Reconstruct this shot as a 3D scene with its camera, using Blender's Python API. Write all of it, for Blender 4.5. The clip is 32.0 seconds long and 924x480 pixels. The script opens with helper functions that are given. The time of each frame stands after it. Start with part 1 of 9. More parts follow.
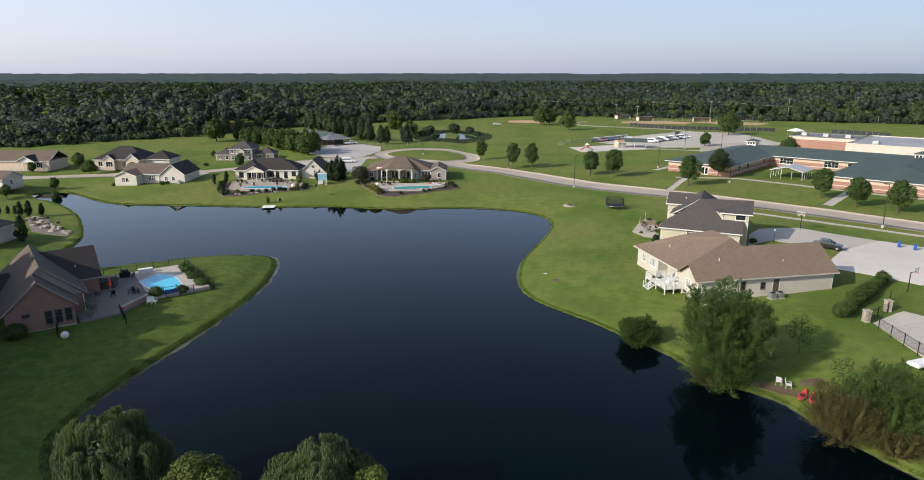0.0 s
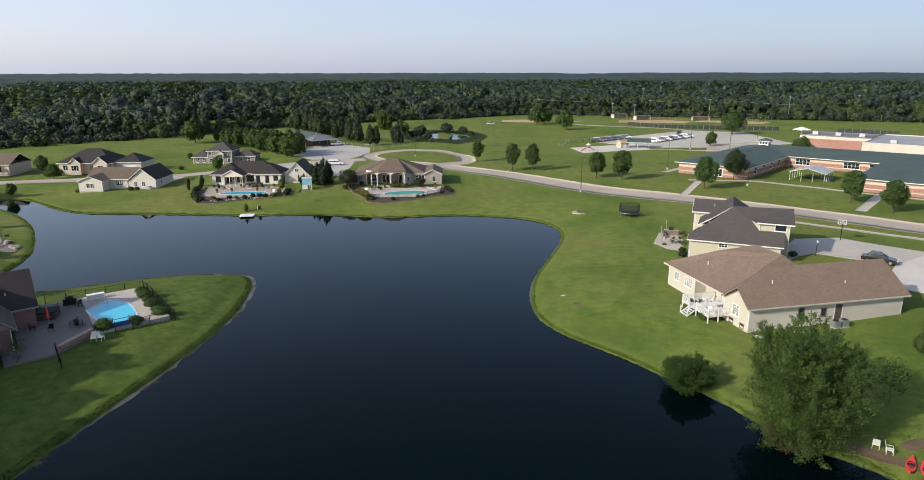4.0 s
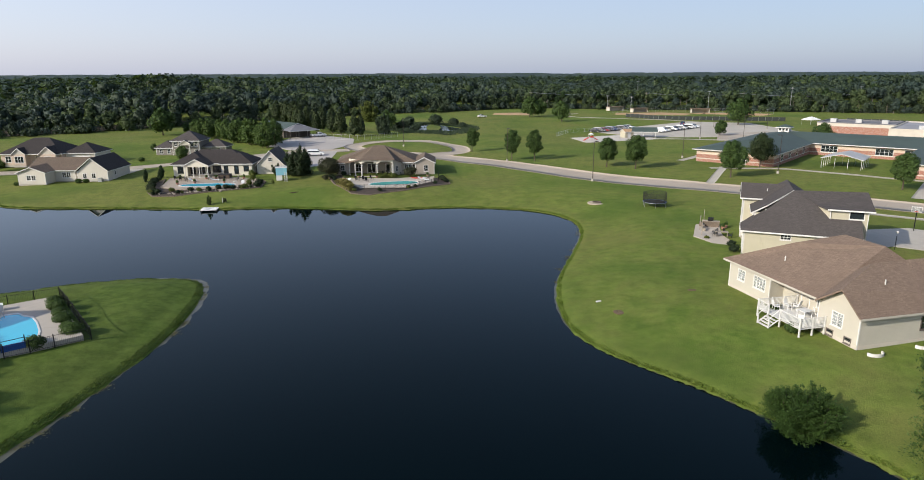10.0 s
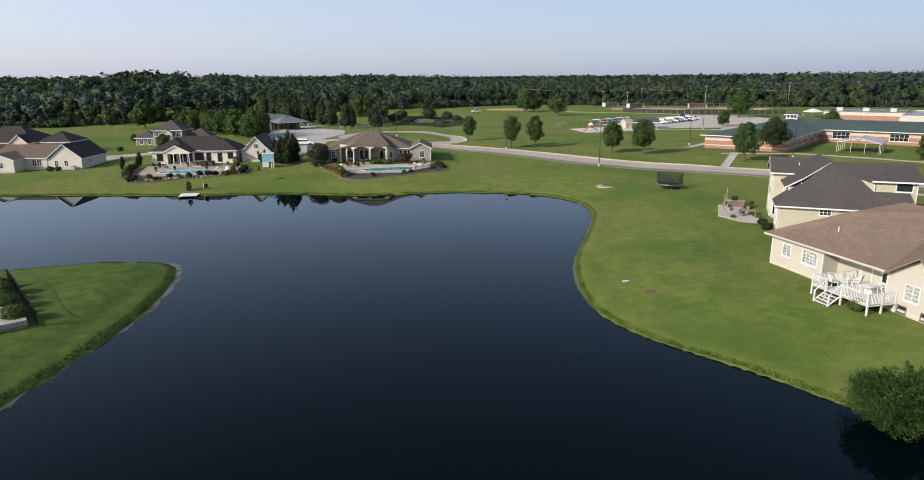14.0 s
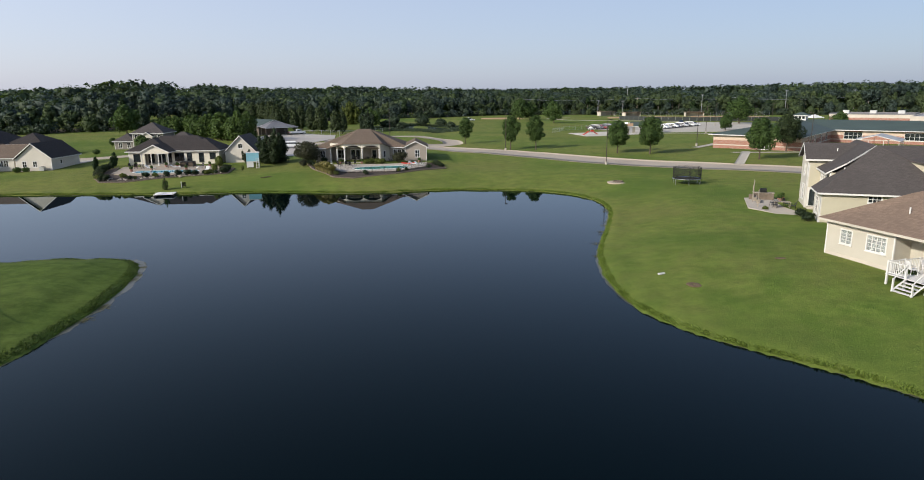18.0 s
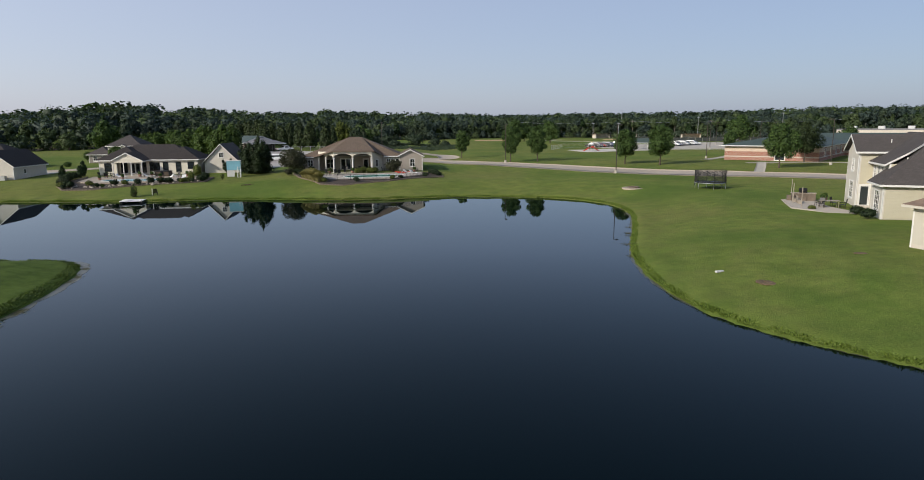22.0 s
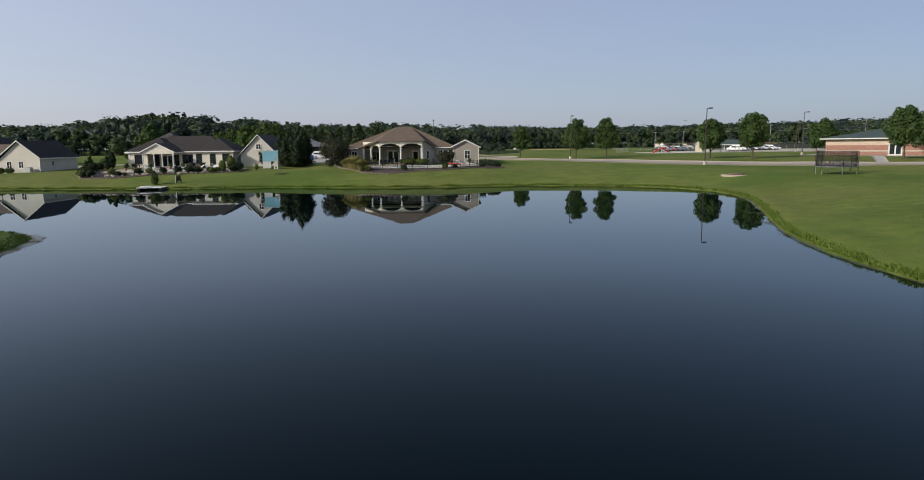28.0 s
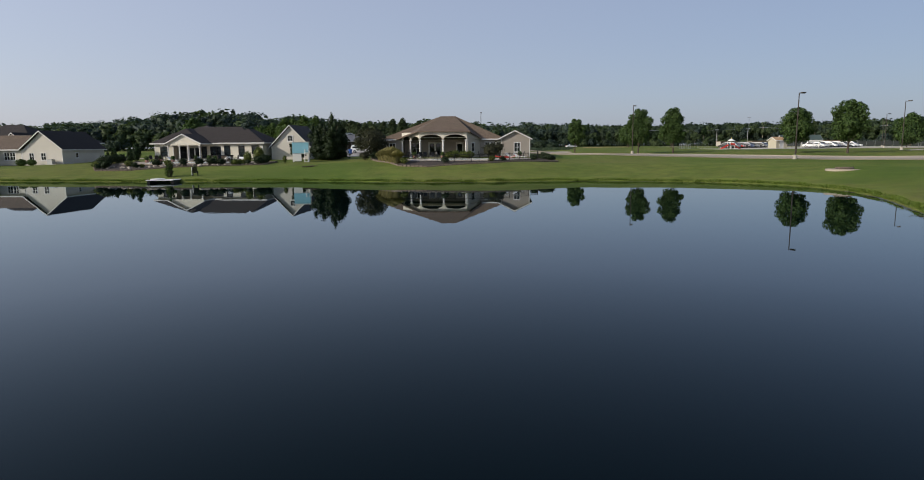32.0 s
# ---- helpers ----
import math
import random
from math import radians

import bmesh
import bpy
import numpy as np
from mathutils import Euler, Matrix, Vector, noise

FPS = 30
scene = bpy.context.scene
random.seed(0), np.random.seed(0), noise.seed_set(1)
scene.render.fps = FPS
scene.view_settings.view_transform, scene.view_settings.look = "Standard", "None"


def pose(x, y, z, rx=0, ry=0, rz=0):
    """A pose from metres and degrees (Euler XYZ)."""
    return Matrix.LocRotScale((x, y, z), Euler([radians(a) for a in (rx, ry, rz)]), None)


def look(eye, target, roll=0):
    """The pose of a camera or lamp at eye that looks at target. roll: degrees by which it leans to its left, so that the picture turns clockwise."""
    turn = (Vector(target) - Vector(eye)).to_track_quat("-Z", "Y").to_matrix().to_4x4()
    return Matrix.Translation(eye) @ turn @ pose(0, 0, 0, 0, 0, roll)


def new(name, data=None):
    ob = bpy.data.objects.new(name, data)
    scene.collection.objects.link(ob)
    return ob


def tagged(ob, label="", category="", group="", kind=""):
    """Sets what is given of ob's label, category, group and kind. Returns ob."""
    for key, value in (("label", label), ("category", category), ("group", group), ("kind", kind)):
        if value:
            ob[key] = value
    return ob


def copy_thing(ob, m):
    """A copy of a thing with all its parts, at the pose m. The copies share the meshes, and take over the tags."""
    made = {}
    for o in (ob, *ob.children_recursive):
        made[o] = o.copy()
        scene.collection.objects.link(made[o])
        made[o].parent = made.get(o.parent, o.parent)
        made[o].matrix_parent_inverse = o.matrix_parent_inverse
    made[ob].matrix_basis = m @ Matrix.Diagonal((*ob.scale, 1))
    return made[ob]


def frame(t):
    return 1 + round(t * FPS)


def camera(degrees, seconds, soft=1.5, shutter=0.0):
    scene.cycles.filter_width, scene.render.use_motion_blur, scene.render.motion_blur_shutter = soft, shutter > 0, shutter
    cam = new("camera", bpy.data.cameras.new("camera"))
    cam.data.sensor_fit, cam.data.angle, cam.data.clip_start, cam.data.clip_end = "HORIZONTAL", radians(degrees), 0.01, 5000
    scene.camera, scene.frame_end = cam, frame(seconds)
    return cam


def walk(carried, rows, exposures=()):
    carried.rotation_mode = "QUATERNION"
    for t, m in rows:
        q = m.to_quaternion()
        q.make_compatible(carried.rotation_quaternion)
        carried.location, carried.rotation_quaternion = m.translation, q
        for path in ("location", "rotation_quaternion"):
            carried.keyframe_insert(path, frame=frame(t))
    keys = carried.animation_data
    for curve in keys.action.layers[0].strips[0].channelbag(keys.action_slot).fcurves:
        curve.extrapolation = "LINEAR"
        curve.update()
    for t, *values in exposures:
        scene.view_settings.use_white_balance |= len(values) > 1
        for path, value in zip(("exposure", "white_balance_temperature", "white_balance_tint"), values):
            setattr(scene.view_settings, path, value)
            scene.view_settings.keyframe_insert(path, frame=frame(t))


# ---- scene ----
# the camera and its path: seconds, x, y, z, heading, tilt down, lean
PATH = [
    (0, 0.00, 0.00, 31.75, -0.000, 14.563, -0.004),
    (0.5, -0.29, 1.83, 31.65, 0.135, 14.561, -0.016),
    (1, -0.55, 3.68, 31.56, 0.258, 14.560, -0.030),
    (1.5, -0.78, 5.54, 31.45, 0.352, 14.552, -0.043),
    (2, -1.05, 7.39, 31.33, 0.480, 14.565, -0.060),
    (2.5, -1.33, 9.21, 31.19, 0.598, 14.573, -0.084),
    (3, -1.61, 10.97, 31.03, 0.742, 14.576, -0.075),
    (3.5, -1.87, 12.65, 30.83, 0.873, 14.581, -0.079),
    (5.5, -2.82, 18.86, 29.55, 1.410, 14.545, -0.094),
    (6, -3.01, 20.40, 29.18, 1.526, 14.529, -0.086),
    (6.5, -3.19, 21.93, 28.78, 1.646, 14.541, -0.133),
    (7, -3.34, 23.48, 28.37, 1.755, 14.522, -0.166),
    (7.5, -3.48, 25.04, 27.91, 1.833, 14.505, -0.172),
    (8, -3.61, 26.62, 27.39, 1.904, 14.513, -0.198),
    (8.5, -3.72, 28.18, 26.80, 1.993, 14.489, -0.199),
    (9, -3.85, 29.72, 26.15, 2.084, 14.491, -0.208),
    (9.5, -3.99, 31.23, 25.47, 2.192, 14.481, -0.207),
    (10, -4.17, 32.64, 24.78, 2.292, 14.482, -0.235),
    (10.5, -4.38, 33.92, 24.08, 2.398, 14.494, -0.254),
    (11, -4.58, 35.05, 23.40, 2.518, 14.501, -0.268),
    (11.5, -4.74, 36.06, 22.75, 2.618, 14.471, -0.263),
    (12, -4.90, 36.98, 22.11, 2.720, 14.455, -0.278),
    (12.5, -5.07, 37.85, 21.50, 2.853, 14.392, -0.270),
    (13, -5.23, 38.65, 20.89, 2.924, 14.299, -0.324),
    (13.5, -5.37, 39.43, 20.30, 3.000, 14.226, -0.339),
    (14, -5.52, 40.23, 19.71, 3.104, 14.131, -0.387),
    (14.5, -5.66, 41.08, 19.13, 3.207, 14.049, -0.414),
    (16.5, -6.03, 44.94, 16.88, 3.575, 13.572, -0.495),
    (17, -6.18, 45.99, 16.33, 3.682, 13.366, -0.510),
    (17.5, -6.38, 47.09, 15.78, 3.792, 13.038, -0.535),
    (18, -6.60, 48.22, 15.24, 3.919, 12.693, -0.518),
    (18.5, -6.79, 49.36, 14.69, 4.050, 12.380, -0.485),
    (19, -6.97, 50.49, 14.13, 4.171, 12.062, -0.452),
    (19.5, -7.12, 51.63, 13.55, 4.317, 11.722, -0.441),
    (20, -7.25, 52.77, 12.95, 4.431, 11.399, -0.426),
    (20.5, -7.33, 53.92, 12.34, 4.525, 11.071, -0.445),
    (21, -7.39, 55.07, 11.73, 4.619, 10.745, -0.474),
    (21.5, -7.43, 56.25, 11.12, 4.678, 10.403, -0.484),
    (22, -7.47, 57.49, 10.51, 4.777, 10.078, -0.466),
    (22.5, -7.50, 58.74, 9.89, 4.859, 9.766, -0.509),
    (23, -7.53, 60.00, 9.28, 4.947, 9.455, -0.552),
    (23.5, -7.55, 61.23, 8.68, 4.990, 9.126, -0.575),
    (24, -7.59, 62.47, 8.09, 5.047, 8.832, -0.607),
    (24.5, -7.62, 63.69, 7.53, 5.091, 8.565, -0.700),
    (26.5, -7.79, 68.05, 5.95, 2.979, 8.340, -0.607),
    (27, -7.91, 69.17, 5.65, 1.605, 8.311, -0.593),
    (27.5, -7.99, 70.29, 5.38, 0.946, 8.361, -0.608),
    (28, -8.07, 71.43, 5.14, 0.239, 8.364, -0.593),
    (28.5, -8.17, 72.64, 4.92, -1.001, 8.385, -0.577),
    (29, -8.24, 73.90, 4.73, -2.378, 8.399, -0.528),
    (29.5, -8.24, 75.19, 4.56, -3.049, 8.397, -0.491),
    (30, -8.22, 76.56, 4.41, -3.441, 8.403, -0.470),
    (30.5, -8.18, 78.00, 4.27, -3.696, 8.411, -0.379),
    (31, -8.13, 79.50, 4.14, -3.862, 8.401, -0.320),
    (31.5, -8.07, 81.03, 4.01, -3.993, 8.350, -0.338),
    (32, -8.00, 82.57, 3.87, -4.097, 8.341, -0.432),]
cam = camera(71.6, 32.0, 0.95)


def flown(x, y, z, yaw, pitch, roll):
    a, b = radians(yaw), radians(pitch)
    ahead = Vector((math.sin(a) * math.cos(b), math.cos(a) * math.cos(b), -math.sin(b)))
    return look((x, y, z), Vector((x, y, z)) + ahead * 50, roll)


walk(cam, [(t, flown(*row)) for t, *row in PATH], [(0, 0.68), (13, 0.6), (17, 0.55), (20, 0.42), (24, 0.23), (27, 0.20), (32, 0.11)])

# ---- world and sun ----
SUN_DIR = Vector((-0.85, -0.53, 0.50)).normalized()
world = bpy.data.worlds.new("sky")
scene.world = world
world.use_nodes = True
nt = world.node_tree
sky = nt.nodes.new("ShaderNodeTexSky")
sky.sky_type = 'NISHITA'
sky.sun_disc = False
sky.sun_elevation = math.asin(SUN_DIR.z)
sky.sun_rotation = math.atan2(SUN_DIR.x, SUN_DIR.y)
sky.air_density, sky.dust_density, sky.ozone_density = 1.0, 1.4, 2.0
nt.nodes["Background"].inputs[1].default_value = 0.11
veil = nt.nodes.new("ShaderNodeMix")
veil.data_type = 'RGBA'
veil.inputs[7].default_value = (3.75, 4.05, 5.35, 1)
# haze lies thick at the horizon and thins towards the zenith
up = nt.nodes.new("ShaderNodeSeparateXYZ")
nt.links.new(nt.nodes.new("ShaderNodeTexCoord").outputs["Generated"], up.inputs[0])
thin = nt.nodes.new("ShaderNodeMapRange")
thin.inputs["From Min"].default_value, thin.inputs["From Max"].default_value = 0.24, 0.70
thin.inputs["To Min"].default_value, thin.inputs["To Max"].default_value = 0.6, 0.0
nt.links.new(up.outputs[2], thin.inputs["Value"])
nt.links.new(thin.outputs[0], veil.inputs[0])
nt.links.new(sky.outputs[0], veil.inputs[6])
# the haze is brighter towards the sun
flat = Vector((SUN_DIR.x, SUN_DIR.y, 0)).normalized()
side = nt.nodes.new("ShaderNodeVectorMath")
side.operation = 'DOT_PRODUCT'
side.inputs[1].default_value = flat
nt.links.new(up.inputs[0].links[0].from_socket, side.inputs[0])
glow = nt.nodes.new("ShaderNodeMapRange")
glow.inputs["From Min"].default_value, glow.inputs["From Max"].default_value = -1.0, 0.3
nt.links.new(side.outputs["Value"], glow.inputs["Value"])
cast = nt.nodes.new("ShaderNodeMix")
cast.data_type = 'RGBA'
cast.inputs[6].default_value, cast.inputs[7].default_value = (0.705, 0.757, 0.82, 1), (1.33, 1.28, 1.22, 1)
nt.links.new(glow.outputs[0], cast.inputs[0])
lit = nt.nodes.new("ShaderNodeVectorMath")
lit.operation = 'MULTIPLY'
nt.links.new(veil.outputs[2], lit.inputs[0])
nt.links.new(cast.outputs[2], lit.inputs[1])
nt.links.new(lit.outputs[0], nt.nodes["Background"].inputs[0])
sun = new("sun", bpy.data.lights.new("sun", 'SUN'))
sun.data.energy, sun.data.angle, sun.data.color = 3.3, radians(0.6), (1.0, 0.93, 0.82)
sun.matrix_world = look(SUN_DIR * 300, (0, 0, 0))

# ---- materials ----


def nodes_of(name):
    m = bpy.data.materials.new(name)
    m.use_nodes = True
    return m, m.node_tree.nodes, m.node_tree.links, m.node_tree.nodes["Principled BSDF"]


def noise_node(n, l, coord, scale, detail=4.0, rough=0.6):
    t = n.new("ShaderNodeTexNoise")
    t.inputs["Scale"].default_value, t.inputs["Detail"].default_value, t.inputs["Roughness"].default_value = scale, detail, rough
    l.new(coord, t.inputs["Vector"])
    return t.outputs["Fac"]


def ramp(n, l, fac, stops):
    r = n.new("ShaderNodeValToRGB")
    e = r.color_ramp.elements
    e[0].position, e[0].color = stops[0][0], (*stops[0][1], 1)
    e[1].position, e[1].color = stops[-1][0], (*stops[-1][1], 1)
    for p, c in stops[1:-1]:
        k = e.new(p)
        k.color = (*c, 1)
    l.new(fac, r.inputs[0])
    return r.outputs[0]


def blend(n, l, a, b, fac, mode='MIX'):
    m = n.new("ShaderNodeMix")
    m.data_type, m.blend_type = 'RGBA', mode
    for sock, v in ((m.inputs[0], fac), (m.inputs[6], a), (m.inputs[7], b)):
        if isinstance(v, (int, float)):
            sock.default_value = v
        elif isinstance(v, tuple):
            sock.default_value = (*v, 1)
        else:
            l.new(v, sock)
    return m.outputs[2]


def maths(n, l, op, a, b=0.0):
    m = n.new("ShaderNodeMath")
    m.operation = op
    for i, v in enumerate((a, b)):
        if isinstance(v, (int, float)):
            m.inputs[i].default_value = v
        else:
            l.new(v, m.inputs[i])
    return m.outputs[0]


def relief(n, l, bsdf, height, strength, dist=0.05):
    b = n.new("ShaderNodeBump")
    b.inputs["Strength"].default_value, b.inputs["Distance"].default_value = strength, dist
    l.new(height, b.inputs["Height"])
    l.new(b.outputs[0], bsdf.inputs["Normal"])


def place_coord(n):
    return n.new("ShaderNodeNewGeometry").outputs["Position"]


def obj_coord(n):
    return n.new("ShaderNodeTexCoord").outputs["Object"]


def scaled(c, k):
    return tuple(min(1.0, v * k) for v in c)


def mat(name, base, rough=0.8, var=0.18, big=0.5, fine=9.0, bump=0.15, metal=0.0, spec=0.4):
    """A plain painted, cast or woven surface: two scales of variation and a fine relief."""
    m, n, l, b = nodes_of(name)
    c = obj_coord(n)
    f1, f2 = noise_node(n, l, c, big), noise_node(n, l, c, fine, 6)
    col = ramp(n, l, f1, [(0.3, scaled(base, 1 - var)), (0.7, scaled(base, 1 + var))])
    col = blend(n, l, col, scaled(base, 1 - 1.5 * var), maths(n, l, 'MULTIPLY', f2, 0.35))
    l.new(col, b.inputs["Base Color"])
    b.inputs["Roughness"].default_value, b.inputs["Metallic"].default_value = rough, metal
    b.inputs["Specular IOR Level"].default_value = spec
    if bump:
        relief(n, l, b, f2, bump, 0.02)
    return m


def mat_siding(name, base, course=0.13):
    """Lap boards: a shadowed lip under every course."""
    m, n, l, b = nodes_of(name)
    c = obj_coord(n)
    sep = n.new("ShaderNodeSeparateXYZ")
    l.new(c, sep.inputs[0])
    saw = maths(n, l, 'FRACT', maths(n, l, 'DIVIDE', sep.outputs[2], course))
    f1, f2 = noise_node(n, l, c, 0.35), noise_node(n, l, c, 6.0, 6)
    col = ramp(n, l, f1, [(0.3, scaled(base, 0.93)), (0.7, scaled(base, 1.05))])
    col = blend(n, l, col, scaled(base, 0.82), maths(n, l, 'MULTIPLY', f2, 0.25))
    l.new(col, b.inputs["Base Color"])
    b.inputs["Roughness"].default_value = 0.65
    relief(n, l, b, maths(n, l, 'SUBTRACT', 1.0, saw), 0.6, 0.02)
    return m


def mat_shingle(name, base):
    """Asphalt shingles in courses along the slope, tabs in slightly different shades."""
    m, n, l, b = nodes_of(name)
    c = obj_coord(n)
    sep = n.new("ShaderNodeSeparateXYZ")
    l.new(c, sep.inputs[0])
    comb = n.new("ShaderNodeCombineXYZ")
    l.new(maths(n, l, 'ADD', sep.outputs[0], maths(n, l, 'MULTIPLY', sep.outputs[1], 0.9)), comb.inputs[0])
    l.new(maths(n, l, 'MULTIPLY', sep.outputs[2], 2.2), comb.inputs[1])
    br = n.new("ShaderNodeTexBrick")
    br.inputs["Color1"].default_value = (*scaled(base, 0.82), 1)
    br.inputs["Color2"].default_value = (*scaled(base, 1.2), 1)
    br.inputs["Mortar"].default_value = (*scaled(base, 0.6), 1)
    br.inputs["Scale"].default_value = 1.0
    br.inputs["Mortar Size"].default_value = 0.012
    br.inputs["Brick Width"].default_value, br.inputs["Row Height"].default_value = 0.33, 0.15
    l.new(comb.outputs[0], br.inputs["Vector"])
    f1, f2 = noise_node(n, l, c, 0.25, 5), noise_node(n, l, c, 3.0, 6)
    col = blend(n, l, br.outputs[0], scaled(base, 0.72), ramp(n, l, f1, [(0.4, (0, 0, 0)), (0.75, (0.7, 0.7, 0.7))]))
    col = blend(n, l, col, scaled(base, 1.35), maths(n, l, 'MULTIPLY', f2, 0.3))
    l.new(col, b.inputs["Base Color"])
    b.inputs["Roughness"].default_value = 0.92
    b.inputs["Specular IOR Level"].default_value = 0.25
    relief(n, l, b, br.outputs["Fac"], 0.5, -0.015)
    return m


def mat_brick(name, base, mortar, w=0.24, h=0.08, band=None):
    m, n, l, b = nodes_of(name)
    c = obj_coord(n)
    sep = n.new("ShaderNodeSeparateXYZ")
    l.new(c, sep.inputs[0])
    comb = n.new("ShaderNodeCombineXYZ")
    l.new(maths(n, l, 'ADD', sep.outputs[0], sep.outputs[1]), comb.inputs[0])
    l.new(sep.outputs[2], comb.inputs[1])
    br = n.new("ShaderNodeTexBrick")
    br.inputs["Color1"].default_value = (*scaled(base, 0.8), 1)
    br.inputs["Color2"].default_value = (*scaled(base, 1.2), 1)
    br.inputs["Mortar"].default_value = (*mortar, 1)
    br.inputs["Scale"].default_value = 1.0
    br.inputs["Mortar Size"].default_value = 0.008
    br.inputs["Brick Width"].default_value, br.inputs["Row Height"].default_value = w, h
    l.new(comb.outputs[0], br.inputs["Vector"])
    f1 = noise_node(n, l, c, 0.5, 5)
    col = blend(n, l, br.outputs[0], scaled(base, 0.7), maths(n, l, 'MULTIPLY', f1, 0.4))
    l.new(col, b.inputs["Base Color"])
    b.inputs["Roughness"].default_value = 0.9
    relief(n, l, b, br.outputs["Fac"], 0.5, -0.01)
    return m


def mat_metal_roof(name, base, pitch=0.45):
    """Standing-seam sheets: ribs run down the slope."""
    m, n, l, b = nodes_of(name)
    c = obj_coord(n)
    f1, f2 = noise_node(n, l, c, 0.2, 4), noise_node(n, l, c, 2.5, 5)
    col = ramp(n, l, f1, [(0.3, scaled(base, 0.85)), (0.7, scaled(base, 1.15))])
    col = blend(n, l, col, scaled(base, 1.4), maths(n, l, 'MULTIPLY', f2, 0.25))
    l.new(col, b.inputs["Base Color"])
    b.inputs["Roughness"].default_value, b.inputs["Metallic"].default_value = 0.7, 0.0
    b.inputs["Specular IOR Level"].default_value = 0.25
    return m


def mat_grass(name):
    """Mown lawn: fresh and dry patches, blade grain, faint mowing lanes."""
    m, n, l, b = nodes_of(name)
    c = place_coord(n)
    f0, f1, f2, f3 = (noise_node(n, l, c, s, d, r) for s, d, r in ((0.022, 4, 0.55), (0.07, 5, 0.6), (0.9, 6, 0.7), (9.0, 3, 0.7)))
    fresh = ramp(n, l, f1, [(0.3, (0.086, 0.141, 0.022)), (0.55, (0.120, 0.173, 0.029)), (0.75, (0.161, 0.182, 0.044))])
    dry = ramp(n, l, f2, [(0.35, (0.135, 0.152, 0.034)), (0.7, (0.195, 0.180, 0.062))])
    col = blend(n, l, fresh, dry, ramp(n, l, f0, [(0.38, (0, 0, 0)), (0.58, (0.9, 0.9, 0.9))]))
    f4 = noise_node(n, l, c, 0.28, 5, 0.65)
    col = blend(n, l, col, (0.167, 0.173, 0.049), ramp(n, l, f4, [(0.46, (0, 0, 0)), (0.70, (0.75, 0.75, 0.75))]))
    col = blend(n, l, col, (0.064, 0.114, 0.017), ramp(n, l, f4, [(0.28, (0.55, 0.55, 0.55)), (0.46, (0, 0, 0))]))
    wv = n.new("ShaderNodeTexWave")
    wv.inputs["Scale"].default_value, wv.inputs["Distortion"].default_value = 0.18, 1.5
    mp = n.new("ShaderNodeMapping")
    mp.inputs["Rotation"].default_value = (0, 0, 0.6)
    l.new(c, mp.inputs[0])
    l.new(mp.outputs[0], wv.inputs[0])
    col = blend(n, l, col, (0.124, 0.179, 0.032), maths(n, l, 'MULTIPLY', wv.outputs["Fac"], 0.22))
    col = blend(n, l, col, (0.038, 0.065, 0.010), ramp(n, l, f3, [(0.45, (0, 0, 0)), (0.8, (0.75, 0.75, 0.75))]))
    col = blend(n, l, col, (0.049, 0.082, 0.014), ramp(n, l, f2, [(0.5, (0, 0, 0)), (0.85, (0.6, 0.6, 0.6))]))
    f5 = noise_node(n, l, c, 0.55, 4, 0.7)
    col = blend(n, l, col, (0.189, 0.233, 0.049), ramp(n, l, f5, [(0.50, (0, 0, 0)), (0.70, (0.45, 0.45, 0.45))]))
    col = blend(n, l, col, (0.060, 0.093, 0.017), ramp(n, l, f5, [(0.30, (0.50, 0.50, 0.50)), (0.48, (0, 0, 0))]))
    f7 = noise_node(n, l, c, 0.045, 3, 0.5)
    col = blend(n, l, col, (0.070, 0.112, 0.020), ramp(n, l, f7, [(0.34, (0.62, 0.62, 0.62)), (0.50, (0, 0, 0))]))
    col = blend(n, l, col, (0.150, 0.150, 0.045), ramp(n, l, f7, [(0.56, (0, 0, 0)), (0.72, (0.42, 0.42, 0.42))]))
    # a mottled, darker and deeper green is blended in over the peninsula
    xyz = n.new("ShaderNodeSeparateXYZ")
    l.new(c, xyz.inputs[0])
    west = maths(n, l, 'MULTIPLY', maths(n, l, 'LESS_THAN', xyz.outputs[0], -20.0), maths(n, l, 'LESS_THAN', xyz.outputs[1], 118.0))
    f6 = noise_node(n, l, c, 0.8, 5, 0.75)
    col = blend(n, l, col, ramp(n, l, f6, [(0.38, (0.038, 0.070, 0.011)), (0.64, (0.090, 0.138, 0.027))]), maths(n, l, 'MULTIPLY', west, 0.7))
    l.new(col, b.inputs["Base Color"])
    b.inputs["Roughness"].default_value = 0.95
    b.inputs["Specular IOR Level"].default_value = 0.1
    relief(n, l, b, maths(n, l, 'ADD', f3, f2), 0.55, 0.12)
    return m


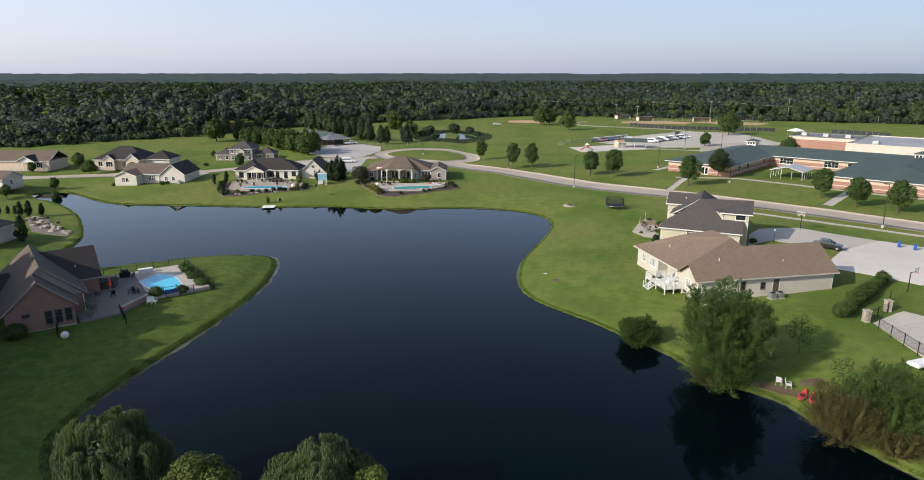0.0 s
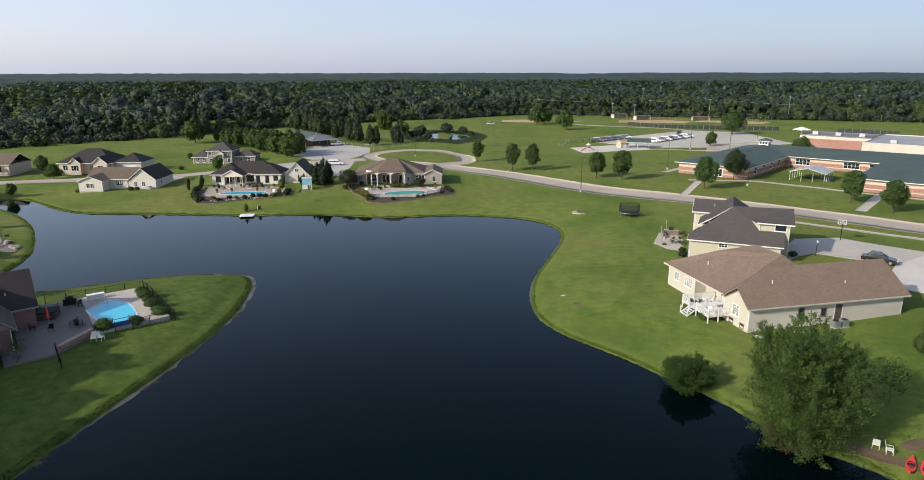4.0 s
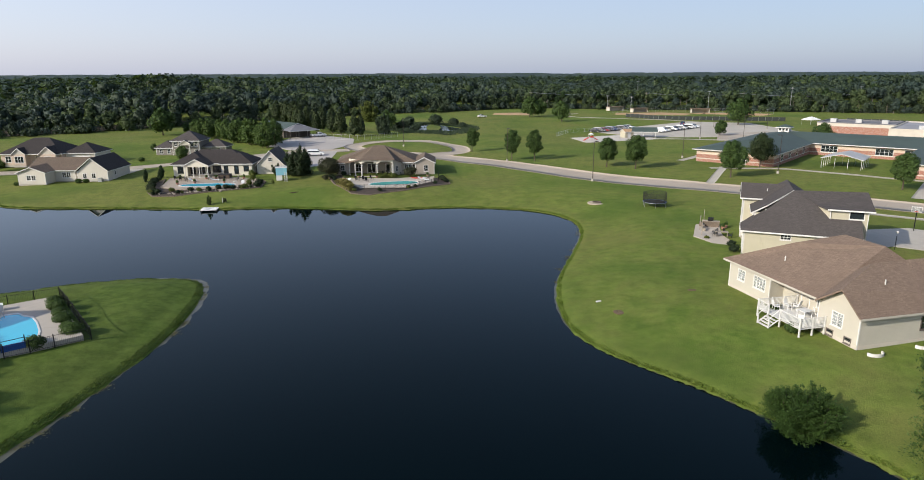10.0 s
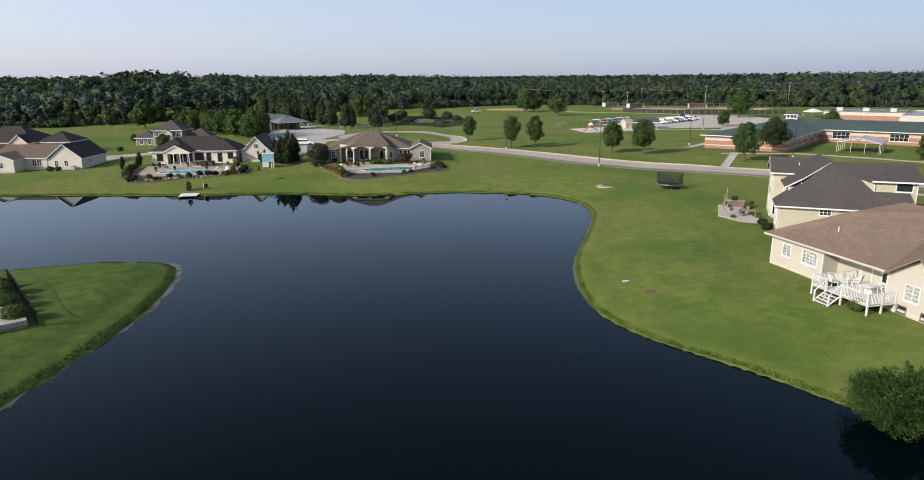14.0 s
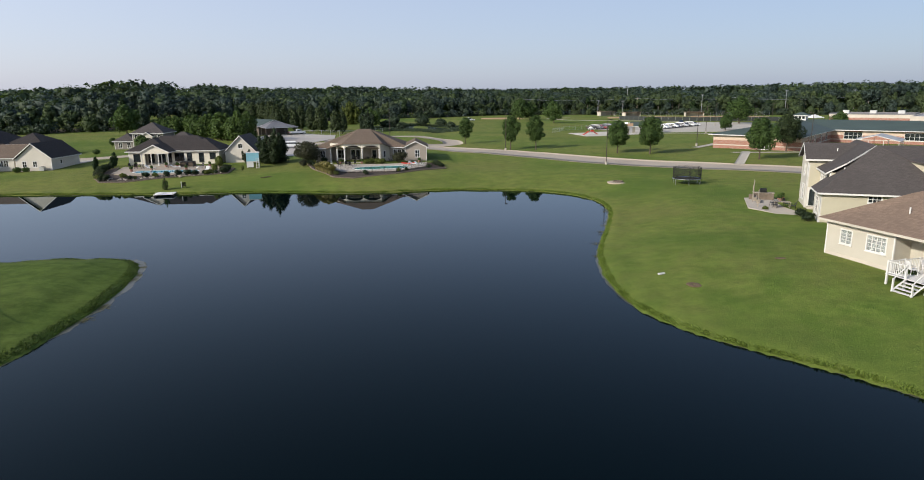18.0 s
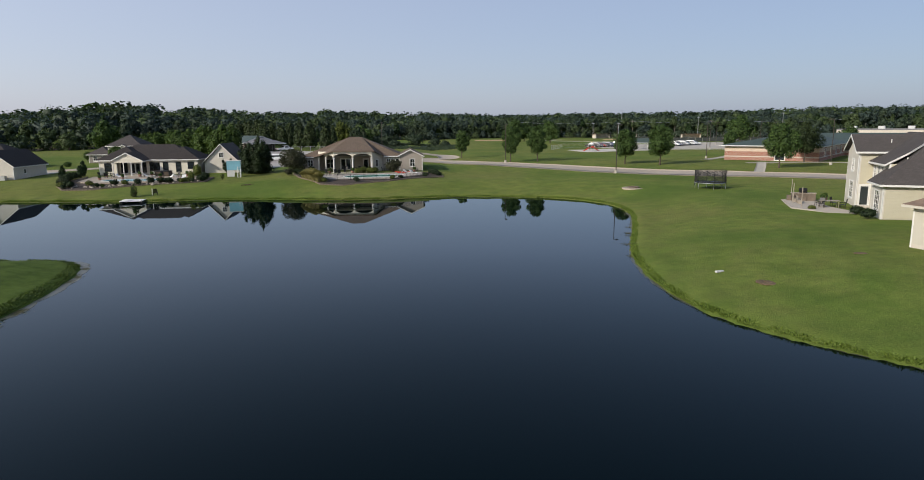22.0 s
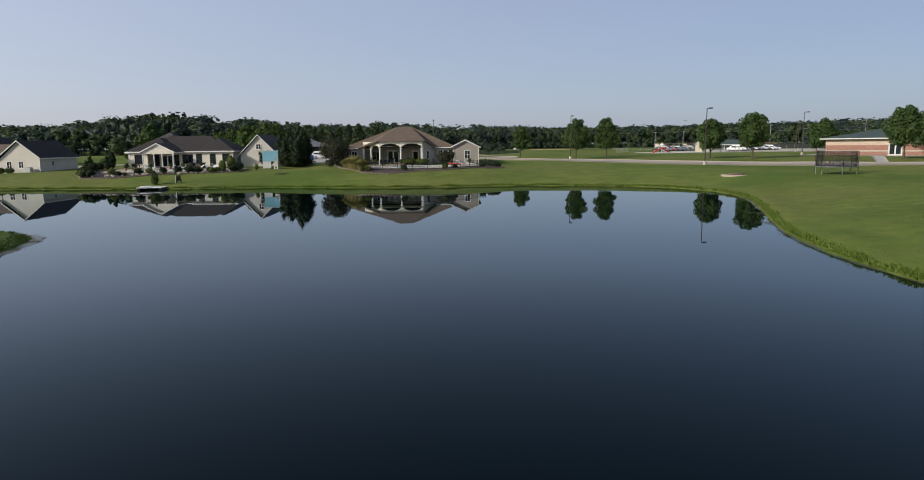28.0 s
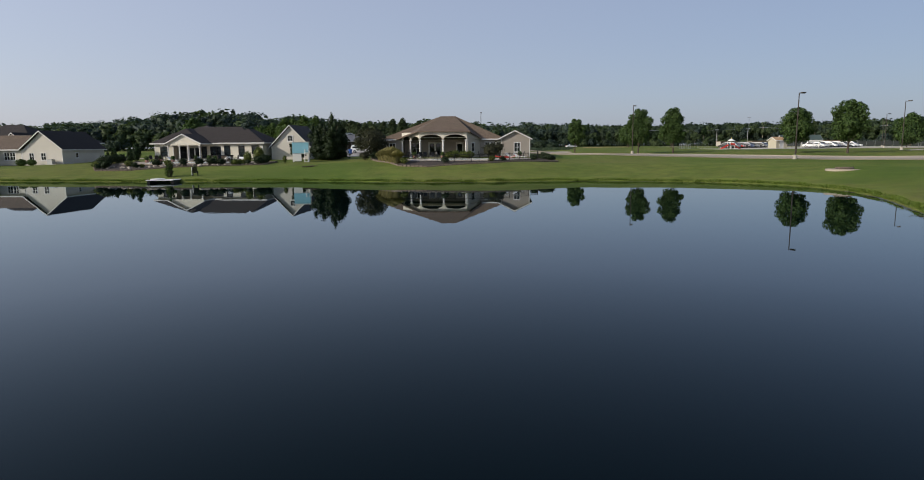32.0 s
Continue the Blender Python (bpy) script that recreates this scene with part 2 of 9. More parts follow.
def mat_paving(name, base, fine=3.0, crack=0.25):
    m, n, l, b = nodes_of(name)
    c = place_coord(n)
    f0, f1, f2 = noise_node(n, l, c, 0.06, 4), noise_node(n, l, c, 0.6, 6), noise_node(n, l, c, fine * 6, 4)
    col = ramp(n, l, f0, [(0.3, scaled(base, 0.85)), (0.7, scaled(base, 1.12))])
    col = blend(n, l, col, scaled(base, 0.7), ramp(n, l, f1, [(0.5, (0, 0, 0)), (0.8, (0.5, 0.5, 0.5))]))
    col = blend(n, l, col, scaled(base, 1.25), maths(n, l, 'MULTIPLY', f2, 0.35))
    vo = n.new("ShaderNodeTexVoronoi")
    vo.feature = 'DISTANCE_TO_EDGE'
    vo.inputs["Scale"].default_value = 0.13
    l.new(c, vo.inputs["Vector"])
    col = blend(n, l, col, scaled(base, 0.5), ramp(n, l, vo.outputs["Distance"], [(0.0, (crack, crack, crack)), (0.012, (0, 0, 0))]))
    l.new(col, b.inputs["Base Color"])
    b.inputs["Roughness"].default_value = 0.9
    relief(n, l, b, f2, 0.4, 0.01)
    return m


def mat_leaf(name, dark, light, rough=0.6):
    """Leaves: every clump and every tree a little different in green."""
    m, n, l, b = nodes_of(name)
    geo = n.new("ShaderNodeNewGeometry")
    info = n.new("ShaderNodeObjectInfo")
    f = noise_node(n, l, geo.outputs["Position"], 0.35, 3)
    mix = maths(n, l, 'ADD', maths(n, l, 'MULTIPLY', geo.outputs["Random Per Island"], 0.45), maths(n, l, 'MULTIPLY', f, 0.55))
    col = ramp(n, l, mix, [(0.25, dark), (0.75, light)])
    col = blend(n, l, col, scaled(light, 0.8), maths(n, l, 'MULTIPLY', info.outputs["Random"], 0.35))
    l.new(col, b.inputs["Base Color"])
    b.inputs["Roughness"].default_value = rough
    b.inputs["Specular IOR Level"].default_value = 0.25
    tr = n.new("ShaderNodeBsdfTranslucent")
    l.new(blend(n, l, col, (0.9, 1.0, 0.3), 1.0, 'MULTIPLY'), tr.inputs[0])
    mx = n.new("ShaderNodeMixShader")
    mx.inputs[0].default_value = 0.3
    l.new(b.outputs[0], mx.inputs[1])
    l.new(tr.outputs[0], mx.inputs[2])
    l.new(mx.outputs[0], n["Material Output"].inputs[0])
    return m


def mat_water(name, base, rip=0.02, scale=0.6, rough=0.015, ior=1.33):
    m, n, l, b = nodes_of(name)
    c = place_coord(n)
    f0 = noise_node(n, l, c, 0.03, 3)
    l.new(ramp(n, l, f0, [(0.3, scaled(base, 0.85)), (0.7, scaled(base, 1.2))]), b.inputs["Base Color"])
    b.inputs["Roughness"].default_value, b.inputs["IOR"].default_value = rough, ior
    f1, f2 = noise_node(n, l, c, scale, 3), noise_node(n, l, c, scale * 0.12, 2)
    relief(n, l, b, maths(n, l, 'ADD', f1, maths(n, l, 'MULTIPLY', f2, 3.0)), rip, 0.05)
    return m


def mat_lake(name, base):
    """Dark lake water: a black-green body under a gloss that grows towards grazing."""
    m = mat_water(name, base)
    n, l = m.node_tree.nodes, m.node_tree.links
    b = n["Principled BSDF"]
    b.inputs["Specular IOR Level"].default_value = 0.0
    b.inputs["Roughness"].default_value = 1.0
    bump = b.inputs["Normal"].links[0].from_socket
    fr = n.new("ShaderNodeFresnel")
    fr.inputs["IOR"].default_value = 1.26
    l.new(bump, fr.inputs["Normal"])
    gain = maths(n, l, 'MINIMUM', maths(n, l, 'POWER', maths(n, l, 'DIVIDE', fr.outputs[0], 0.29), 0.30), 1.0)
    gl = n.new("ShaderNodeBsdfGlossy")
    gl.inputs["Roughness"].default_value = 0.012
    l.new(ramp(n, l, fr.outputs[0], [(0.03, (0.72, 0.88, 0.95)), (0.30, (0.87, 0.95, 1.0))]), gl.inputs["Color"])
    l.new(bump, gl.inputs["Normal"])
    mx = n.new("ShaderNodeMixShader")
    l.new(maths(n, l, 'MULTIPLY', fr.outputs[0], gain), mx.inputs[0])
    l.new(b.outputs[0], mx.inputs[1])
    l.new(gl.outputs[0], mx.inputs[2])
    l.new(mx.outputs[0], n["Material Output"].inputs[0])
    return m


def mat_glass(name, tint=(0.03, 0.04, 0.045), clear=0.35):
    m, n, l, b = nodes_of(name)
    b.inputs["Base Color"].default_value = (*tint, 1)
    b.inputs["Roughness"].default_value, b.inputs["IOR"].default_value = 0.03, 1.5
    b.inputs["Transmission Weight"].default_value = clear
    return m


M = {
    "terrace": mat_paving("pale_terrace", (0.40, 0.355, 0.30)),
    "earth": mat_paving("brown_gravelly_earth", (0.20, 0.160, 0.125), 2.0, 0.0),
    "paver": mat_paving("tan_pavers", (0.33, 0.275, 0.215)),
    "glass_clear": mat_glass("clear_window_glass", (0.75, 0.78, 0.78), 0.85),
    "pond": mat_water("pond_water", (0.02, 0.03, 0.03), 0.05, 1.0, 0.08),
    "dark_siding": mat_siding("dark_brown_siding", (0.11, 0.09, 0.075)),
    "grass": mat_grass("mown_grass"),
    "water": mat_lake("lake_water", (0.0004, 0.0028, 0.0034)),
    "pool": mat_water("pool_water", (0.045, 0.42, 0.58), 0.15, 2.0, 0.05),
    "pool_green": mat_water("pool_water_green", (0.08, 0.38, 0.36), 0.15, 2.0, 0.05),
    "road": mat_paving("worn_asphalt", (0.355, 0.300, 0.238)),
    "concrete": mat_paving("concrete", (0.40, 0.365, 0.31)),
    "yard_gravel": mat_paving("grey_yard_gravel", (0.37, 0.34, 0.31), 2.0, 0.0),
    # patio paving with the shade near the house put into its colour
    "patio_shaded": mat_paving("concrete_darkened_as_shade", (0.165, 0.140, 0.125)),
    "taupe": mat_siding("taupe_siding", (0.20, 0.18, 0.155)),
    "screen": mat("dark_windscreen_mesh", (0.030, 0.036, 0.034), 0.8, 0.15, bump=0.05),
    "weed": mat_leaf("floating_water_weed", (0.075, 0.075, 0.036), (0.150, 0.140, 0.065)),
    "bank": mat_leaf("rough_bank_grass", (0.034, 0.060, 0.012), (0.085, 0.125, 0.026)),
    "gravel": mat_paving("gravel", (0.50, 0.46, 0.41), 2.0, 0.0),
    "white_paint": mat("white_paint", (0.62, 0.61, 0.58), 0.5, 0.05, bump=0.03),
    "glass": mat_glass("window_glass"),
    "cream": mat_siding("cream_siding", (0.47, 0.435, 0.365)),
    "buttermilk": mat_siding("buttermilk_siding", (0.455, 0.422, 0.352)),
    "beige": mat_siding("beige_siding", (0.43, 0.395, 0.295)),
    "ivory": mat_siding("ivory_siding", (0.60, 0.56, 0.46)),
    "greige": mat_siding("greige_siding", (0.29, 0.255, 0.215)),
    "pale": mat_siding("pale_siding", (0.52, 0.485, 0.42)),
    "roof_brown": mat_shingle("brown_shingles", (0.195, 0.140, 0.104)),
    "roof_dark": mat_shingle("charcoal_shingles", (0.075, 0.066, 0.062)),
    "roof_taupe": mat_shingle("taupe_shingles", (0.14, 0.105, 0.078)),
    "roof_bark": mat_shingle("dark_brown_shingles", (0.115, 0.092, 0.075)),
    "roof_black": mat_shingle("black_shingles", (0.042, 0.036, 0.034)),
    "roof_green": mat_metal_roof("green_metal_roof", (0.056, 0.078, 0.071)),
    "roof_flat": mat("flat_roof_membrane", (0.16, 0.16, 0.17), 0.8, 0.2, 0.1, 1.0),
    "roof_grey": mat("grey_roof_membrane", (0.30, 0.30, 0.31), 0.75, 0.15, 0.1, 1.0),
    "carport": mat("pale_grey_sheet", (0.40, 0.40, 0.40), 0.55, 0.15, 0.3, 2.0),
    "brick": mat_brick("red_brick", (0.30, 0.125, 0.085), (0.40, 0.36, 0.32)),
    "brick_tan": mat_brick("tan_brick", (0.55, 0.42, 0.32), (0.5, 0.46, 0.42)),
    "block": mat("pale_block", (0.50, 0.455, 0.39), 0.9, 0.1),
    "stone": mat("stone", (0.36, 0.31, 0.25), 0.9, 0.3, 1.5, 6.0, 0.5),
    "mulch": mat("bark_mulch", (0.060, 0.045, 0.034), 0.95, 0.4, 2.0, 12.0, 0.8),
    "dirt": mat("bare_earth", (0.125, 0.088, 0.052), 0.95, 0.3, 0.4, 5.0, 0.5),
    "infield": mat("infield_clay", (0.42, 0.27, 0.15), 0.95, 0.12, 0.1, 1.0, 0.2),
    "bark": mat("bark", (0.085, 0.065, 0.048), 0.95, 0.3, 2.0, 14.0, 0.8),
    "wood": mat("weathered_wood", (0.30, 0.26, 0.21), 0.85, 0.25, 1.0, 12.0, 0.3),
    "black_metal": mat("black_metal", (0.02, 0.02, 0.02), 0.45, 0.2, metal=0.5, bump=0.0),
    "steel": mat("galvanised_steel", (0.45, 0.46, 0.47), 0.4, 0.12, metal=0.8, bump=0.0),
    "bronze": mat("bronze_pole_paint", (0.055, 0.045, 0.036), 0.5, 0.15, metal=0.3, bump=0.0),
    "rubber": mat("black_rubber", (0.018, 0.018, 0.018), 0.85, 0.2, bump=0.0),
    "net": mat("black_netting", (0.02, 0.02, 0.02), 0.9, 0.2, bump=0.0),
    "red": mat("red_plastic", (0.62, 0.05, 0.03), 0.4, 0.1, bump=0.0),
    "blue": mat("blue_plastic", (0.02, 0.08, 0.28), 0.4, 0.1, bump=0.0),
    "sky_blue": mat("pale_blue_paint", (0.22, 0.46, 0.55), 0.6, 0.1, bump=0.05),
    "yellow": mat("yellow_plastic", (0.60, 0.42, 0.06), 0.5, 0.1, bump=0.0),
    "canvas": mat("white_canvas", (0.72, 0.72, 0.70), 0.7, 0.06),
    "mud": mat("wet_mud", (0.066, 0.066, 0.042), 0.3, 0.3, 0.8, 5.0),
    "brick_dark": mat_brick("brown_brick", (0.23, 0.125, 0.095), (0.26, 0.23, 0.20)),
    "stone_dark": mat("brown_stone", (0.15, 0.118, 0.09), 0.9, 0.3, 1.5, 8.0),
    "litter": mat("leaf_litter", (0.045, 0.036, 0.020), 0.95, 0.3, 0.2, 2.0),
    "bark_pale": mat("pale_bark", (0.20, 0.18, 0.15), 0.9, 0.25, 0.3, 4.0),
    "leaf": mat_leaf("broad_leaves", (0.026, 0.052, 0.012), (0.085, 0.135, 0.032)),
    "leaf_street": mat_leaf("street_tree_leaves", (0.026, 0.054, 0.014), (0.078, 0.128, 0.032)),
    "leaf_dark": mat_leaf("dark_leaves", (0.010, 0.020, 0.009), (0.032, 0.052, 0.020)),
    "leaf_purple": mat_leaf("bronze_leaves", (0.022, 0.026, 0.014), (0.062, 0.064, 0.034)),
    "leaf_willow": mat_leaf("willow_leaves", (0.046, 0.078, 0.034), (0.135, 0.175, 0.080)),
    "leaf_light": mat_leaf("light_leaves", (0.050, 0.075, 0.014), (0.130, 0.150, 0.035)),
    # extra blue in these leaves stands for distance haze
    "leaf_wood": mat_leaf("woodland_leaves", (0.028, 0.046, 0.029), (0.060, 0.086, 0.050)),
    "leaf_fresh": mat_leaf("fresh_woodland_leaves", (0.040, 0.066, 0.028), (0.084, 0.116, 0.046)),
    # strongest blue: distance haze put into the leaf colour
    "leaf_haze": mat_leaf("haze_blue_woodland_leaves", (0.026, 0.046, 0.039), (0.056, 0.082, 0.066)),
    "leaf_deep": mat_leaf("deep_green_leaves", (0.016, 0.030, 0.012), (0.056, 0.078, 0.028)),
    "leaf_shore": mat_leaf("fresh_shore_leaves", (0.020, 0.045, 0.012), (0.088, 0.145, 0.033)),
    "leaf_bush": mat_leaf("dense_shore_bush_leaves", (0.013, 0.032, 0.008), (0.062, 0.115, 0.024)),
    "leaf_rust": mat_leaf("browning_leaves", (0.042, 0.046, 0.014), (0.112, 0.090, 0.034)),
    "pine": mat_leaf("pine_needles", (0.010, 0.024, 0.008), (0.032, 0.062, 0.018)),
    "reed": mat_leaf("bank_grass", (0.080, 0.130, 0.020), (0.150, 0.205, 0.035)),
    "straw": mat_leaf("ornamental_grass_blades", (0.14, 0.135, 0.05), (0.29, 0.25, 0.11)),
}

# ---- building helpers ----


def mesh_of(name, bm, material):
    me = bpy.data.meshes.new(name)
    bm.to_mesh(me)
    bm.free()
    me.materials.append(material)
    return me


def part(name, bm, material, parent=None, label=""):
    """Links a bmesh as one mesh object under a thing or under a part."""
    ob = new(name, mesh_of(name, bm, material))
    ob.parent = parent
    return tagged(ob, label)


def thing(name, label, category, m=None, group="", kind=""):
    ob = new(name)
    ob.empty_display_size = 0.3
    if m is not None:
        ob.matrix_world = m
    return tagged(ob, label, category, group, kind)


def solid(name, bm, material, label, category, m=None, group="", kind=""):
    ob = new(name, mesh_of(name, bm, material))
    if m is not None:
        ob.matrix_world = m
    return tagged(ob, label, category, group, kind)


def box(bm, x0, x1, y0, y1, z0, z1, m=None):
    vs = [bm.verts.new((x, y, z)) for z in (z0, z1) for x, y in ((x0, y0), (x1, y0), (x1, y1), (x0, y1))]
    for f in ((3, 2, 1, 0), (4, 5, 6, 7), (0, 1, 5, 4), (1, 2, 6, 5), (2, 3, 7, 6), (3, 0, 4, 7)):
        bm.faces.new([vs[i] for i in f])
    if m is not None:
        bmesh.ops.transform(bm, matrix=m, verts=vs)
    return bm


def boxes(*specs):
    bm = bmesh.new()
    for s in specs:
        box(bm, *s)
    return bm


def prism(bm, pts, z0, z1):
    """A flat-topped block over a polygon (counter-clockwise)."""
    a = [bm.verts.new((x, y, z0)) for x, y in pts]
    b = [bm.verts.new((x, y, z1)) for x, y in pts]
    n = len(pts)
    bm.faces.new(a[::-1])
    bm.faces.new(b)
    for i in range(n):
        bm.faces.new((a[i], a[(i + 1) % n], b[(i + 1) % n], b[i]))
    return bm


def tube(bm, p, q, r0, r1=None, seg=8, caps=True):
    """A tapered round bar from p to q."""
    p, q = Vector(p), Vector(q)
    r1 = r0 if r1 is None else r1
    d = q - p
    if d.length < 1e-6:
        return bm
    rot = d.to_track_quat('Z', 'Y').to_matrix()
    rings = []
    for o, r in ((p, r0), (q, r1)):
        rings.append([bm.verts.new(o + rot @ Vector((r * math.cos(a), r * math.sin(a), 0))) for a in (2 * math.pi * i / seg for i in range(seg))])
    for i in range(seg):
        bm.faces.new((rings[0][i], rings[0][(i + 1) % seg], rings[1][(i + 1) % seg], rings[1][i]))
    if caps:
        bm.faces.new(rings[0][::-1])
        bm.faces.new(rings[1])
    return bm


def bar(p, q, r0, r1=None, seg=8):
    return tube(bmesh.new(), p, q, r0, r1, seg)


def ellipsoid(bm, c, r, sub=2, jitter=0.0, rng=random):
    res = bmesh.ops.create_icosphere(bm, subdivisions=sub, radius=1.0)
    for v in res["verts"]:
        k = 1 + jitter * (rng.random() - 0.5) * 2
        v.co = Vector((c[0] + v.co.x * r[0] * k, c[1] + v.co.y * r[1] * k, c[2] + v.co.z * r[2] * k))
    return bm


def raw_mesh(name, verts, quads, material):
    """A mesh from arrays of corners (n x 3) and of quads or triangles."""
    me = bpy.data.meshes.new(name)
    verts = np.asarray(verts, dtype=np.float32)
    quads = np.asarray(quads, dtype=np.int32)
    k = quads.shape[1]
    me.vertices.add(len(verts))
    me.vertices.foreach_set("co", verts.ravel())
    me.loops.add(quads.size)
    me.loops.foreach_set("vertex_index", quads.ravel())
    me.polygons.add(len(quads))
    me.polygons.foreach_set("loop_start", np.arange(0, quads.size, k, dtype=np.int32))
    me.polygons.foreach_set("loop_total", np.full(len(quads), k, dtype=np.int32))
    me.update(calc_edges=True)
    me.validate()
    if isinstance(material, tuple):
        for one in material[0]:
            me.materials.append(one)
        me.polygons.foreach_set("material_index", np.asarray(material[1], dtype=np.int32))
    else:
        me.materials.append(material)
    return me


# ---- the lie of the land ----
LAKE = [(-36.2, 50.5), (-36.6, 57), (-35.9, 62), (-34.3, 70), (-32.7, 77), (-31.3, 85), (-30.6, 92.5), (-30.9, 99.5), (-32, 106), (-34.2, 109.7),
        (-39.5, 110.8), (-46, 109.8), (-53, 106.8), (-60, 103.5), (-68, 103), (-72.2, 111), (-74.8, 120.8), (-78, 128), (-89, 145), (-102, 158.5), (-114, 166.5),
        (-116.5, 171.5), (-111, 174.3), (-105, 171.6), (-95, 163.2), (-85, 157.6), (-70, 156.4), (-58, 155.3), (-46.5, 154.2), (-32.4, 154.8),
        (-16, 151.6), (-2, 153.4), (9.5, 151.2), (16, 147.4), (19.4, 140), (18.6, 130.5), (14.6, 118.6), (10.8, 108), (9.0, 98), (9.3, 91),
        (11.9, 85.4), (16.5, 79.9), (19.7, 75.2), (24, 69), (27.2, 62), (30, 59.8), (32.2, 57), (33.2, 53), (35.4, 48.5), (37.5, 43), (33, 36.5), (15, 33.5),
        (-8, 35), (-22, 38.5), (-32, 44.5)]


def smooth_loop(pts, steps):
    out, n = [], len(pts)
    for i in range(n):
        p0, p1, p2, p3 = (np.array(pts[(i + k) % n], float) for k in (-1, 0, 1, 2))
        for s in range(steps):
            t = s / steps
            out.append(0.5 * (2 * p1 + (p2 - p0) * t + (2 * p0 - 5 * p1 + 4 * p2 - p3) * t * t + (3 * p1 - p0 - 3 * p2 + p3) * t ** 3))
    return np.array(out)


SHORE = smooth_loop(LAKE, 3)


def lake_distance(x, y):
    """Metres to the shore: positive on land, negative over the water."""
    x, y = np.atleast_1d(np.asarray(x, float)), np.atleast_1d(np.asarray(y, float))
    best = np.full(x.shape, 1e9)
    inside = np.zeros(x.shape, bool)
    n = len(SHORE)
    for i in range(n):
        (ax, ay), (bx, by) = SHORE[i], SHORE[(i + 1) % n]
        dx, dy = bx - ax, by - ay
        t = np.clip(((x - ax) * dx + (y - ay) * dy) / (dx * dx + dy * dy + 1e-9), 0, 1)
        best = np.minimum(best, (x - ax - t * dx) ** 2 + (y - ay - t * dy) ** 2)
        cross = ((ay > y) != (by > y)) & (x < dx * (y - ay) / (dy + 1e-12) + ax)
        inside ^= cross
    best = np.sqrt(best)
    return np.where(inside, -best, best)


def ease(v):
    v = np.clip(v, 0, 1)
    return v * v * (3 - 2 * v)


def wobble(x, y):
    return np.sin(x * 0.31 + 1.3 * np.sin(y * 0.17)) * np.sin(y * 0.27 + np.sin(x * 0.13))


def land(x, y):
    """Height of the ground: a short steep bank, then a lawn that rises gently away from the lake."""
    d = lake_distance(x, y)
    x, y = np.atleast_1d(np.asarray(x, float)), np.atleast_1d(np.asarray(y, float))
    h = 0.38 * ease((d + 0.3) / 1.3) + 1.1 * ease(d / 14) + 0.7 * ease((d - 10) / 40)
    h = h + 0.05 * wobble(x, y) * ease(d / 6) + 0.8 * ease((y - 300) / 300)
    h = h + 0.06 * wobble(x * 3.1, y * 2.7) * ease((d + 1) / 1.5) * (1 - ease((d - 0.6) / 3))
    h = h + np.interp(x, (-86, -68, -36, -28), (-0.35, 0.0, 0.0, 0.35)) * ease((d - 1) / 6.5) * ease((3 - x) / 10) * ease((y - 135) / 10) * (1 - ease((y - 195) / 25))
    h = h + 0.75 * ease((3 - x) / 10) * ease((y - 205 - 25 * ease((-60 - x) / 10)) / 30)
    h = h + 0.35 * ease((d - 1.5) / 3) * (1 - ease((d - 5) / 5)) * ease((-25 - x) / 4) * ease((115 - y) / 8)
    h = h + 0.4 * ease((y + 0.95 * x - 217) / 25) * ease((x + 5) / 25)
    return np.where(d < -0.3, -0.12 - 1.4 * ease((-d - 0.3) / 6), np.where(d < 0, np.minimum(h, 0.38 * ease((d + 0.3) / 1.3)) - 0.12 * (1 - (d + 0.3) / 0.3), h))


def ground(x, y):
    return float(land(x, y)[0])


def on(x, y, rz=0.0, dz=0.0):
    """A pose on the ground."""
    return pose(x, y, ground(x, y) + dz, 0, 0, rz)

# ---- ground, water, roads ----


def stretch(fine0, fine1, step, lo, hi, grow=1.13):
    mid = list(np.arange(fine0, fine1 + 1e-6, step))
    out, s, v = [], step, mid[-1]
    while v < hi:
        s = min(s * grow, 400)
        v += s
        out.append(min(v, hi))
    left, s, v = [], step, mid[0]
    while v > lo:
        s = min(s * grow, 400)
        v -= s
        left.append(max(v, lo))
    return np.array(left[::-1] + mid + out)


gx, gy = stretch(-118, 62, 0.7, -4600, 4600), stretch(34, 178, 0.7, -600, 4700)
X2, Y2 = np.meshgrid(gx, gy)
Z2 = np.where((np.abs(X2) < 500) & (Y2 < 700) & (Y2 > -300), 0.0, 3.1)
near = Z2 == 0.0
Z2[near] = land(X2[near], Y2[near])
idx = np.arange(X2.size).reshape(X2.shape)
quads = np.stack([idx[:-1, :-1], idx[:-1, 1:], idx[1:, 1:], idx[1:, :-1]], -1).reshape(-1, 4)
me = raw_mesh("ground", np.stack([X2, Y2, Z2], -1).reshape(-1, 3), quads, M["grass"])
me.polygons.foreach_set("use_smooth", np.ones(len(me.polygons), bool))
tagged(new("ground", me), "mown green lawn with dry patches sloping to the lake", "lawn", kind="structure")

bm = bmesh.new()
ring = [bm.verts.new((x, y, 0)) for x, y in ((-125, 25), (50, 25), (50, 182), (-125, 182))]
bm.faces.new(ring)
solid("water", bm, M["water"], "dark still lake water mirroring sky and houses", "lake", kind="structure")


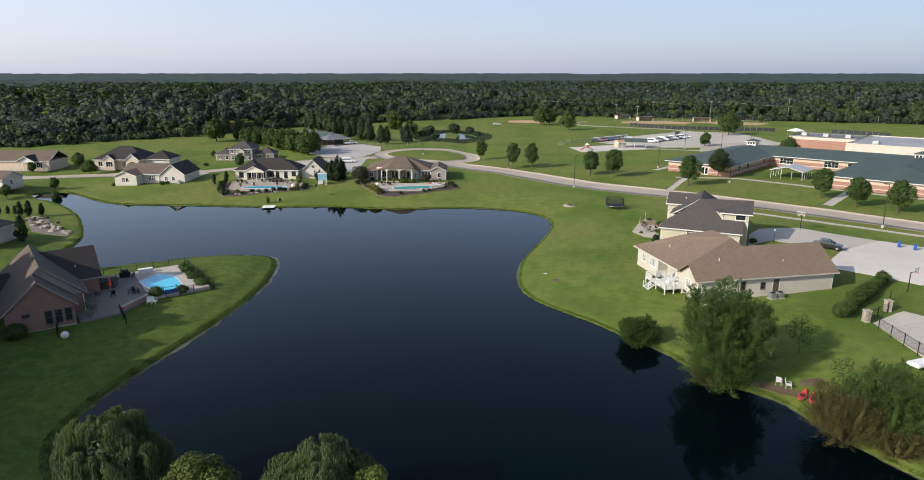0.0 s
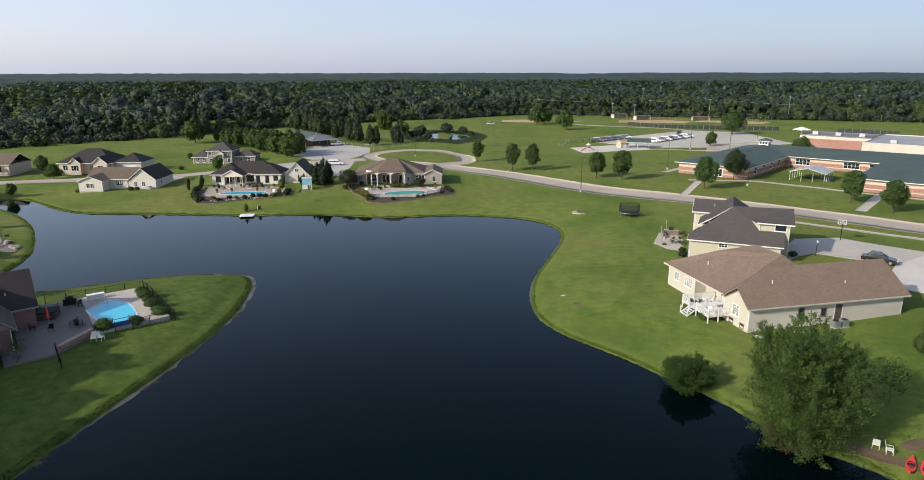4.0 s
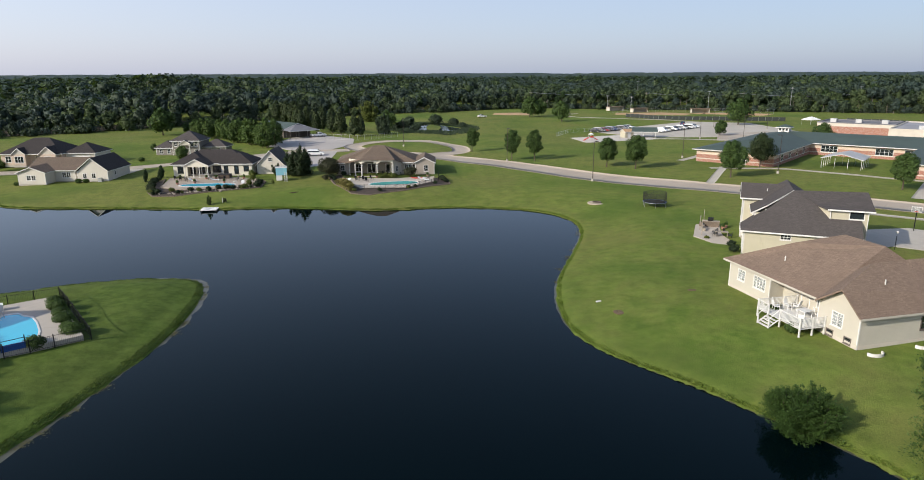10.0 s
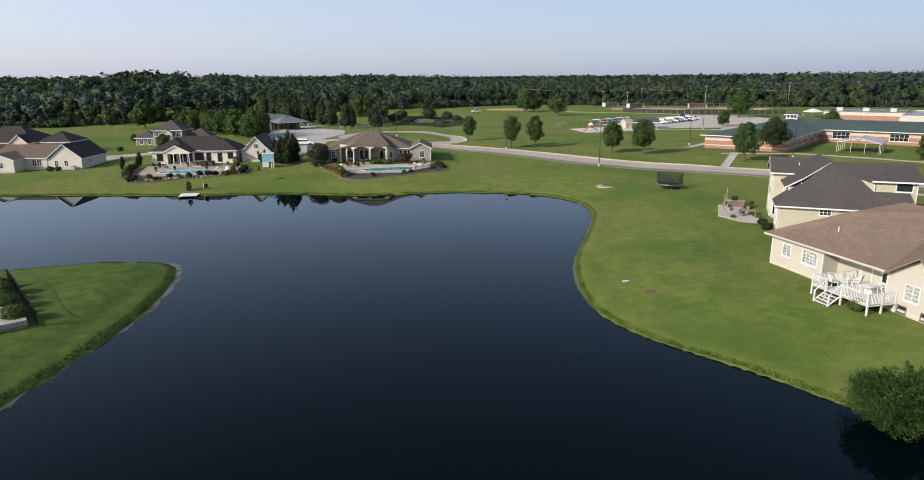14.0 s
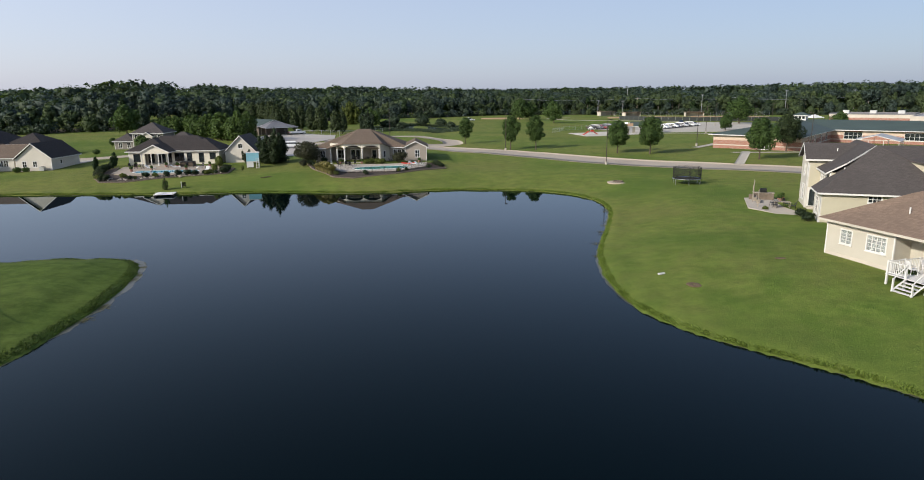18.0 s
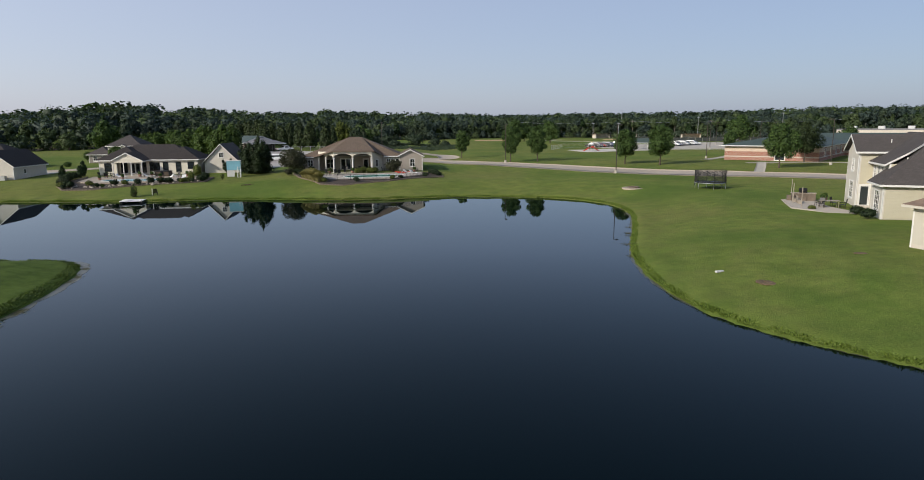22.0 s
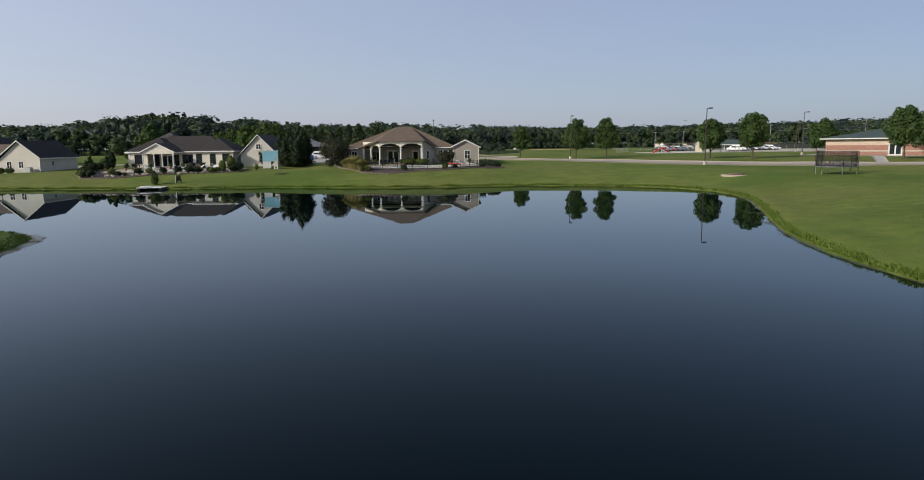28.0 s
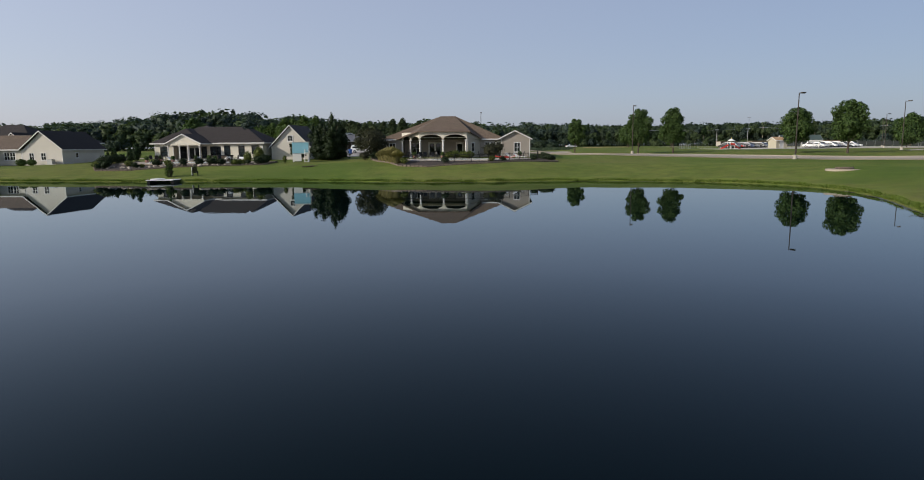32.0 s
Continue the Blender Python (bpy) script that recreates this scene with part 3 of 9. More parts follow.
def ribbon(pts, width, dz, step=2.0, across=4, thick=0.12):
    """A paved strip that follows the ground, with a real edge."""
    p = np.array(pts, float)
    seg = np.r_[0, np.cumsum(np.hypot(*np.diff(p, axis=0).T))]
    s = np.arange(0, seg[-1] + step * 0.5, step)
    c = np.stack([np.interp(s, seg, p[:, 0]), np.interp(s, seg, p[:, 1])], -1)
    for _ in range(6):
        c[1:-1] = 0.25 * c[:-2] + 0.5 * c[1:-1] + 0.25 * c[2:]
    d = np.gradient(c, axis=0)
    d /= np.hypot(*d.T)[:, None] + 1e-9
    nrm = np.stack([d[:, 1], -d[:, 0]], -1)
    w = np.linspace(-0.5, 0.5, across + 1)
    P = c[:, None] + nrm[:, None] * (w * width)[None, :, None]
    z = land(P[..., 0].ravel(), P[..., 1].ravel()).reshape(P.shape[:2]) + dz
    return c, nrm, P, z


def ribbon_mesh(name, P, z, material, thick=0.15):
    r, k = z.shape
    top = np.concatenate([P, z[..., None]], -1)
    low = top.copy()
    low[..., 2] -= thick
    V = np.concatenate([top.reshape(-1, 3), low.reshape(-1, 3)])
    i = np.arange(r * k).reshape(r, k)
    q = [np.stack([i[:-1, :-1], i[:-1, 1:], i[1:, 1:], i[1:, :-1]], -1).reshape(-1, 4)]
    j = i + r * k
    q.append(np.stack([i[1:, 0], i[:-1, 0], j[:-1, 0], j[1:, 0]], -1))
    q.append(np.stack([i[:-1, -1], i[1:, -1], j[1:, -1], j[:-1, -1]], -1))
    me = raw_mesh(name, V, np.concatenate(q)[:, ::-1], material)
    return me


def road(name, pts, width, material, label, kerb=False, dz=0.05):
    c, nrm, P, z = ribbon(pts, width, dz)
    ob = tagged(new(name, ribbon_mesh(name, P, z, material)), label, "road", kind="structure")
    if kerb:
        for side in (-1, 1):
            e = c + nrm * side * (width / 2 + 0.12)
            w = np.array([-0.12, 0.0, 0.12])
            Q = e[:, None] + nrm[:, None] * w[None, :, None]
            zz = np.repeat(land(e[:, 0], e[:, 1])[:, None], 3, 1) + dz + 0.04
            k = new("kerb", ribbon_mesh("kerb", Q, zz, M["road"], 0.3))
            k.parent = ob
    return ob


road("road", [(116, 98), (101, 113), (91.8, 124), (76.5, 140), (52.1, 162), (41.5, 169.5), (32.3, 177), (24, 187), (12.5, 200), (0, 211), (-6, 216.5)], 9.6, M["road"], "pale worn asphalt street with kerbs", True)
loop = [(-6, 216.5), (4, 225), (3.2, 240), (-6, 251.5), (-18, 254), (-28, 247), (-31.5, 236), (-24, 224), (-12, 219.5), (-4, 217)]
road("road_loop", loop, 5.6, M["road"], "pale asphalt turning loop round a grass island", False, 0.07)
road("road_lane", [(-175, 184), (-140, 189), (-112, 196.5), (-83, 200), (-70, 206.5), (-58, 216), (-46, 224), (-30, 228)], 5.6, M["road"], "pale asphalt lane behind the lakeside houses", False, 0.06)
road("pavement", [(100, 104), (86.2, 116.5), (66, 135.2), (60, 140.5)], 1.4, M["concrete"], "narrow concrete pavement along the street", False, 0.07)
road("pavement_school_1", [(53.9, 165.4), (61.5, 178), (66, 186)], 1.8, M["concrete"], "concrete path from the street to the school door", False, 0.07)
road("pavement_school_2", [(62, 184.5), (79, 182.6), (99.6, 161), (116, 146)], 1.5, M["concrete"], "concrete path along the school front", False, 0.08)
road("pavement_school_3", [(60, 199), (66, 205), (72, 212)], 1.8, M["concrete"], "concrete path at the school corner", False, 0.07)
road("pavement_school_4", [(99, 161), (88.5, 149.5), (84.2, 144.9)], 2.2, M["concrete"], "concrete path from the street to the school wing", False, 0.07)
road("pavement_school_5", [(60, 262), (98, 250), (150, 238)], 2.0, M["concrete"], "concrete path by the school yard", False, 0.07)


def slab(name, pts, dz, material, label, category="paving", thick=0.2, kind="structure", cell=3.0):
    """A paved patch laid over the ground, cut into a grid so that it follows it."""
    a = np.array(pts, float)
    z = [ground(x, y) for x, y in pts]
    bm = bmesh.new()
    top = [bm.verts.new((x, y, h + dz)) for (x, y), h in zip(pts, z)]
    bm.faces.new(top)
    for ax in (0, 1):
        lo, hi = a[:, ax].min(), a[:, ax].max()
        for v in np.arange(lo + cell, hi, cell):
            co, no = [0, 0, 0], [0, 0, 0]
            co[ax], no[ax] = v, 1
            bmesh.ops.bisect_plane(bm, geom=bm.verts[:] + bm.edges[:] + bm.faces[:], plane_co=co, plane_no=no)
    xs = np.array([v.co.xy for v in bm.verts])
    for v, h in zip(bm.verts, land(xs[:, 0], xs[:, 1])):
        v.co.z = h + dz
    rim = [e for e in bm.edges if e.is_boundary]
    ext = bmesh.ops.extrude_edge_only(bm, edges=rim)
    for v in ext["geom"]:
        if isinstance(v, bmesh.types.BMVert):
            v.co.z -= thick
    bmesh.ops.recalc_face_normals(bm, faces=bm.faces[:])
    return solid(name, bm, material, label, category, kind=kind)


def flip(pts):
    a = sum(pts[i][0] * pts[(i + 1) % len(pts)][1] - pts[(i + 1) % len(pts)][0] * pts[i][1] for i in range(len(pts)))
    return pts if a > 0 else pts[::-1]


# ---- roofs, walls, openings ----


def shell(bm, verts, faces, th):
    """A roof from its top planes, th thick, closed round the edges."""
    t = [bm.verts.new(v) for v in verts]
    u = [bm.verts.new((v[0], v[1], v[2] - th)) for v in verts]
    edges = {}
    for f in faces:
        bm.faces.new([t[i] for i in f])
        bm.faces.new([u[i] for i in reversed(f)])
        for a, b in zip(f, f[1:] + f[:1]):
            edges[(a, b)] = True
    rim = [(a, b) for a, b in edges if (b, a) not in edges]
    for a, b in rim:
        bm.faces.new((t[b], t[a], u[a], u[b]))
    return rim


def roof(parent, verts, faces, material, th=0.16, fascia="white_paint", label="", rakes=False):
    """Roof part with its fascia boards, one under each free edge."""
    verts = [tuple(v) for v in verts]
    bm = bmesh.new()
    rim = shell(bm, verts, [list(f) for f in faces], th)
    r = part("roof", bm, material, parent, label)
    for a, b in rim:
        p, q = Vector(verts[a]), Vector(verts[b])
        d = (q - p)
        level = abs(d.z) < 0.02 and p.z < min(v[2] for v in verts) + 0.3
        if d.length < 0.3 or not (level or rakes):
            continue
        out = Vector((d.y, -d.x, 0)).normalized() * 0.03
        bm = bmesh.new()
        lo, hi = Vector((0, 0, -th - 0.05)), Vector((0, 0, -0.03))
        vs = [bm.verts.new(c) for c in (p + lo + out * 0.1, q + lo + out * 0.1, q + hi + out * 0.1, p + hi + out * 0.1,
                                        p + lo + out * 1.6, q + lo + out * 1.6, q + hi + out * 1.6, p + hi + out * 1.6)]
        for f in ((3, 2, 1, 0), (4, 5, 6, 7), (0, 1, 5, 4), (1, 2, 6, 5), (2, 3, 7, 6), (3, 0, 4, 7)):
            bm.faces.new([vs[i] for i in f])
        bmesh.ops.recalc_face_normals(bm, faces=bm.faces[:])
        part("fascia", bm, M[fascia], r)
    return r


def gable(parent, x0, x1, y0, y1, eave, ridge, axis, material, over=0.4, **k):
    x0, x1, y0, y1 = x0 - over, x1 + over, y0 - over, y1 + over
    if axis == 'y':
        m = (x0 + x1) / 2
        v = [(x0, y0, eave), (m, y0, ridge), (x1, y0, eave), (x0, y1, eave), (m, y1, ridge), (x1, y1, eave)]
        f = [(0, 1, 4, 3), (1, 2, 5, 4)]
    else:
        m = (y0 + y1) / 2
        v = [(x0, y0, eave), (x0, m, ridge), (x0, y1, eave), (x1, y0, eave), (x1, m, ridge), (x1, y1, eave)]
        f = [(0, 3, 4, 1), (1, 4, 5, 2)]
    return roof(parent, v, f, material, **({"rakes": True} | k))


def hip(parent, x0, x1, y0, y1, eave, ridge, material, over=0.45, inset=None, axis=None, **k):
    x0, x1, y0, y1 = x0 - over, x1 + over, y0 - over, y1 + over
    w, d = x1 - x0, y1 - y0
    axis = axis or ('x' if w >= d else 'y')
    s = inset if inset is not None else min(w, d) / 2
    if axis == 'x':
        m = (y0 + y1) / 2
        v = [(x0, y0, eave), (x1, y0, eave), (x1, y1, eave), (x0, y1, eave), (x0 + s, m, ridge), (x1 - s, m, ridge)]
        f = [(0, 1, 5, 4), (1, 2, 5), (2, 3, 4, 5), (3, 0, 4)]
    else:
        m = (x0 + x1) / 2
        v = [(x0, y0, eave), (x1, y0, eave), (x1, y1, eave), (x0, y1, eave), (m, y0 + s, ridge), (m, y1 - s, ridge)]
        f = [(0, 1, 4), (1, 2, 5, 4), (2, 3, 5), (3, 0, 4, 5)]
    return roof(parent, v, f, material, **k)


def wall_pose(p, q, z0):
    """Local x runs along the wall, local y points into the house, z up."""
    d = Vector((q[0] - p[0], q[1] - p[1], 0))
    a = math.atan2(d.y, d.x)
    return Matrix.Translation((p[0], p[1], z0)) @ Matrix.Rotation(a, 4, 'Z'), d.length


def ring_frame(u0, u1, v0, v1, w, y0, y1):
    """A rectangular frame, w wide, in one piece."""
    bm = pierced([u0 - w, u0, u1, u1 + w], [v0 - w, v0, v1, v1 + w], [(u0, u1, v0, v1)], y1 - y0)
    for v in bm.verts:
        v.co.y += y0
    return bm


def pane_window(parent, m, u0, u1, v0, v1, cols=2, rows=2, trim="white_paint", blind=False, t=0.2):
    """A window in its opening: frame, glazing bars, sill and panes."""
    w = part("window", ring_frame(u0 + 0.03, u1 - 0.03, v0 + 0.03, v1 - 0.03, 0.1, -0.03, 0.10), M[trim], parent)
    w.matrix_basis = m
    us = [u0 + 0.03 + (u1 - u0 - 0.06) * i / cols for i in range(cols + 1)]
    vs = [v0 + 0.03 + (v1 - v0 - 0.06) * j / rows for j in range(rows + 1)]
    for u in us[1:-1]:
        part("mullion", boxes((u - 0.03, u + 0.03, 0.01, 0.07, vs[0], vs[-1])), M[trim], w)
    for a, b in zip(us, us[1:]):
        for v in vs[1:-1]:
            part("glazing_bar", boxes((a + 0.03, b - 0.03, 0.015, 0.065, v - 0.02, v + 0.02)), M[trim], w)
        for c, d in zip(vs, vs[1:]):
            part("pane", boxes((a + 0.004, b - 0.004, 0.035, 0.045, c + 0.004, d - 0.004)), M["glass_clear" if blind else "glass"], w)
    part("window_sill", boxes((u0 - 0.1, u1 + 0.1, -0.09, -0.032, v0 - 0.12, v0 - 0.072)), M[trim], w)
    if blind:
        part("blind", boxes((u0 + 0.035, u1 - 0.035, 0.075, 0.09, v0 + 0.035, v1 - 0.035)), M["canvas"], w, "pale closed window blind")
    return w


def panel_door(parent, m, u0, u1, v1, material, glazed=False, t=0.2, handle=True):
    w = u1 - u0
    door = part("door", boxes((u0 + 0.01, u1 - 0.01, 0.03, 0.08, 0.01, v1 - 0.01)), M[material], parent)
    door.matrix_basis = m
    part("door_frame", pierced([u0 - 0.09, u0, u1, u1 + 0.09], [0.0, v1, v1 + 0.09], [(u0, u1, -1, v1)], 0.16), M["white_paint"], door).matrix_basis = pose(0, -0.03, 0)
    if not glazed:
        for a, b in ((0.12, 0.46), (0.54, 0.88)):
            for c, d in ((0.08, 0.42), (0.50, 0.92)):
                part("door_panel", boxes((u0 + a * w, u0 + b * w, 0.012, 0.03, c * v1, d * v1)), M[material], door)
    if glazed:
        n = 1 if w < 1.2 else 2
        for i in range(n):
            a = u0 + w * i / n
            part("pane", boxes((a + 0.12, a + w / n - 0.12, 0.015, 0.029, 0.25, v1 - 0.15)), M["glass"], door)
    if handle:
        part("handle", bar((u1 - 0.1, -0.02, 1.0), (u1 - 0.1, 0.03, 1.0), 0.03), M["steel"], door)
    return door


def garage_door(parent, m, u0, u1, v1):
    door = part("garage_door", pierced([u0 - 0.12, u0, u1, u1 + 0.12], [0.0, v1, v1 + 0.12], [(u0, u1, -1, v1)], 0.15), M["white_paint"], parent)
    door.matrix_basis = m
    n, k = 4, max(2, int((u1 - u0) / 0.9))
    for j in range(n):
        part("panel", boxes((u0, u1, 0.05, 0.10, v1 * j / n + 0.012, v1 * (j + 1) / n - 0.012)), M["white_paint"], door)
    return door


def pierced(us, vs, holes, th):
    """One sheet of wall, th thick, with rectangular holes through it."""
    bm = bmesh.new()
    vert = {}

    def at(i, j, k):
        if (i, j, k) not in vert:
            vert[(i, j, k)] = bm.verts.new((us[i], th * k, vs[j]))
        return vert[(i, j, k)]

    def full(i, j):
        if not (0 <= i < len(us) - 1 and 0 <= j < len(vs) - 1):
            return False
        u, v = (us[i] + us[i + 1]) / 2, (vs[j] + vs[j + 1]) / 2
        return not any(h[0] < u < h[1] and h[2] < v < h[3] for h in holes)

    for i in range(len(us) - 1):
        for j in range(len(vs) - 1):
            if not full(i, j):
                continue
            bm.faces.new((at(i, j, 0), at(i + 1, j, 0), at(i + 1, j + 1, 0), at(i, j + 1, 0)))
            bm.faces.new((at(i, j + 1, 1), at(i + 1, j + 1, 1), at(i + 1, j, 1), at(i, j, 1)))
            for di, dj, a, b in ((-1, 0, (i, j), (i, j + 1)), (1, 0, (i + 1, j + 1), (i + 1, j)), (0, -1, (i + 1, j), (i, j)), (0, 1, (i, j + 1), (i + 1, j + 1))):
                if not full(i + di, j + dj):
                    bm.faces.new((at(*a, 0), at(*b, 0), at(*b, 1), at(*a, 1)))
    return bm


def wall(parent, p, q, z0, z1, material, openings=(), th=0.2, start=0.0, peak=None, name="wall", plinth=None):
    """One wall with real openings. openings: (kind, u0, u1, v0, v1, ...). peak: (u, z) of a gable's point."""
    m, L = wall_pose(p, q, z0)
    us = sorted({start, L, *[o[1] for o in openings], *[o[2] for o in openings]})
    vs = sorted({0.0, z1 - z0, *[o[3] for o in openings], *[o[4] for o in openings]})
    w = part(name, pierced(us, vs, [o[1:5] for o in openings], th), M[material], parent)
    w.matrix_basis = m
    if peak:
        h = z1 - z0
        bm = bmesh.new()
        a = [bm.verts.new((u, y, v)) for y in (0, th) for u, v in ((start, h), (L, h), (peak[0], peak[1] - z0))]
        for f in ((0, 1, 2), (5, 4, 3), (1, 4, 5, 2), (0, 2, 5, 3), (1, 0, 3, 4)):
            bm.faces.new([a[i] for i in f])
        g = part("gable_wall", bm, M[material], parent)
        g.matrix_basis = m
    for o in openings:
        kind, u0, u1, v0, v1 = o[:5]
        arg = o[5] if len(o) > 5 else {}
        if kind == "win":
            pane_window(parent, m, u0, u1, v0, v1, **arg)
        elif kind == "door":
            panel_door(parent, m, u0, u1, v1, **({"material": "white_paint"} | arg))
        elif kind == "garage":
            garage_door(parent, m, u0, u1, v1)
    if plinth:
        pl = part("plinth", boxes((start, L, -0.025, 0.0, -0.6, plinth[1])), M[plinth[0]], parent)
        pl.matrix_basis = m
    return w


def body(parent, pts, z0, z1, material, openings=None, peaks=None, plinth=None, th=0.2, mats=None, trim=True):
    """All outer walls of a counter-clockwise footprint, butted at the corners, with corner boards."""
    openings, peaks, mats = openings or {}, peaks or {}, mats or {}
    n = len(pts)
    for i in range(n):
        o, p, q = (Vector(pts[(i + k) % n]) for k in (-1, 0, 1))
        a, b = p - o, q - p
        convex = a.x * b.y - a.y * b.x > 0
        wall(parent, p, q, z0, z1, mats.get(i, material), openings.get(i, ()), th, th if convex else 0.0, peaks.get(i), plinth=plinth)
        if convex and trim:
            bm = boxes((-0.012, 0.10, -0.012, 0.10, 0, z1 - z0))
            c = part("corner_board", bm, M["white_paint"], parent)
            c.matrix_basis = wall_pose(p, q, z0)[0]
    bm = bmesh.new()
    prism(bm, [tuple(p) for p in pts], z0 - 0.5, z0 + 0.05)
    part("floor", bm, M["concrete"], parent)


# ---- plants ----


def leaf_quads(rng, blobs, count, size, droop=0.0, lift=0.35, loose=0.0):
    """Leaf clumps: quads over the surface of several rounded masses, facing outwards with a scatter."""
    w = np.array([b[1][0] * b[1][1] + b[1][0] * b[1][2] for b in blobs])
    pick = rng.choice(len(blobs), count, p=w / w.sum())
    c, r = np.array([b[0] for b in blobs])[pick], np.array([b[1] for b in blobs])[pick]
    d = rng.normal(size=(count, 3))
    d[:, 2] += lift * 0.5
    d /= np.linalg.norm(d, axis=1)[:, None]
    p = c + d * r * (0.5 + 0.55 * np.sqrt(rng.random((count, 1))) + 0.035 * np.maximum(0, rng.normal(size=(count, 1)) - 0.6))
    if loose:
        p = p + rng.normal(size=(count, 3)) * loose * np.minimum(r, 1.6)
    nrm = d + rng.normal(size=(count, 3)) * (0.95 if loose else 0.42)
    nrm[:, 2] += lift
    nrm /= np.linalg.norm(nrm, axis=1)[:, None]
    a = np.cross(nrm, rng.normal(size=(count, 3)))
    a /= np.linalg.norm(a, axis=1)[:, None] + 1e-9
    b = np.cross(nrm, a)
    s = size * (0.55 + 0.9 * rng.random((count, 1)))
    a, b = a * s * (0.62 if loose else 0.5), b * s * ((0.16 if loose else 0.35) + 0.3 * rng.random((count, 1)) * (0.5 if loose else 1))
    if droop:
        b = b * 0.4
        b[:, 2] -= droop * s[:, 0]
    k = nrm * s * 0.18
    V = np.stack([p - a - b, p + a - b * 0.6 + k, p + a * 0.7 + b, p - a * 0.6 + b + k], 1).reshape(-1, 3)
    return V, np.arange(count * 4).reshape(-1, 4)


def crown_blobs(rng, h, r, base, n=14, shape="oval"):
    """Rounded masses that make up a crown between base and h."""
    out = []
    for i in range(n):
        t = (i + 0.5) / n
        z = base + (h - base) * (0.12 + 0.80 * t)
        if shape == "oval":
            prof = math.sin(math.pi * (0.18 + 0.72 * t)) ** 0.8
        elif shape == "cone":
            prof = 1.05 - 0.85 * t
        elif shape == "round":
            prof = math.sqrt(max(0.05, 1 - (2 * t - 0.85) ** 2))
        else:
            prof = 0.6 + 0.5 * math.sin(math.pi * t)
        a = i * 2.4 + rng.random() * 0.8
        q = r * prof * (0.25 + 0.55 * rng.random())
        br = r * (0.20 + 0.20 * rng.random()) * (0.6 + 0.5 * prof)
        out.append(((q * math.cos(a), q * math.sin(a), z), (br, br, br * (0.75 + 0.3 * rng.random()))))
    out.append(((0, 0, base + (h - base) * 0.46), (r * 0.72, r * 0.72, (h - base) * 0.44)))
    return out


def trunk_bm(rng, h, base, r, girth, limbs=6, lean=0.03):
    bm = bmesh.new()
    p, z = Vector((0, 0, -0.3)), 0.0
    top = base + (h - base) * 0.7
    n = 5
    for i in range(n):
        q = Vector((rng.normal() * lean * (i + 1), rng.normal() * lean * (i + 1), -0.3 + (top + 0.3) * (i + 1) / n))
        tube(bm, p, q, girth * (1 - 0.75 * i / n) * (1.35 if i == 0 else 1), girth * (1 - 0.75 * (i + 1) / n), 8, False)
        p = q
    for i in range(limbs):
        t = i / limbs
        z = base * 0.85 + (top - base) * t
        a = i * 2.4 + rng.random()
        e = Vector((math.cos(a) * r * 0.7 * (1 - 0.4 * t), math.sin(a) * r * 0.7 * (1 - 0.4 * t), z + (h - base) * 0.22))
        k = Vector((0, 0, z)).lerp(e, 0.5) + Vector((0, 0, -0.1))
        tube(bm, (0, 0, z), k, girth * 0.42 * (1 - 0.5 * t), girth * 0.28 * (1 - 0.5 * t), 6, False)
        tube(bm, k, e, girth * 0.28 * (1 - 0.5 * t), girth * 0.08, 6, False)
        tube(bm, k, k.lerp(e, 0.6) + Vector((math.sin(a) * r * 0.3, -math.cos(a) * r * 0.3, 0.3)), girth * 0.2 * (1 - 0.5 * t), girth * 0.05, 5, False)
    return bm


def tree(name, label, h, r, base, material, count, leaf, seed, shape="oval", girth=0.14, blobs=14, category="tree", group="", droop=0.0):
    rng = np.random.default_rng(seed)
    t = thing(name, label, category, group=group)
    part("trunk", trunk_bm(rng, h, base, r, girth), M["bark"], t)
    V, Q = leaf_quads(rng, crown_blobs(rng, h, r, base, blobs, shape), count, leaf, droop)
    c = new("crown", raw_mesh("crown", V, Q, M[material]))
    c.parent = t
    return t


def shrub(label, w, h, material, seed, count=700, leaf=0.14, category="shrub", name="shrub", group="", clipped=False):
    rng = np.random.default_rng(seed)
    t = thing(name, label, category, group=group)
    bm = bmesh.new()
    for i in range(6):
        a = i * 1.05
        tube(bm, (0, 0, -0.15), (math.cos(a) * w * 0.3, math.sin(a) * w * 0.3, h * 0.6), 0.03, 0.01, 5)
    part("stem", bm, M["bark"], t)
    bl = [((rng.normal() * w * 0.16, rng.normal() * w * 0.16, h * (0.35 + 0.3 * rng.random())), (w * (0.25 + 0.12 * rng.random()), w * (0.25 + 0.12 * rng.random()), h * (0.30 + 0.1 * rng.random()))) for _ in range(7)]
    if clipped:
        bl = [((0, 0, h * 0.45), (w * 0.46, w * 0.46, h * 0.46))] + [((rng.normal() * w * 0.08, rng.normal() * w * 0.08, h * (0.42 + 0.1 * rng.random())), (w * 0.42, w * 0.42, h * 0.46)) for _ in range(3)]
    V, Q = leaf_quads(rng, bl, count, leaf, loose=0.0 if clipped else 0.07)
    cv, cq = crown_cores(bl)
    V, Q = np.concatenate([V, cv]), np.concatenate([Q, cq + len(V)])
    c = new("foliage", raw_mesh("foliage", V, Q, M[material]))
    c.parent = t
    return t


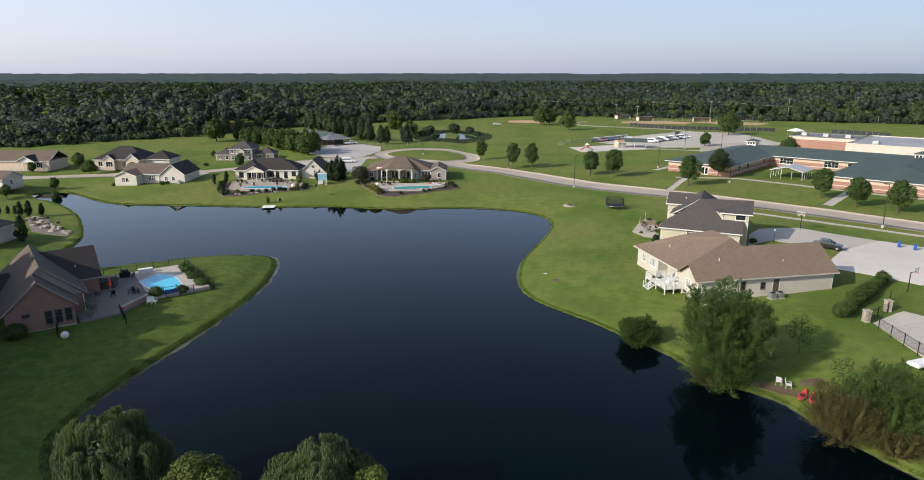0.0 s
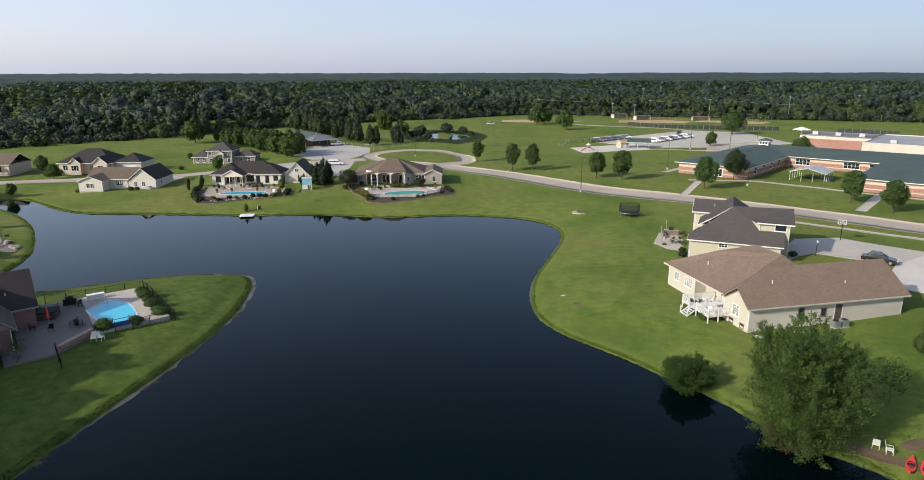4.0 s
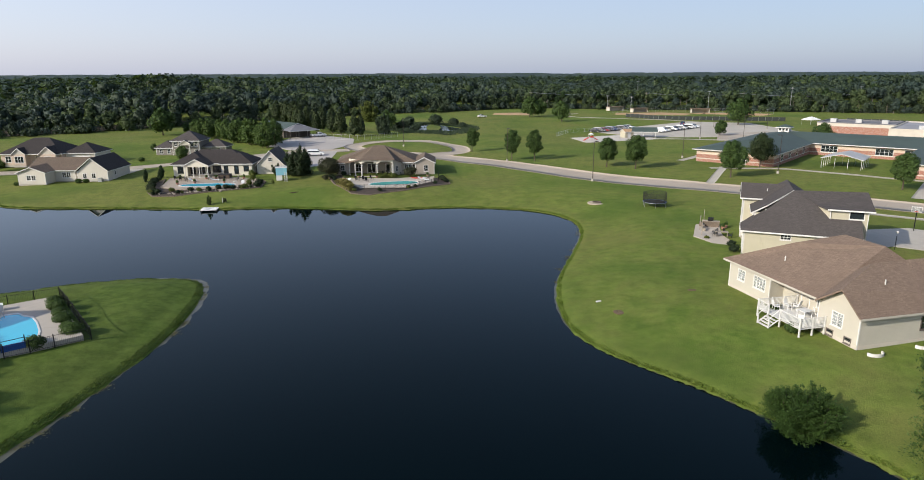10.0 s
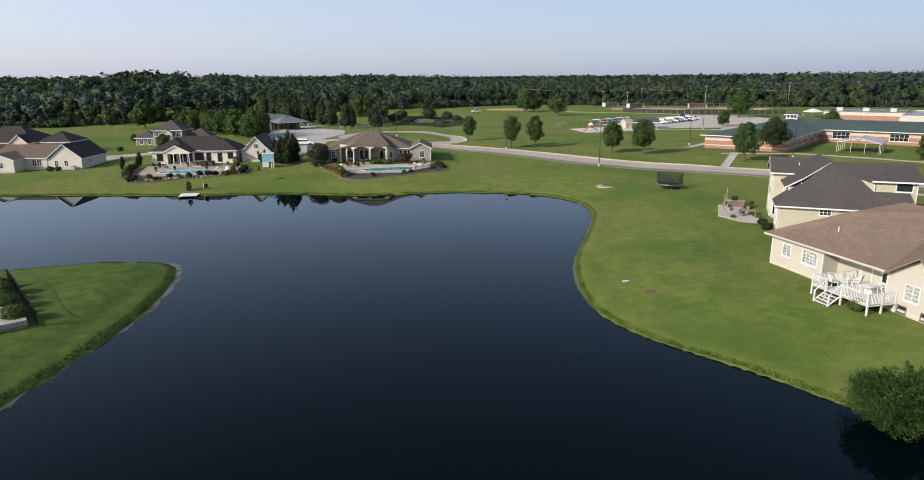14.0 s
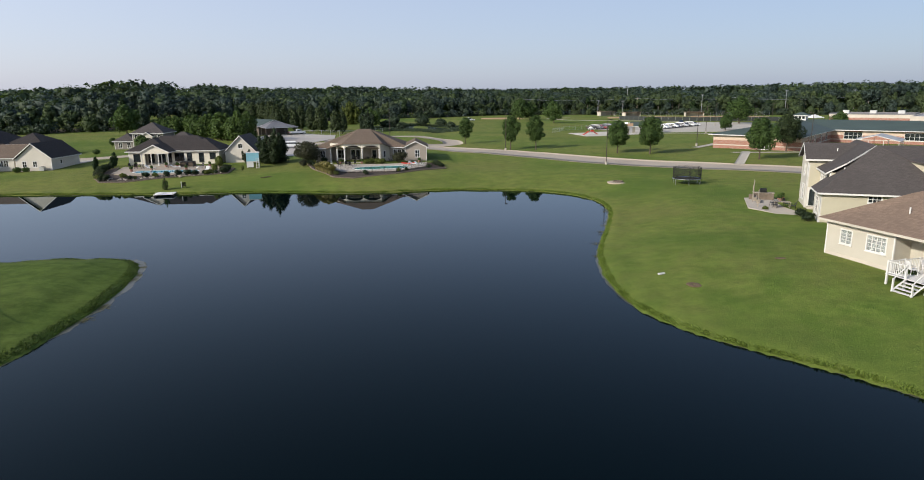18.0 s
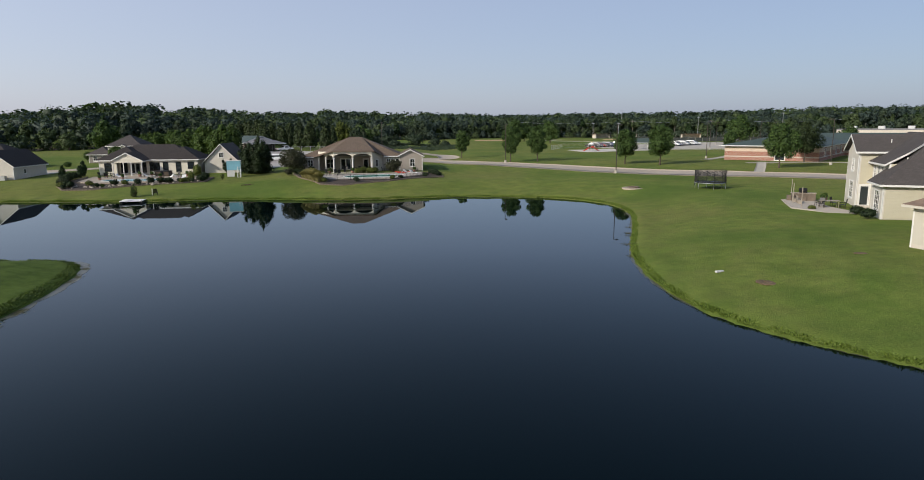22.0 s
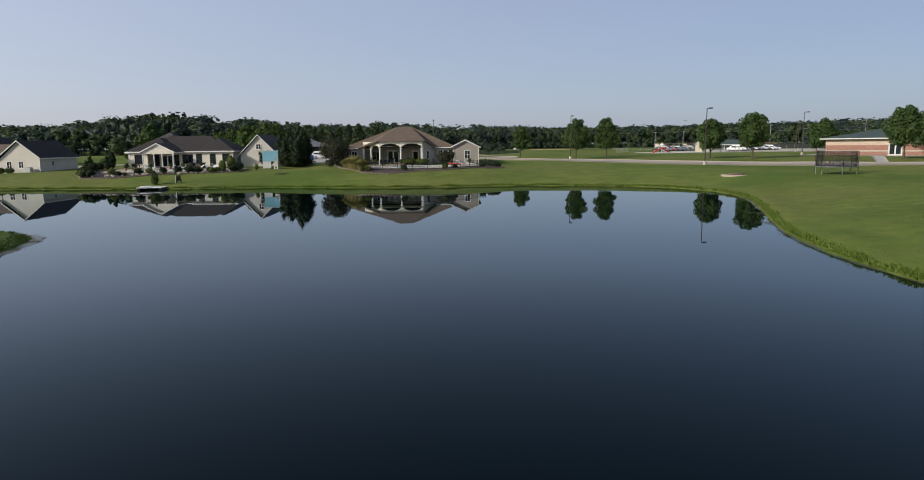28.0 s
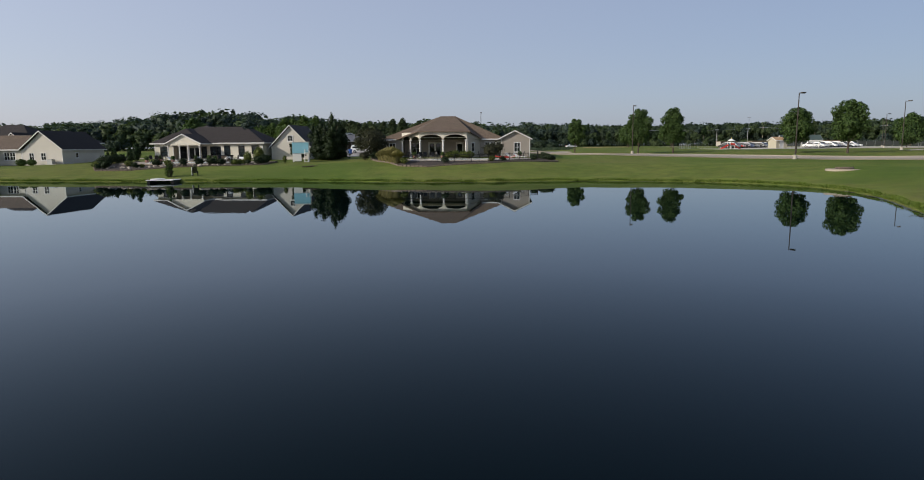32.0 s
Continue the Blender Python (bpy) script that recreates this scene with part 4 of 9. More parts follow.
def put(ob, places, rng_seed=0, vary=0.12):
    """Sets a thing at its first place and copies of it at the others."""
    r = random.Random(rng_seed)
    for i, pl in enumerate(places):
        x, y = pl[:2]
        s = pl[2] if len(pl) > 2 else 1 + vary * (r.random() - 0.5) * 2
        if i == 0:
            ob.scale = (s, s, s)
            ob.matrix_basis = on(x, y, r.random() * 360) @ Matrix.Diagonal((s, s, s, 1))
        else:
            ob.scale = (s, s, s)
            copy_thing(ob, on(x, y, r.random() * 360))
    x, y = places[0][:2]
    s = places[0][2] if len(places[0]) > 2 else 1.0
    ob.scale = (s, s, s)
    return ob


def plume_tree(name, label, h, r, material, count, leaf, seed, plumes=11, category="tree"):
    """A many-stemmed tree: upright feathery plumes of different heights round a common base."""
    rg = np.random.default_rng(seed)
    t = thing(name, label, category)
    bm = bmesh.new()
    bl = []
    for k in range(plumes):
        a, q = k * 2.4, r * 0.78 * math.sqrt((k + 0.4) / plumes)
        x, y = q * math.cos(a), q * math.sin(a)
        hk = h * (1.0 - 0.42 * (q / r) ** 1.5) * (0.82 + 0.25 * rg.random())
        tube(bm, (x * 0.15, y * 0.15, -0.3), (x * 0.7, y * 0.7, hk * 0.5), 0.14, 0.08, 6, False)
        tube(bm, (x * 0.7, y * 0.7, hk * 0.5), (x, y, hk * 0.9), 0.08, 0.02, 6, False)
        for j in range(7):
            f = (j + 0.5) / 7
            w = r * (0.34 - 0.23 * f) * (0.8 + 0.4 * rg.random())
            bl.append(((x * (0.55 + 0.5 * f) + rg.normal() * 0.35, y * (0.55 + 0.5 * f) + rg.normal() * 0.35, hk * (0.08 + 0.86 * f)), (w * 0.92, w * 0.92, hk * 0.14)))
    part("trunk", bm, M["bark"], t)
    V, Q = leaf_quads(rg, bl, count, leaf, loose=0.11)
    cv, cq = crown_cores(bl)
    V, Q = np.concatenate([V, cv]), np.concatenate([Q, cq + len(V)])
    c = new("crown", raw_mesh("crown", V, Q, M[material]))
    c.parent = t
    return t

# ---- the woods ----
EDGE = [(-620, 130), (-400, 205), (-290, 232), (-186, 262), (-134, 306), (-92, 362), (-40, 402), (49, 464), (124, 442), (266, 384), (420, 352), (640, 330)]


def edge_y(x):
    return np.interp(x, [p[0] for p in EDGE], [p[1] for p in EDGE])


rng = np.random.default_rng(5)


def crown_cores(blobs):
    """The dense inside of each rounded mass: a six-sided block well under the leaves."""
    k = np.array([[-1, -1, -1], [1, -1, -1], [1, 1, -1], [-1, 1, -1], [-1, -1, 1], [1, -1, 1], [1, 1, 1], [-1, 1, 1]]) * 0.5
    q = np.array([[0, 1, 5, 4], [1, 2, 6, 5], [2, 3, 7, 6], [3, 0, 4, 7], [4, 5, 6, 7], [3, 2, 1, 0]])
    return np.concatenate([np.array(c) + k * np.array(r) for c, r in blobs]), np.concatenate([q + 8 * i for i in range(len(blobs))])


WOODS = [M["leaf_wood"], M["leaf_fresh"], M["leaf_haze"], M["pine"]]
VV, QQ, KK, off = [], [], [], 0
TV, TQ, toff = [], [], 0
spots = []
for x in np.arange(-560, 600, 6.2):
    for row in range(5):
        xx = x + rng.normal() * 3.0
        spots.append((xx, float(edge_y(xx)) + (row - 0.4) * 7.0 + rng.normal() * 3.0, row))
HX = [-600, -190, -176, -168, -161, -155, -150, -141, -136, -130, -118, -111, -102, -84, -77, -66, -53, -30, -8, 8, 46, 96, 118, 150, 175, 200, 222, 240, 256, 270, 600]
HZ = [6.0, 5.5, 5.6, 7.2, 6.4, 8.0, 9.4, 9.6, 11.6, 12.8, 12.0, 10.8, 10.4, 9.8, 10.2, 9.8, 10.6, 10.4, 9.4, 11.2, 11.4, 9.8, 11.4, 10.6, 10.0, 9.8, 11.2, 14.6, 15.4, 15.0, 12.0]
for x, y, row in spots:
    tall = float(np.interp(x, HX, HZ)) * (0.80 + 0.30 * rng.random() + (0.14 if rng.random() < 0.10 else 0))
    h = tall * (0.30 + 0.35 * rng.random() if row == 0 else 0.75 if row == 1 else 1.0 if row == 2 else 1.04)
    near = -210 < x < 320
    r = (1.8 + 2.4 * rng.random()) * (1.0 if row else 0.9) * (0.7 + 0.025 * h)
    pointed = rng.random() < (0.30 if x > 20 else 0.12) and row > 0
    base = h * (0.02 if row == 0 else 0.16 if row == 1 else 0.34) + (h * 0.2 if x > 60 and row else 0)
    n = (700 if row < 3 else 330) if near else 90
    z0 = 2.9
    bl = [((x + b[0][0], y + b[0][1], z0 + b[0][2]), b[1]) for b in crown_blobs(rng, h, r * (0.75 if pointed else 1.4), base, 9, "cone" if pointed else "round" if rng.random() < 0.5 else "oval")]
    V, Q = leaf_quads(rng, bl, n, 0.56 if near else 1.3)
    VV.append(V)
    QQ.append(Q + off)
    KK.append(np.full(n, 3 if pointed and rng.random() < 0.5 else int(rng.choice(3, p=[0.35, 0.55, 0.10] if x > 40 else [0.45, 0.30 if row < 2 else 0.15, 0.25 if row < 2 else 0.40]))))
    off += len(V)
    if near:
        cv, cq = crown_cores(bl)
        VV.append(cv)
        QQ.append(cq + off)
        KK.append(np.full(len(cq), int(KK[-1][0])))
        off += len(cv)
    if row < 4:
        a = np.array([[-1, -1, 0], [1, -1, 0], [1, 1, 0], [-1, 1, 0]]) * 0.17
        tv = np.concatenate([a + (x, y, z0 - 0.5), a * 0.4 + (x + rng.normal() * 0.4, y, z0 + h * 0.8)])
        TV.append(tv)
        TQ.append(np.array([[0, 1, 5, 4], [1, 2, 6, 5], [2, 3, 7, 6], [3, 0, 4, 7]]) + toff)
        toff += 8
for x in np.arange(-300, 330, 2.6):
    yy = float(edge_y(x)) + rng.normal() * 1.5 - 0.5
    r, h = 1.2 + 1.3 * rng.random(), 1.8 + 2.6 * rng.random()
    V, Q = leaf_quads(rng, [((x, yy, 2.6 + h * 0.45), (r, r, h * 0.55)), ((x + rng.normal(), yy + 1.5, 2.6 + h * 0.6), (r * 0.8, r * 0.8, h * 0.55))], 190, 0.5)
    VV.append(V)
    QQ.append(Q + off)
    KK.append(np.full(190, int(rng.choice(3, p=[0.5, 0.25, 0.25]))))
    off += len(V)
ob = tagged(new("woods_edge", raw_mesh("woods_edge", np.concatenate(VV), np.concatenate(QQ), (WOODS, np.concatenate(KK)))), "dense edge of mixed broadleaf woodland", "woods", kind="stuff")
t = new("woods_trunks", raw_mesh("woods_trunks", np.concatenate(TV), np.concatenate(TQ), M["bark_pale"]))
tagged(t, "grey trunks at the woodland edge", "trunks", kind="stuff")
ex = np.linspace(-560, 600, 120)
ey = edge_y(ex)
V = np.concatenate([np.stack([ex, ey + d, [ground(p, q + d) + 0.06 for p, q in zip(ex, ey)]], -1) for d in (1.5, 20, 45)])
j = np.arange(119)
tagged(new("woodland_floor", raw_mesh("woodland_floor", V, np.concatenate([np.stack([j + k, j + 1 + k, j + 121 + k, j + 120 + k], -1) for k in (0, 120)]), M["litter"])), "brown leaf litter under the woodland edge", "ground", kind="structure")
# tree tops behind the edge
VV, QQ, KK, off = [], [], [], 0
TALL = [(-196, 452, 3.0, 44), (-174, 432, 1.6, 20), (-148, 420, -1.6, 30), (-130, 505, 1.8, 40), (-66, 560, 2.6, 18)]
for k in range(4400):
    y0 = 40 + 430 * rng.random() ** 1.15
    x = (rng.random() - 0.5) * (1150 + y0 * 1.4)
    y = float(edge_y(x)) + y0
    # heights rise behind the edge, fitted to the skyline the camera sees
    front = 2.9 + float(np.interp(x * (1 - 0.6 * y0 / y), HX, HZ))
    h = min(front * 1.02 + 0.044 * y0, 23.0) - 3.4 * rng.random() ** 1.6 + sum(g * math.exp(-((x - p) ** 2 + (y - q) ** 2) / (s * s)) for p, q, g, s in TALL) - 1.2 * ease((x + 40) / 40) + 0.8 * math.sin(x * 0.021 + y * 0.013)
    r = 4.0 + 3.2 * rng.random()
    near = y0 < 170 and -330 < x < 420
    n = 230 if near else 40
    bl = [((x + rng.normal() * r * 0.4, y + rng.normal() * r * 0.4, h - r * (0.4 + 0.5 * rng.random())), (r * (0.45 + 0.3 * rng.random()), r * (0.45 + 0.3 * rng.random()), r * (0.5 + 0.2 * rng.random()))) for _ in range(5)]
    V, Q = leaf_quads(rng, bl, n, 0.95 if near else 2.0, 0, 0.45 if near else 0.8)
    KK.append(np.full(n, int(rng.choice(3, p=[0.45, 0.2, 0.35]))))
    VV.append(V)
    QQ.append(Q + off)
    off += len(V)
    if near:
        cv, cq = crown_cores(bl)
        VV.append(cv)
        QQ.append(cq + off)
        KK.append(np.full(len(cq), int(KK[-1][0])))
        off += len(cv)
tagged(new("woods_canopy", raw_mesh("woods_canopy", np.concatenate(VV), np.concatenate(QQ), (WOODS, np.concatenate(KK)))), "rolling dark green woodland canopy", "woods", kind="stuff")
# canopy away to the horizon, mostly in leaves tinted blue to stand for haze
fy = np.concatenate([np.linspace(560, 1500, 95), np.linspace(1520, 4650, 110)])
fx = np.linspace(-1, 1, 220)
FX = fx[None, :] * (700 + 0.85 * fy[:, None])
FY = np.repeat(fy[:, None], len(fx), 1)
FZ = 13.0 + 6.0 * rng.random(FX.shape) + 2.5 * np.sin(FX * 0.011 + FY * 0.006) * np.sin(FY * 0.009) - 6.0 * ease((np.sin(FX * 0.0041 + 1.0) * np.sin(FY * 0.0037 + FX * 0.001) - 0.55) / 0.2) + 3.0 * ease((FY - 1800) / 1500) + 12.0 * ease((FY - 3600) / 1050)
i = np.arange(FX.size).reshape(FX.shape)
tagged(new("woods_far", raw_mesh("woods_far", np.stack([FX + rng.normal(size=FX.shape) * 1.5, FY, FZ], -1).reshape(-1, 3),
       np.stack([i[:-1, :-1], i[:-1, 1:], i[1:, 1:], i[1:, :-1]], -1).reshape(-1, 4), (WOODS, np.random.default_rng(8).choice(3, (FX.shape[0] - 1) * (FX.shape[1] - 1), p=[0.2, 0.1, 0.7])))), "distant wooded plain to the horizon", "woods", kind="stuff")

# ---- trees of the place ----
st = tree("street_tree", "young green maple by the street", 8.0, 2.3, 1.7, "leaf_street", 9500, 0.175, 11, "oval", 0.13, 26, group="street trees")
put(st, [(6.6, 225, 0.92), (16.3, 205.5, 1.05), (22.4, 204.2, 1.05)])
st2 = tree("street_tree", "full-crowned green maple by the street", 7.4, 2.7, 1.6, "leaf_street", 10500, 0.18, 12, "oval", 0.14, 28, group="street trees")
put(st2, [(38.3, 190.3, 1.0), (44.4, 186.5, 1.12), (61.2, 171.5, 1.13), (87.2, 153.2, 1.0), (89.6, 143, 0.95), (95, 136.7, 1.0)])
pt = tree("ornamental_tree", "dark green tree by the school door", 8.6, 3.5, 1.9, "leaf_deep", 9500, 0.2, 13, "round", 0.16, 28)
put(pt, [(74.0, 184.0, 0.97)])
ft = tree("field_tree", "large round green tree in the school field", 11.5, 5.6, 1.6, "leaf_street", 4200, 0.5, 14, "round", 0.25, 28, group="field trees")
put(ft, [(130.2, 316, 1.0), (46.0, 378, 0.95), (51.5, 381, 0.8), (56.5, 344, 0.85), (-107.3, 282, 0.9), (-24, 300, 0.7), (118, 232, 0.62), (205, 255, 0.8), (101, 268, 0.5)])
r = random.Random(3)
pn = tree("grove_tree", "bushy mid-green tree in a planted grove", 8.2, 3.1, 0.3, "leaf", 2400, 0.36, 15, "round", 0.14, 16, group="grove trees")
put(pn, [(-100 + 46 * f + r.gauss(0, 1.6), 293 - 57 * f + r.gauss(0, 4), (0.62 + 0.36 * f) * (0.9 + 0.25 * r.random())) for f in [k / 41 for k in range(42)]])
put(plume_tree("poplar_tree", "tall light green feathery tree before the wood", 11.4, 5.2, "leaf_light", 9000, 0.40, 20, 12), [(-35.8, 346.0, 1.0)])
put(plume_tree("poplar_tree", "tall light green tree beside the pond reeds", 8.4, 3.4, "leaf_wood", 7000, 0.36, 26, 9), [(-24.0, 281.0, 1.0)])
pn2 = tree("tall_pine_tree", "tall dark green pine in a row", 12.0, 3.5, 0.8, "leaf_deep", 2600, 0.55, 16, "cone", 0.2, 20, group="pine row")
put(pn2, [(-80 + 44 * k / 21 + r.gauss(0, 2), 345 - 72 * k / 21 + r.gauss(0, 3), (0.70 + 0.26 * r.random()) * (1.0 if k < 11 else 0.85)) for k in range(22)])
dk = plume_tree("cedar_tree", "dense dark green cedar by the shed", 7.3, 3.9, "leaf_dark", 19000, 0.2, 17, 14)
put(dk, [(-36.6, 184.5, 1.0)])
put(plume_tree("juniper_bush", "upright dark green juniper before the shed", 3.6, 1.7, "leaf_dark", 4000, 0.17, 19, 7, "bush"), [(-41.6, 184.2, 0.9)])
br = tree("ornamental_tree", "spreading bronze-green tree at the house corner", 4.3, 3.3, 0.9, "leaf_purple", 7500, 0.15, 18, "round", 0.10, 16)
put(br, [(-28.6, 179.8, 1.0)])


def feather_tree(name, label, h, r, material, count, leaf, seed, plumes=15, category="tree"):
    """A many-stemmed tree of pointed plumes: twigs sweep outwards and up from each stem and carry narrow leaves."""
    rg = np.random.default_rng(seed)
    t = thing(name, label, category)
    bm, S, E, W, CV, CQ = bmesh.new(), [], [], [], [], []
    ring = np.linspace(0, 2 * math.pi, 6, False)
    for k in range(plumes):
        a, q = k * 2.4 + rg.normal() * 0.2, r * 0.66 * math.sqrt((k + 0.3) / plumes)
        top = np.array([q * math.cos(a), q * math.sin(a), h * (1.0 - 0.5 * (q / r) ** 1.6) * (0.80 + 0.26 * rg.random())])
        foot = np.array([top[0] * 0.18, top[1] * 0.18, -0.3])
        mid = np.array([top[0] * 0.75, top[1] * 0.75, top[2] * 0.45])
        tube(bm, foot, mid, 0.13, 0.08, 6, False)
        tube(bm, mid, top * 0.97, 0.08, 0.015, 6, False)
        cr = r * 0.11
        CV.append(np.stack([mid[0] * 0.8 + cr * np.cos(ring), mid[1] * 0.8 + cr * np.sin(ring), 0 * ring + top[2] * 0.26], -1))
        CV.append(np.stack([top[0] + cr * 0.25 * np.cos(ring), top[1] + cr * 0.25 * np.sin(ring), 0 * ring + top[2] * 0.82], -1))
        CQ += [[12 * k + i, 12 * k + (i + 1) % 6, 12 * k + 6 + (i + 1) % 6, 12 * k + 6 + i] for i in range(6)]
        n = 70
        f = rg.random(n) ** 0.85
        at = np.where(f[:, None] < 0.45, foot + (mid - foot) * (f[:, None] / 0.45), mid + (top - mid) * ((f[:, None] - 0.45) / 0.55))
        az, el = rg.random(n) * 2 * math.pi, 0.35 + 0.75 * f + 0.25 * rg.normal(size=n)
        az = np.where(rg.random(n) < 0.5, a + rg.normal(size=n) * 0.9, az)
        long = r * (0.50 * (1 - f) ** 0.7 * (0.55 + 0.45 * np.minimum(1, f * 5)) + 0.10) * (0.6 + 0.65 * rg.random(n))
        S.append(at)
        E.append(at + np.stack([np.cos(az) * np.cos(el), np.sin(az) * np.cos(el), np.sin(el)], -1) * long[:, None])
        W.append(long)
    part("trunk", bm, M["bark"], t)
    S, E, W = np.concatenate(S), np.concatenate(E), np.concatenate(W)
    pick = rg.choice(len(W), count, p=W ** 1.2 / (W ** 1.2).sum())
    u = 0.12 + 0.88 * np.sqrt(rg.random((count, 1)))
    d = (E - S)[pick]
    d = d / np.linalg.norm(d, axis=1)[:, None]
    p = S[pick] + (E - S)[pick] * u + rg.normal(size=(count, 3)) * (W[pick] * 0.125)[:, None] * (1.15 - 0.75 * u)
    p[:, 2] = np.maximum(p[:, 2] - 0.25 * u[:, 0] ** 2 * W[pick] * 0.5, 0.05)
    d = d + rg.normal(size=(count, 3)) * 0.55
    d = d / np.linalg.norm(d, axis=1)[:, None] * leaf * (0.6 + 0.8 * rg.random((count, 1)))
    side = np.cross(d, rg.normal(size=(count, 3)) * 0.7 + (0, 0, 1.0))
    side = side / (np.linalg.norm(side, axis=1)[:, None] + 1e-9) * leaf * 0.24
    V = np.stack([p - d * 0.5, p + side, p + d * 0.5, p - side], 1).reshape(-1, 3)
    Q = np.concatenate([np.arange(len(V)).reshape(-1, 4), np.array(CQ) + len(V)])
    c = new("crown", raw_mesh("crown", np.concatenate([V] + CV), Q, M[material]))
    c.parent = t
    return t


# shore trees near the start
put(feather_tree("shore_tree", "large feathery green tree leaning over the lake edge", 9.9, 6.0, "leaf_shore", 150000, 0.13, 21, 19), [(27.6, 62.4, 1.14)])
put(feather_tree("shore_bush", "low brown-tinged growth under the shore tree", 2.6, 2.4, "leaf_rust", 12000, 0.13, 27, 9, "bush"), [(26.0, 61.8, 1.0)])
put(feather_tree("shore_bush", "round green bush at the lake edge", 3.3, 3.5, "leaf_bush", 46000, 0.125, 22, 17, "bush"), [(21.5, 72.5, 1.0)])
put(feather_tree("shore_tree", "green spreading tree at the lake edge", 7.2, 5.2, "leaf_shore", 80000, 0.135, 23, 15), [(37.6, 50.6, 1.0)])
put(feather_tree("shore_tree", "browning twiggy tree over the lake edge", 5.2, 4.6, "leaf_rust", 48000, 0.115, 25, 14), [(34.3, 51.3, 1.0)])
put(feather_tree("shore_bush", "twiggy brown-green growth at the lake edge", 3.0, 3.0, "leaf_rust", 14000, 0.12, 29, 9, "bush"), [(37.0, 48.0, 1.0)])
sp = tree("sapling", "thin sparse green sapling on the lawn", 5.0, 2.0, 0.8, "leaf_shore", 900, 0.11, 24, "oval", 0.05, 9, group="saplings")
put(sp, [(37.8, 66.5, 1.0), (38.2, 58.6, 0.8), (-47, 76, 0.6)])


put(feather_tree("bank_bush", "upright leafy green bush beside the plank dock", 1.9, 0.75, "leaf_shore", 2600, 0.13, 28, 6, "bush"), [(-48.3, 156.8, 1.0)])


def willow(label, h, r, seed, limbs):
    """A weeping willow: limbs arch outwards at all heights and each drops a ragged curtain of ropes of leaves."""
    rg = np.random.default_rng(seed)
    t = thing("willow_tree", label, "tree")
    part("trunk", trunk_bm(rg, h, h * 0.35, r, 0.28), M["bark"], t)
    P, D = [], []
    crests = [(0.0, 0.0, h)] + [(math.cos(k * 1.05 + seed) * r * 0.56, math.sin(k * 1.05 + seed) * r * 0.56, h * (0.72 + 0.24 * rg.random())) for k in range(6)]
    for k in range(limbs):
        cx, cy, top = crests[k % 7]
        a, out = k * 2.4 + rg.normal() * 0.3, r * (0.10 + 0.42 * rg.random())
        top = top * (0.97 + 0.06 * rg.random())
        for q in range(14):
            b = a + rg.normal() * 0.22
            o, drop, n = out * (0.7 + 0.4 * rg.random()), 1.0 + 4.6 * rg.random(), 44
            s = np.sort(rg.random(n))
            up = np.minimum(1, s * 3.2)
            reach = o * up ** 0.6
            z = top - 0.25 + 0.55 * np.sin(up * math.pi * 0.75) - drop * np.maximum(0, s - 0.22) ** 1.1 - 0.35 * o
            side = rg.normal(size=(n, 2)) * 0.05
            P.append(np.stack([cx + np.cos(b) * reach + side[:, 0], cy + np.sin(b) * reach + side[:, 1], z], -1))
            d = np.stack([np.cos(b) * 0.12 * (1 - up), np.sin(b) * 0.12 * (1 - up), -0.06 - 0.26 * up], -1)
            D.append(d + rg.normal(size=(n, 3)) * 0.035)
    P, D = np.concatenate(P), np.concatenate(D)
    k = np.cross(D, rg.normal(size=D.shape))
    k = k / np.linalg.norm(k, axis=1)[:, None] * 0.021
    V2 = np.stack([P - k * 0.4, P + k, P + D + k * 0.3, P + D - k], 1).reshape(-1, 3)
    bl = [((0, 0, h * 0.66), (r * 0.5, r * 0.5, h * 0.2)), ((0, 0, h * 0.42), (r * 0.62, r * 0.62, h * 0.26))]
    V0, Q0 = leaf_quads(rg, bl, 2500, 0.16)
    cv, cq = crown_cores(bl)
    V, Q = np.concatenate([V2, V0, cv]), np.concatenate([np.arange(len(V2)).reshape(-1, 4), Q0 + len(V2), cq + len(V2) + len(V0)])
    c = new("crown", raw_mesh("crown", V, Q, M["leaf_willow"]))
    c.parent = t
    return t


put(willow("weeping willow with hanging green strands on the near shore", 8.4, 4.0, 31, 98), [(-25.0, 40.4, 1.0)])
put(willow("weeping willow with pale hanging strands by the water", 8.3, 4.2, 32, 98), [(-9.6, 39.0, 1.0)])
put(tree("alder_tree", "leafy round tree with pale leaves on the near shore", 6.1, 3.4, 0.6, "leaf_light", 34000, 0.115, 33, "round", 0.12, 40), [(-18.9, 39.2, 1.0)])
put(tree("alder_tree", "yellow-green young tree on the near shore", 7.4, 2.3, 1.2, "leaf_light", 9000, 0.11, 34, "oval", 0.1, 14), [(-6.2, 37.4, 1.0)])

# grass along the bank
rng = np.random.default_rng(8)
P = SHORE
seg = np.diff(np.r_[P, P[:1]], axis=0)
L = np.hypot(*seg.T)
cnt = 75000
pick = rng.choice(len(P), cnt, p=L / L.sum())
tt = rng.random((cnt, 1))
nrm = np.stack([seg[:, 1], -seg[:, 0]], -1)[pick] / L[pick][:, None]
B = P[pick] + seg[pick] * tt + nrm * np.where(lake_distance(*(P[pick] + nrm * 0.5).T)[:, None] > 0, 1, -1) * (rng.random((cnt, 1)) ** 1.5 * np.where((P[pick][:, :1] < -20) & (P[pick][:, 1:] < 115), 0.75, 0.42) + 0.08)
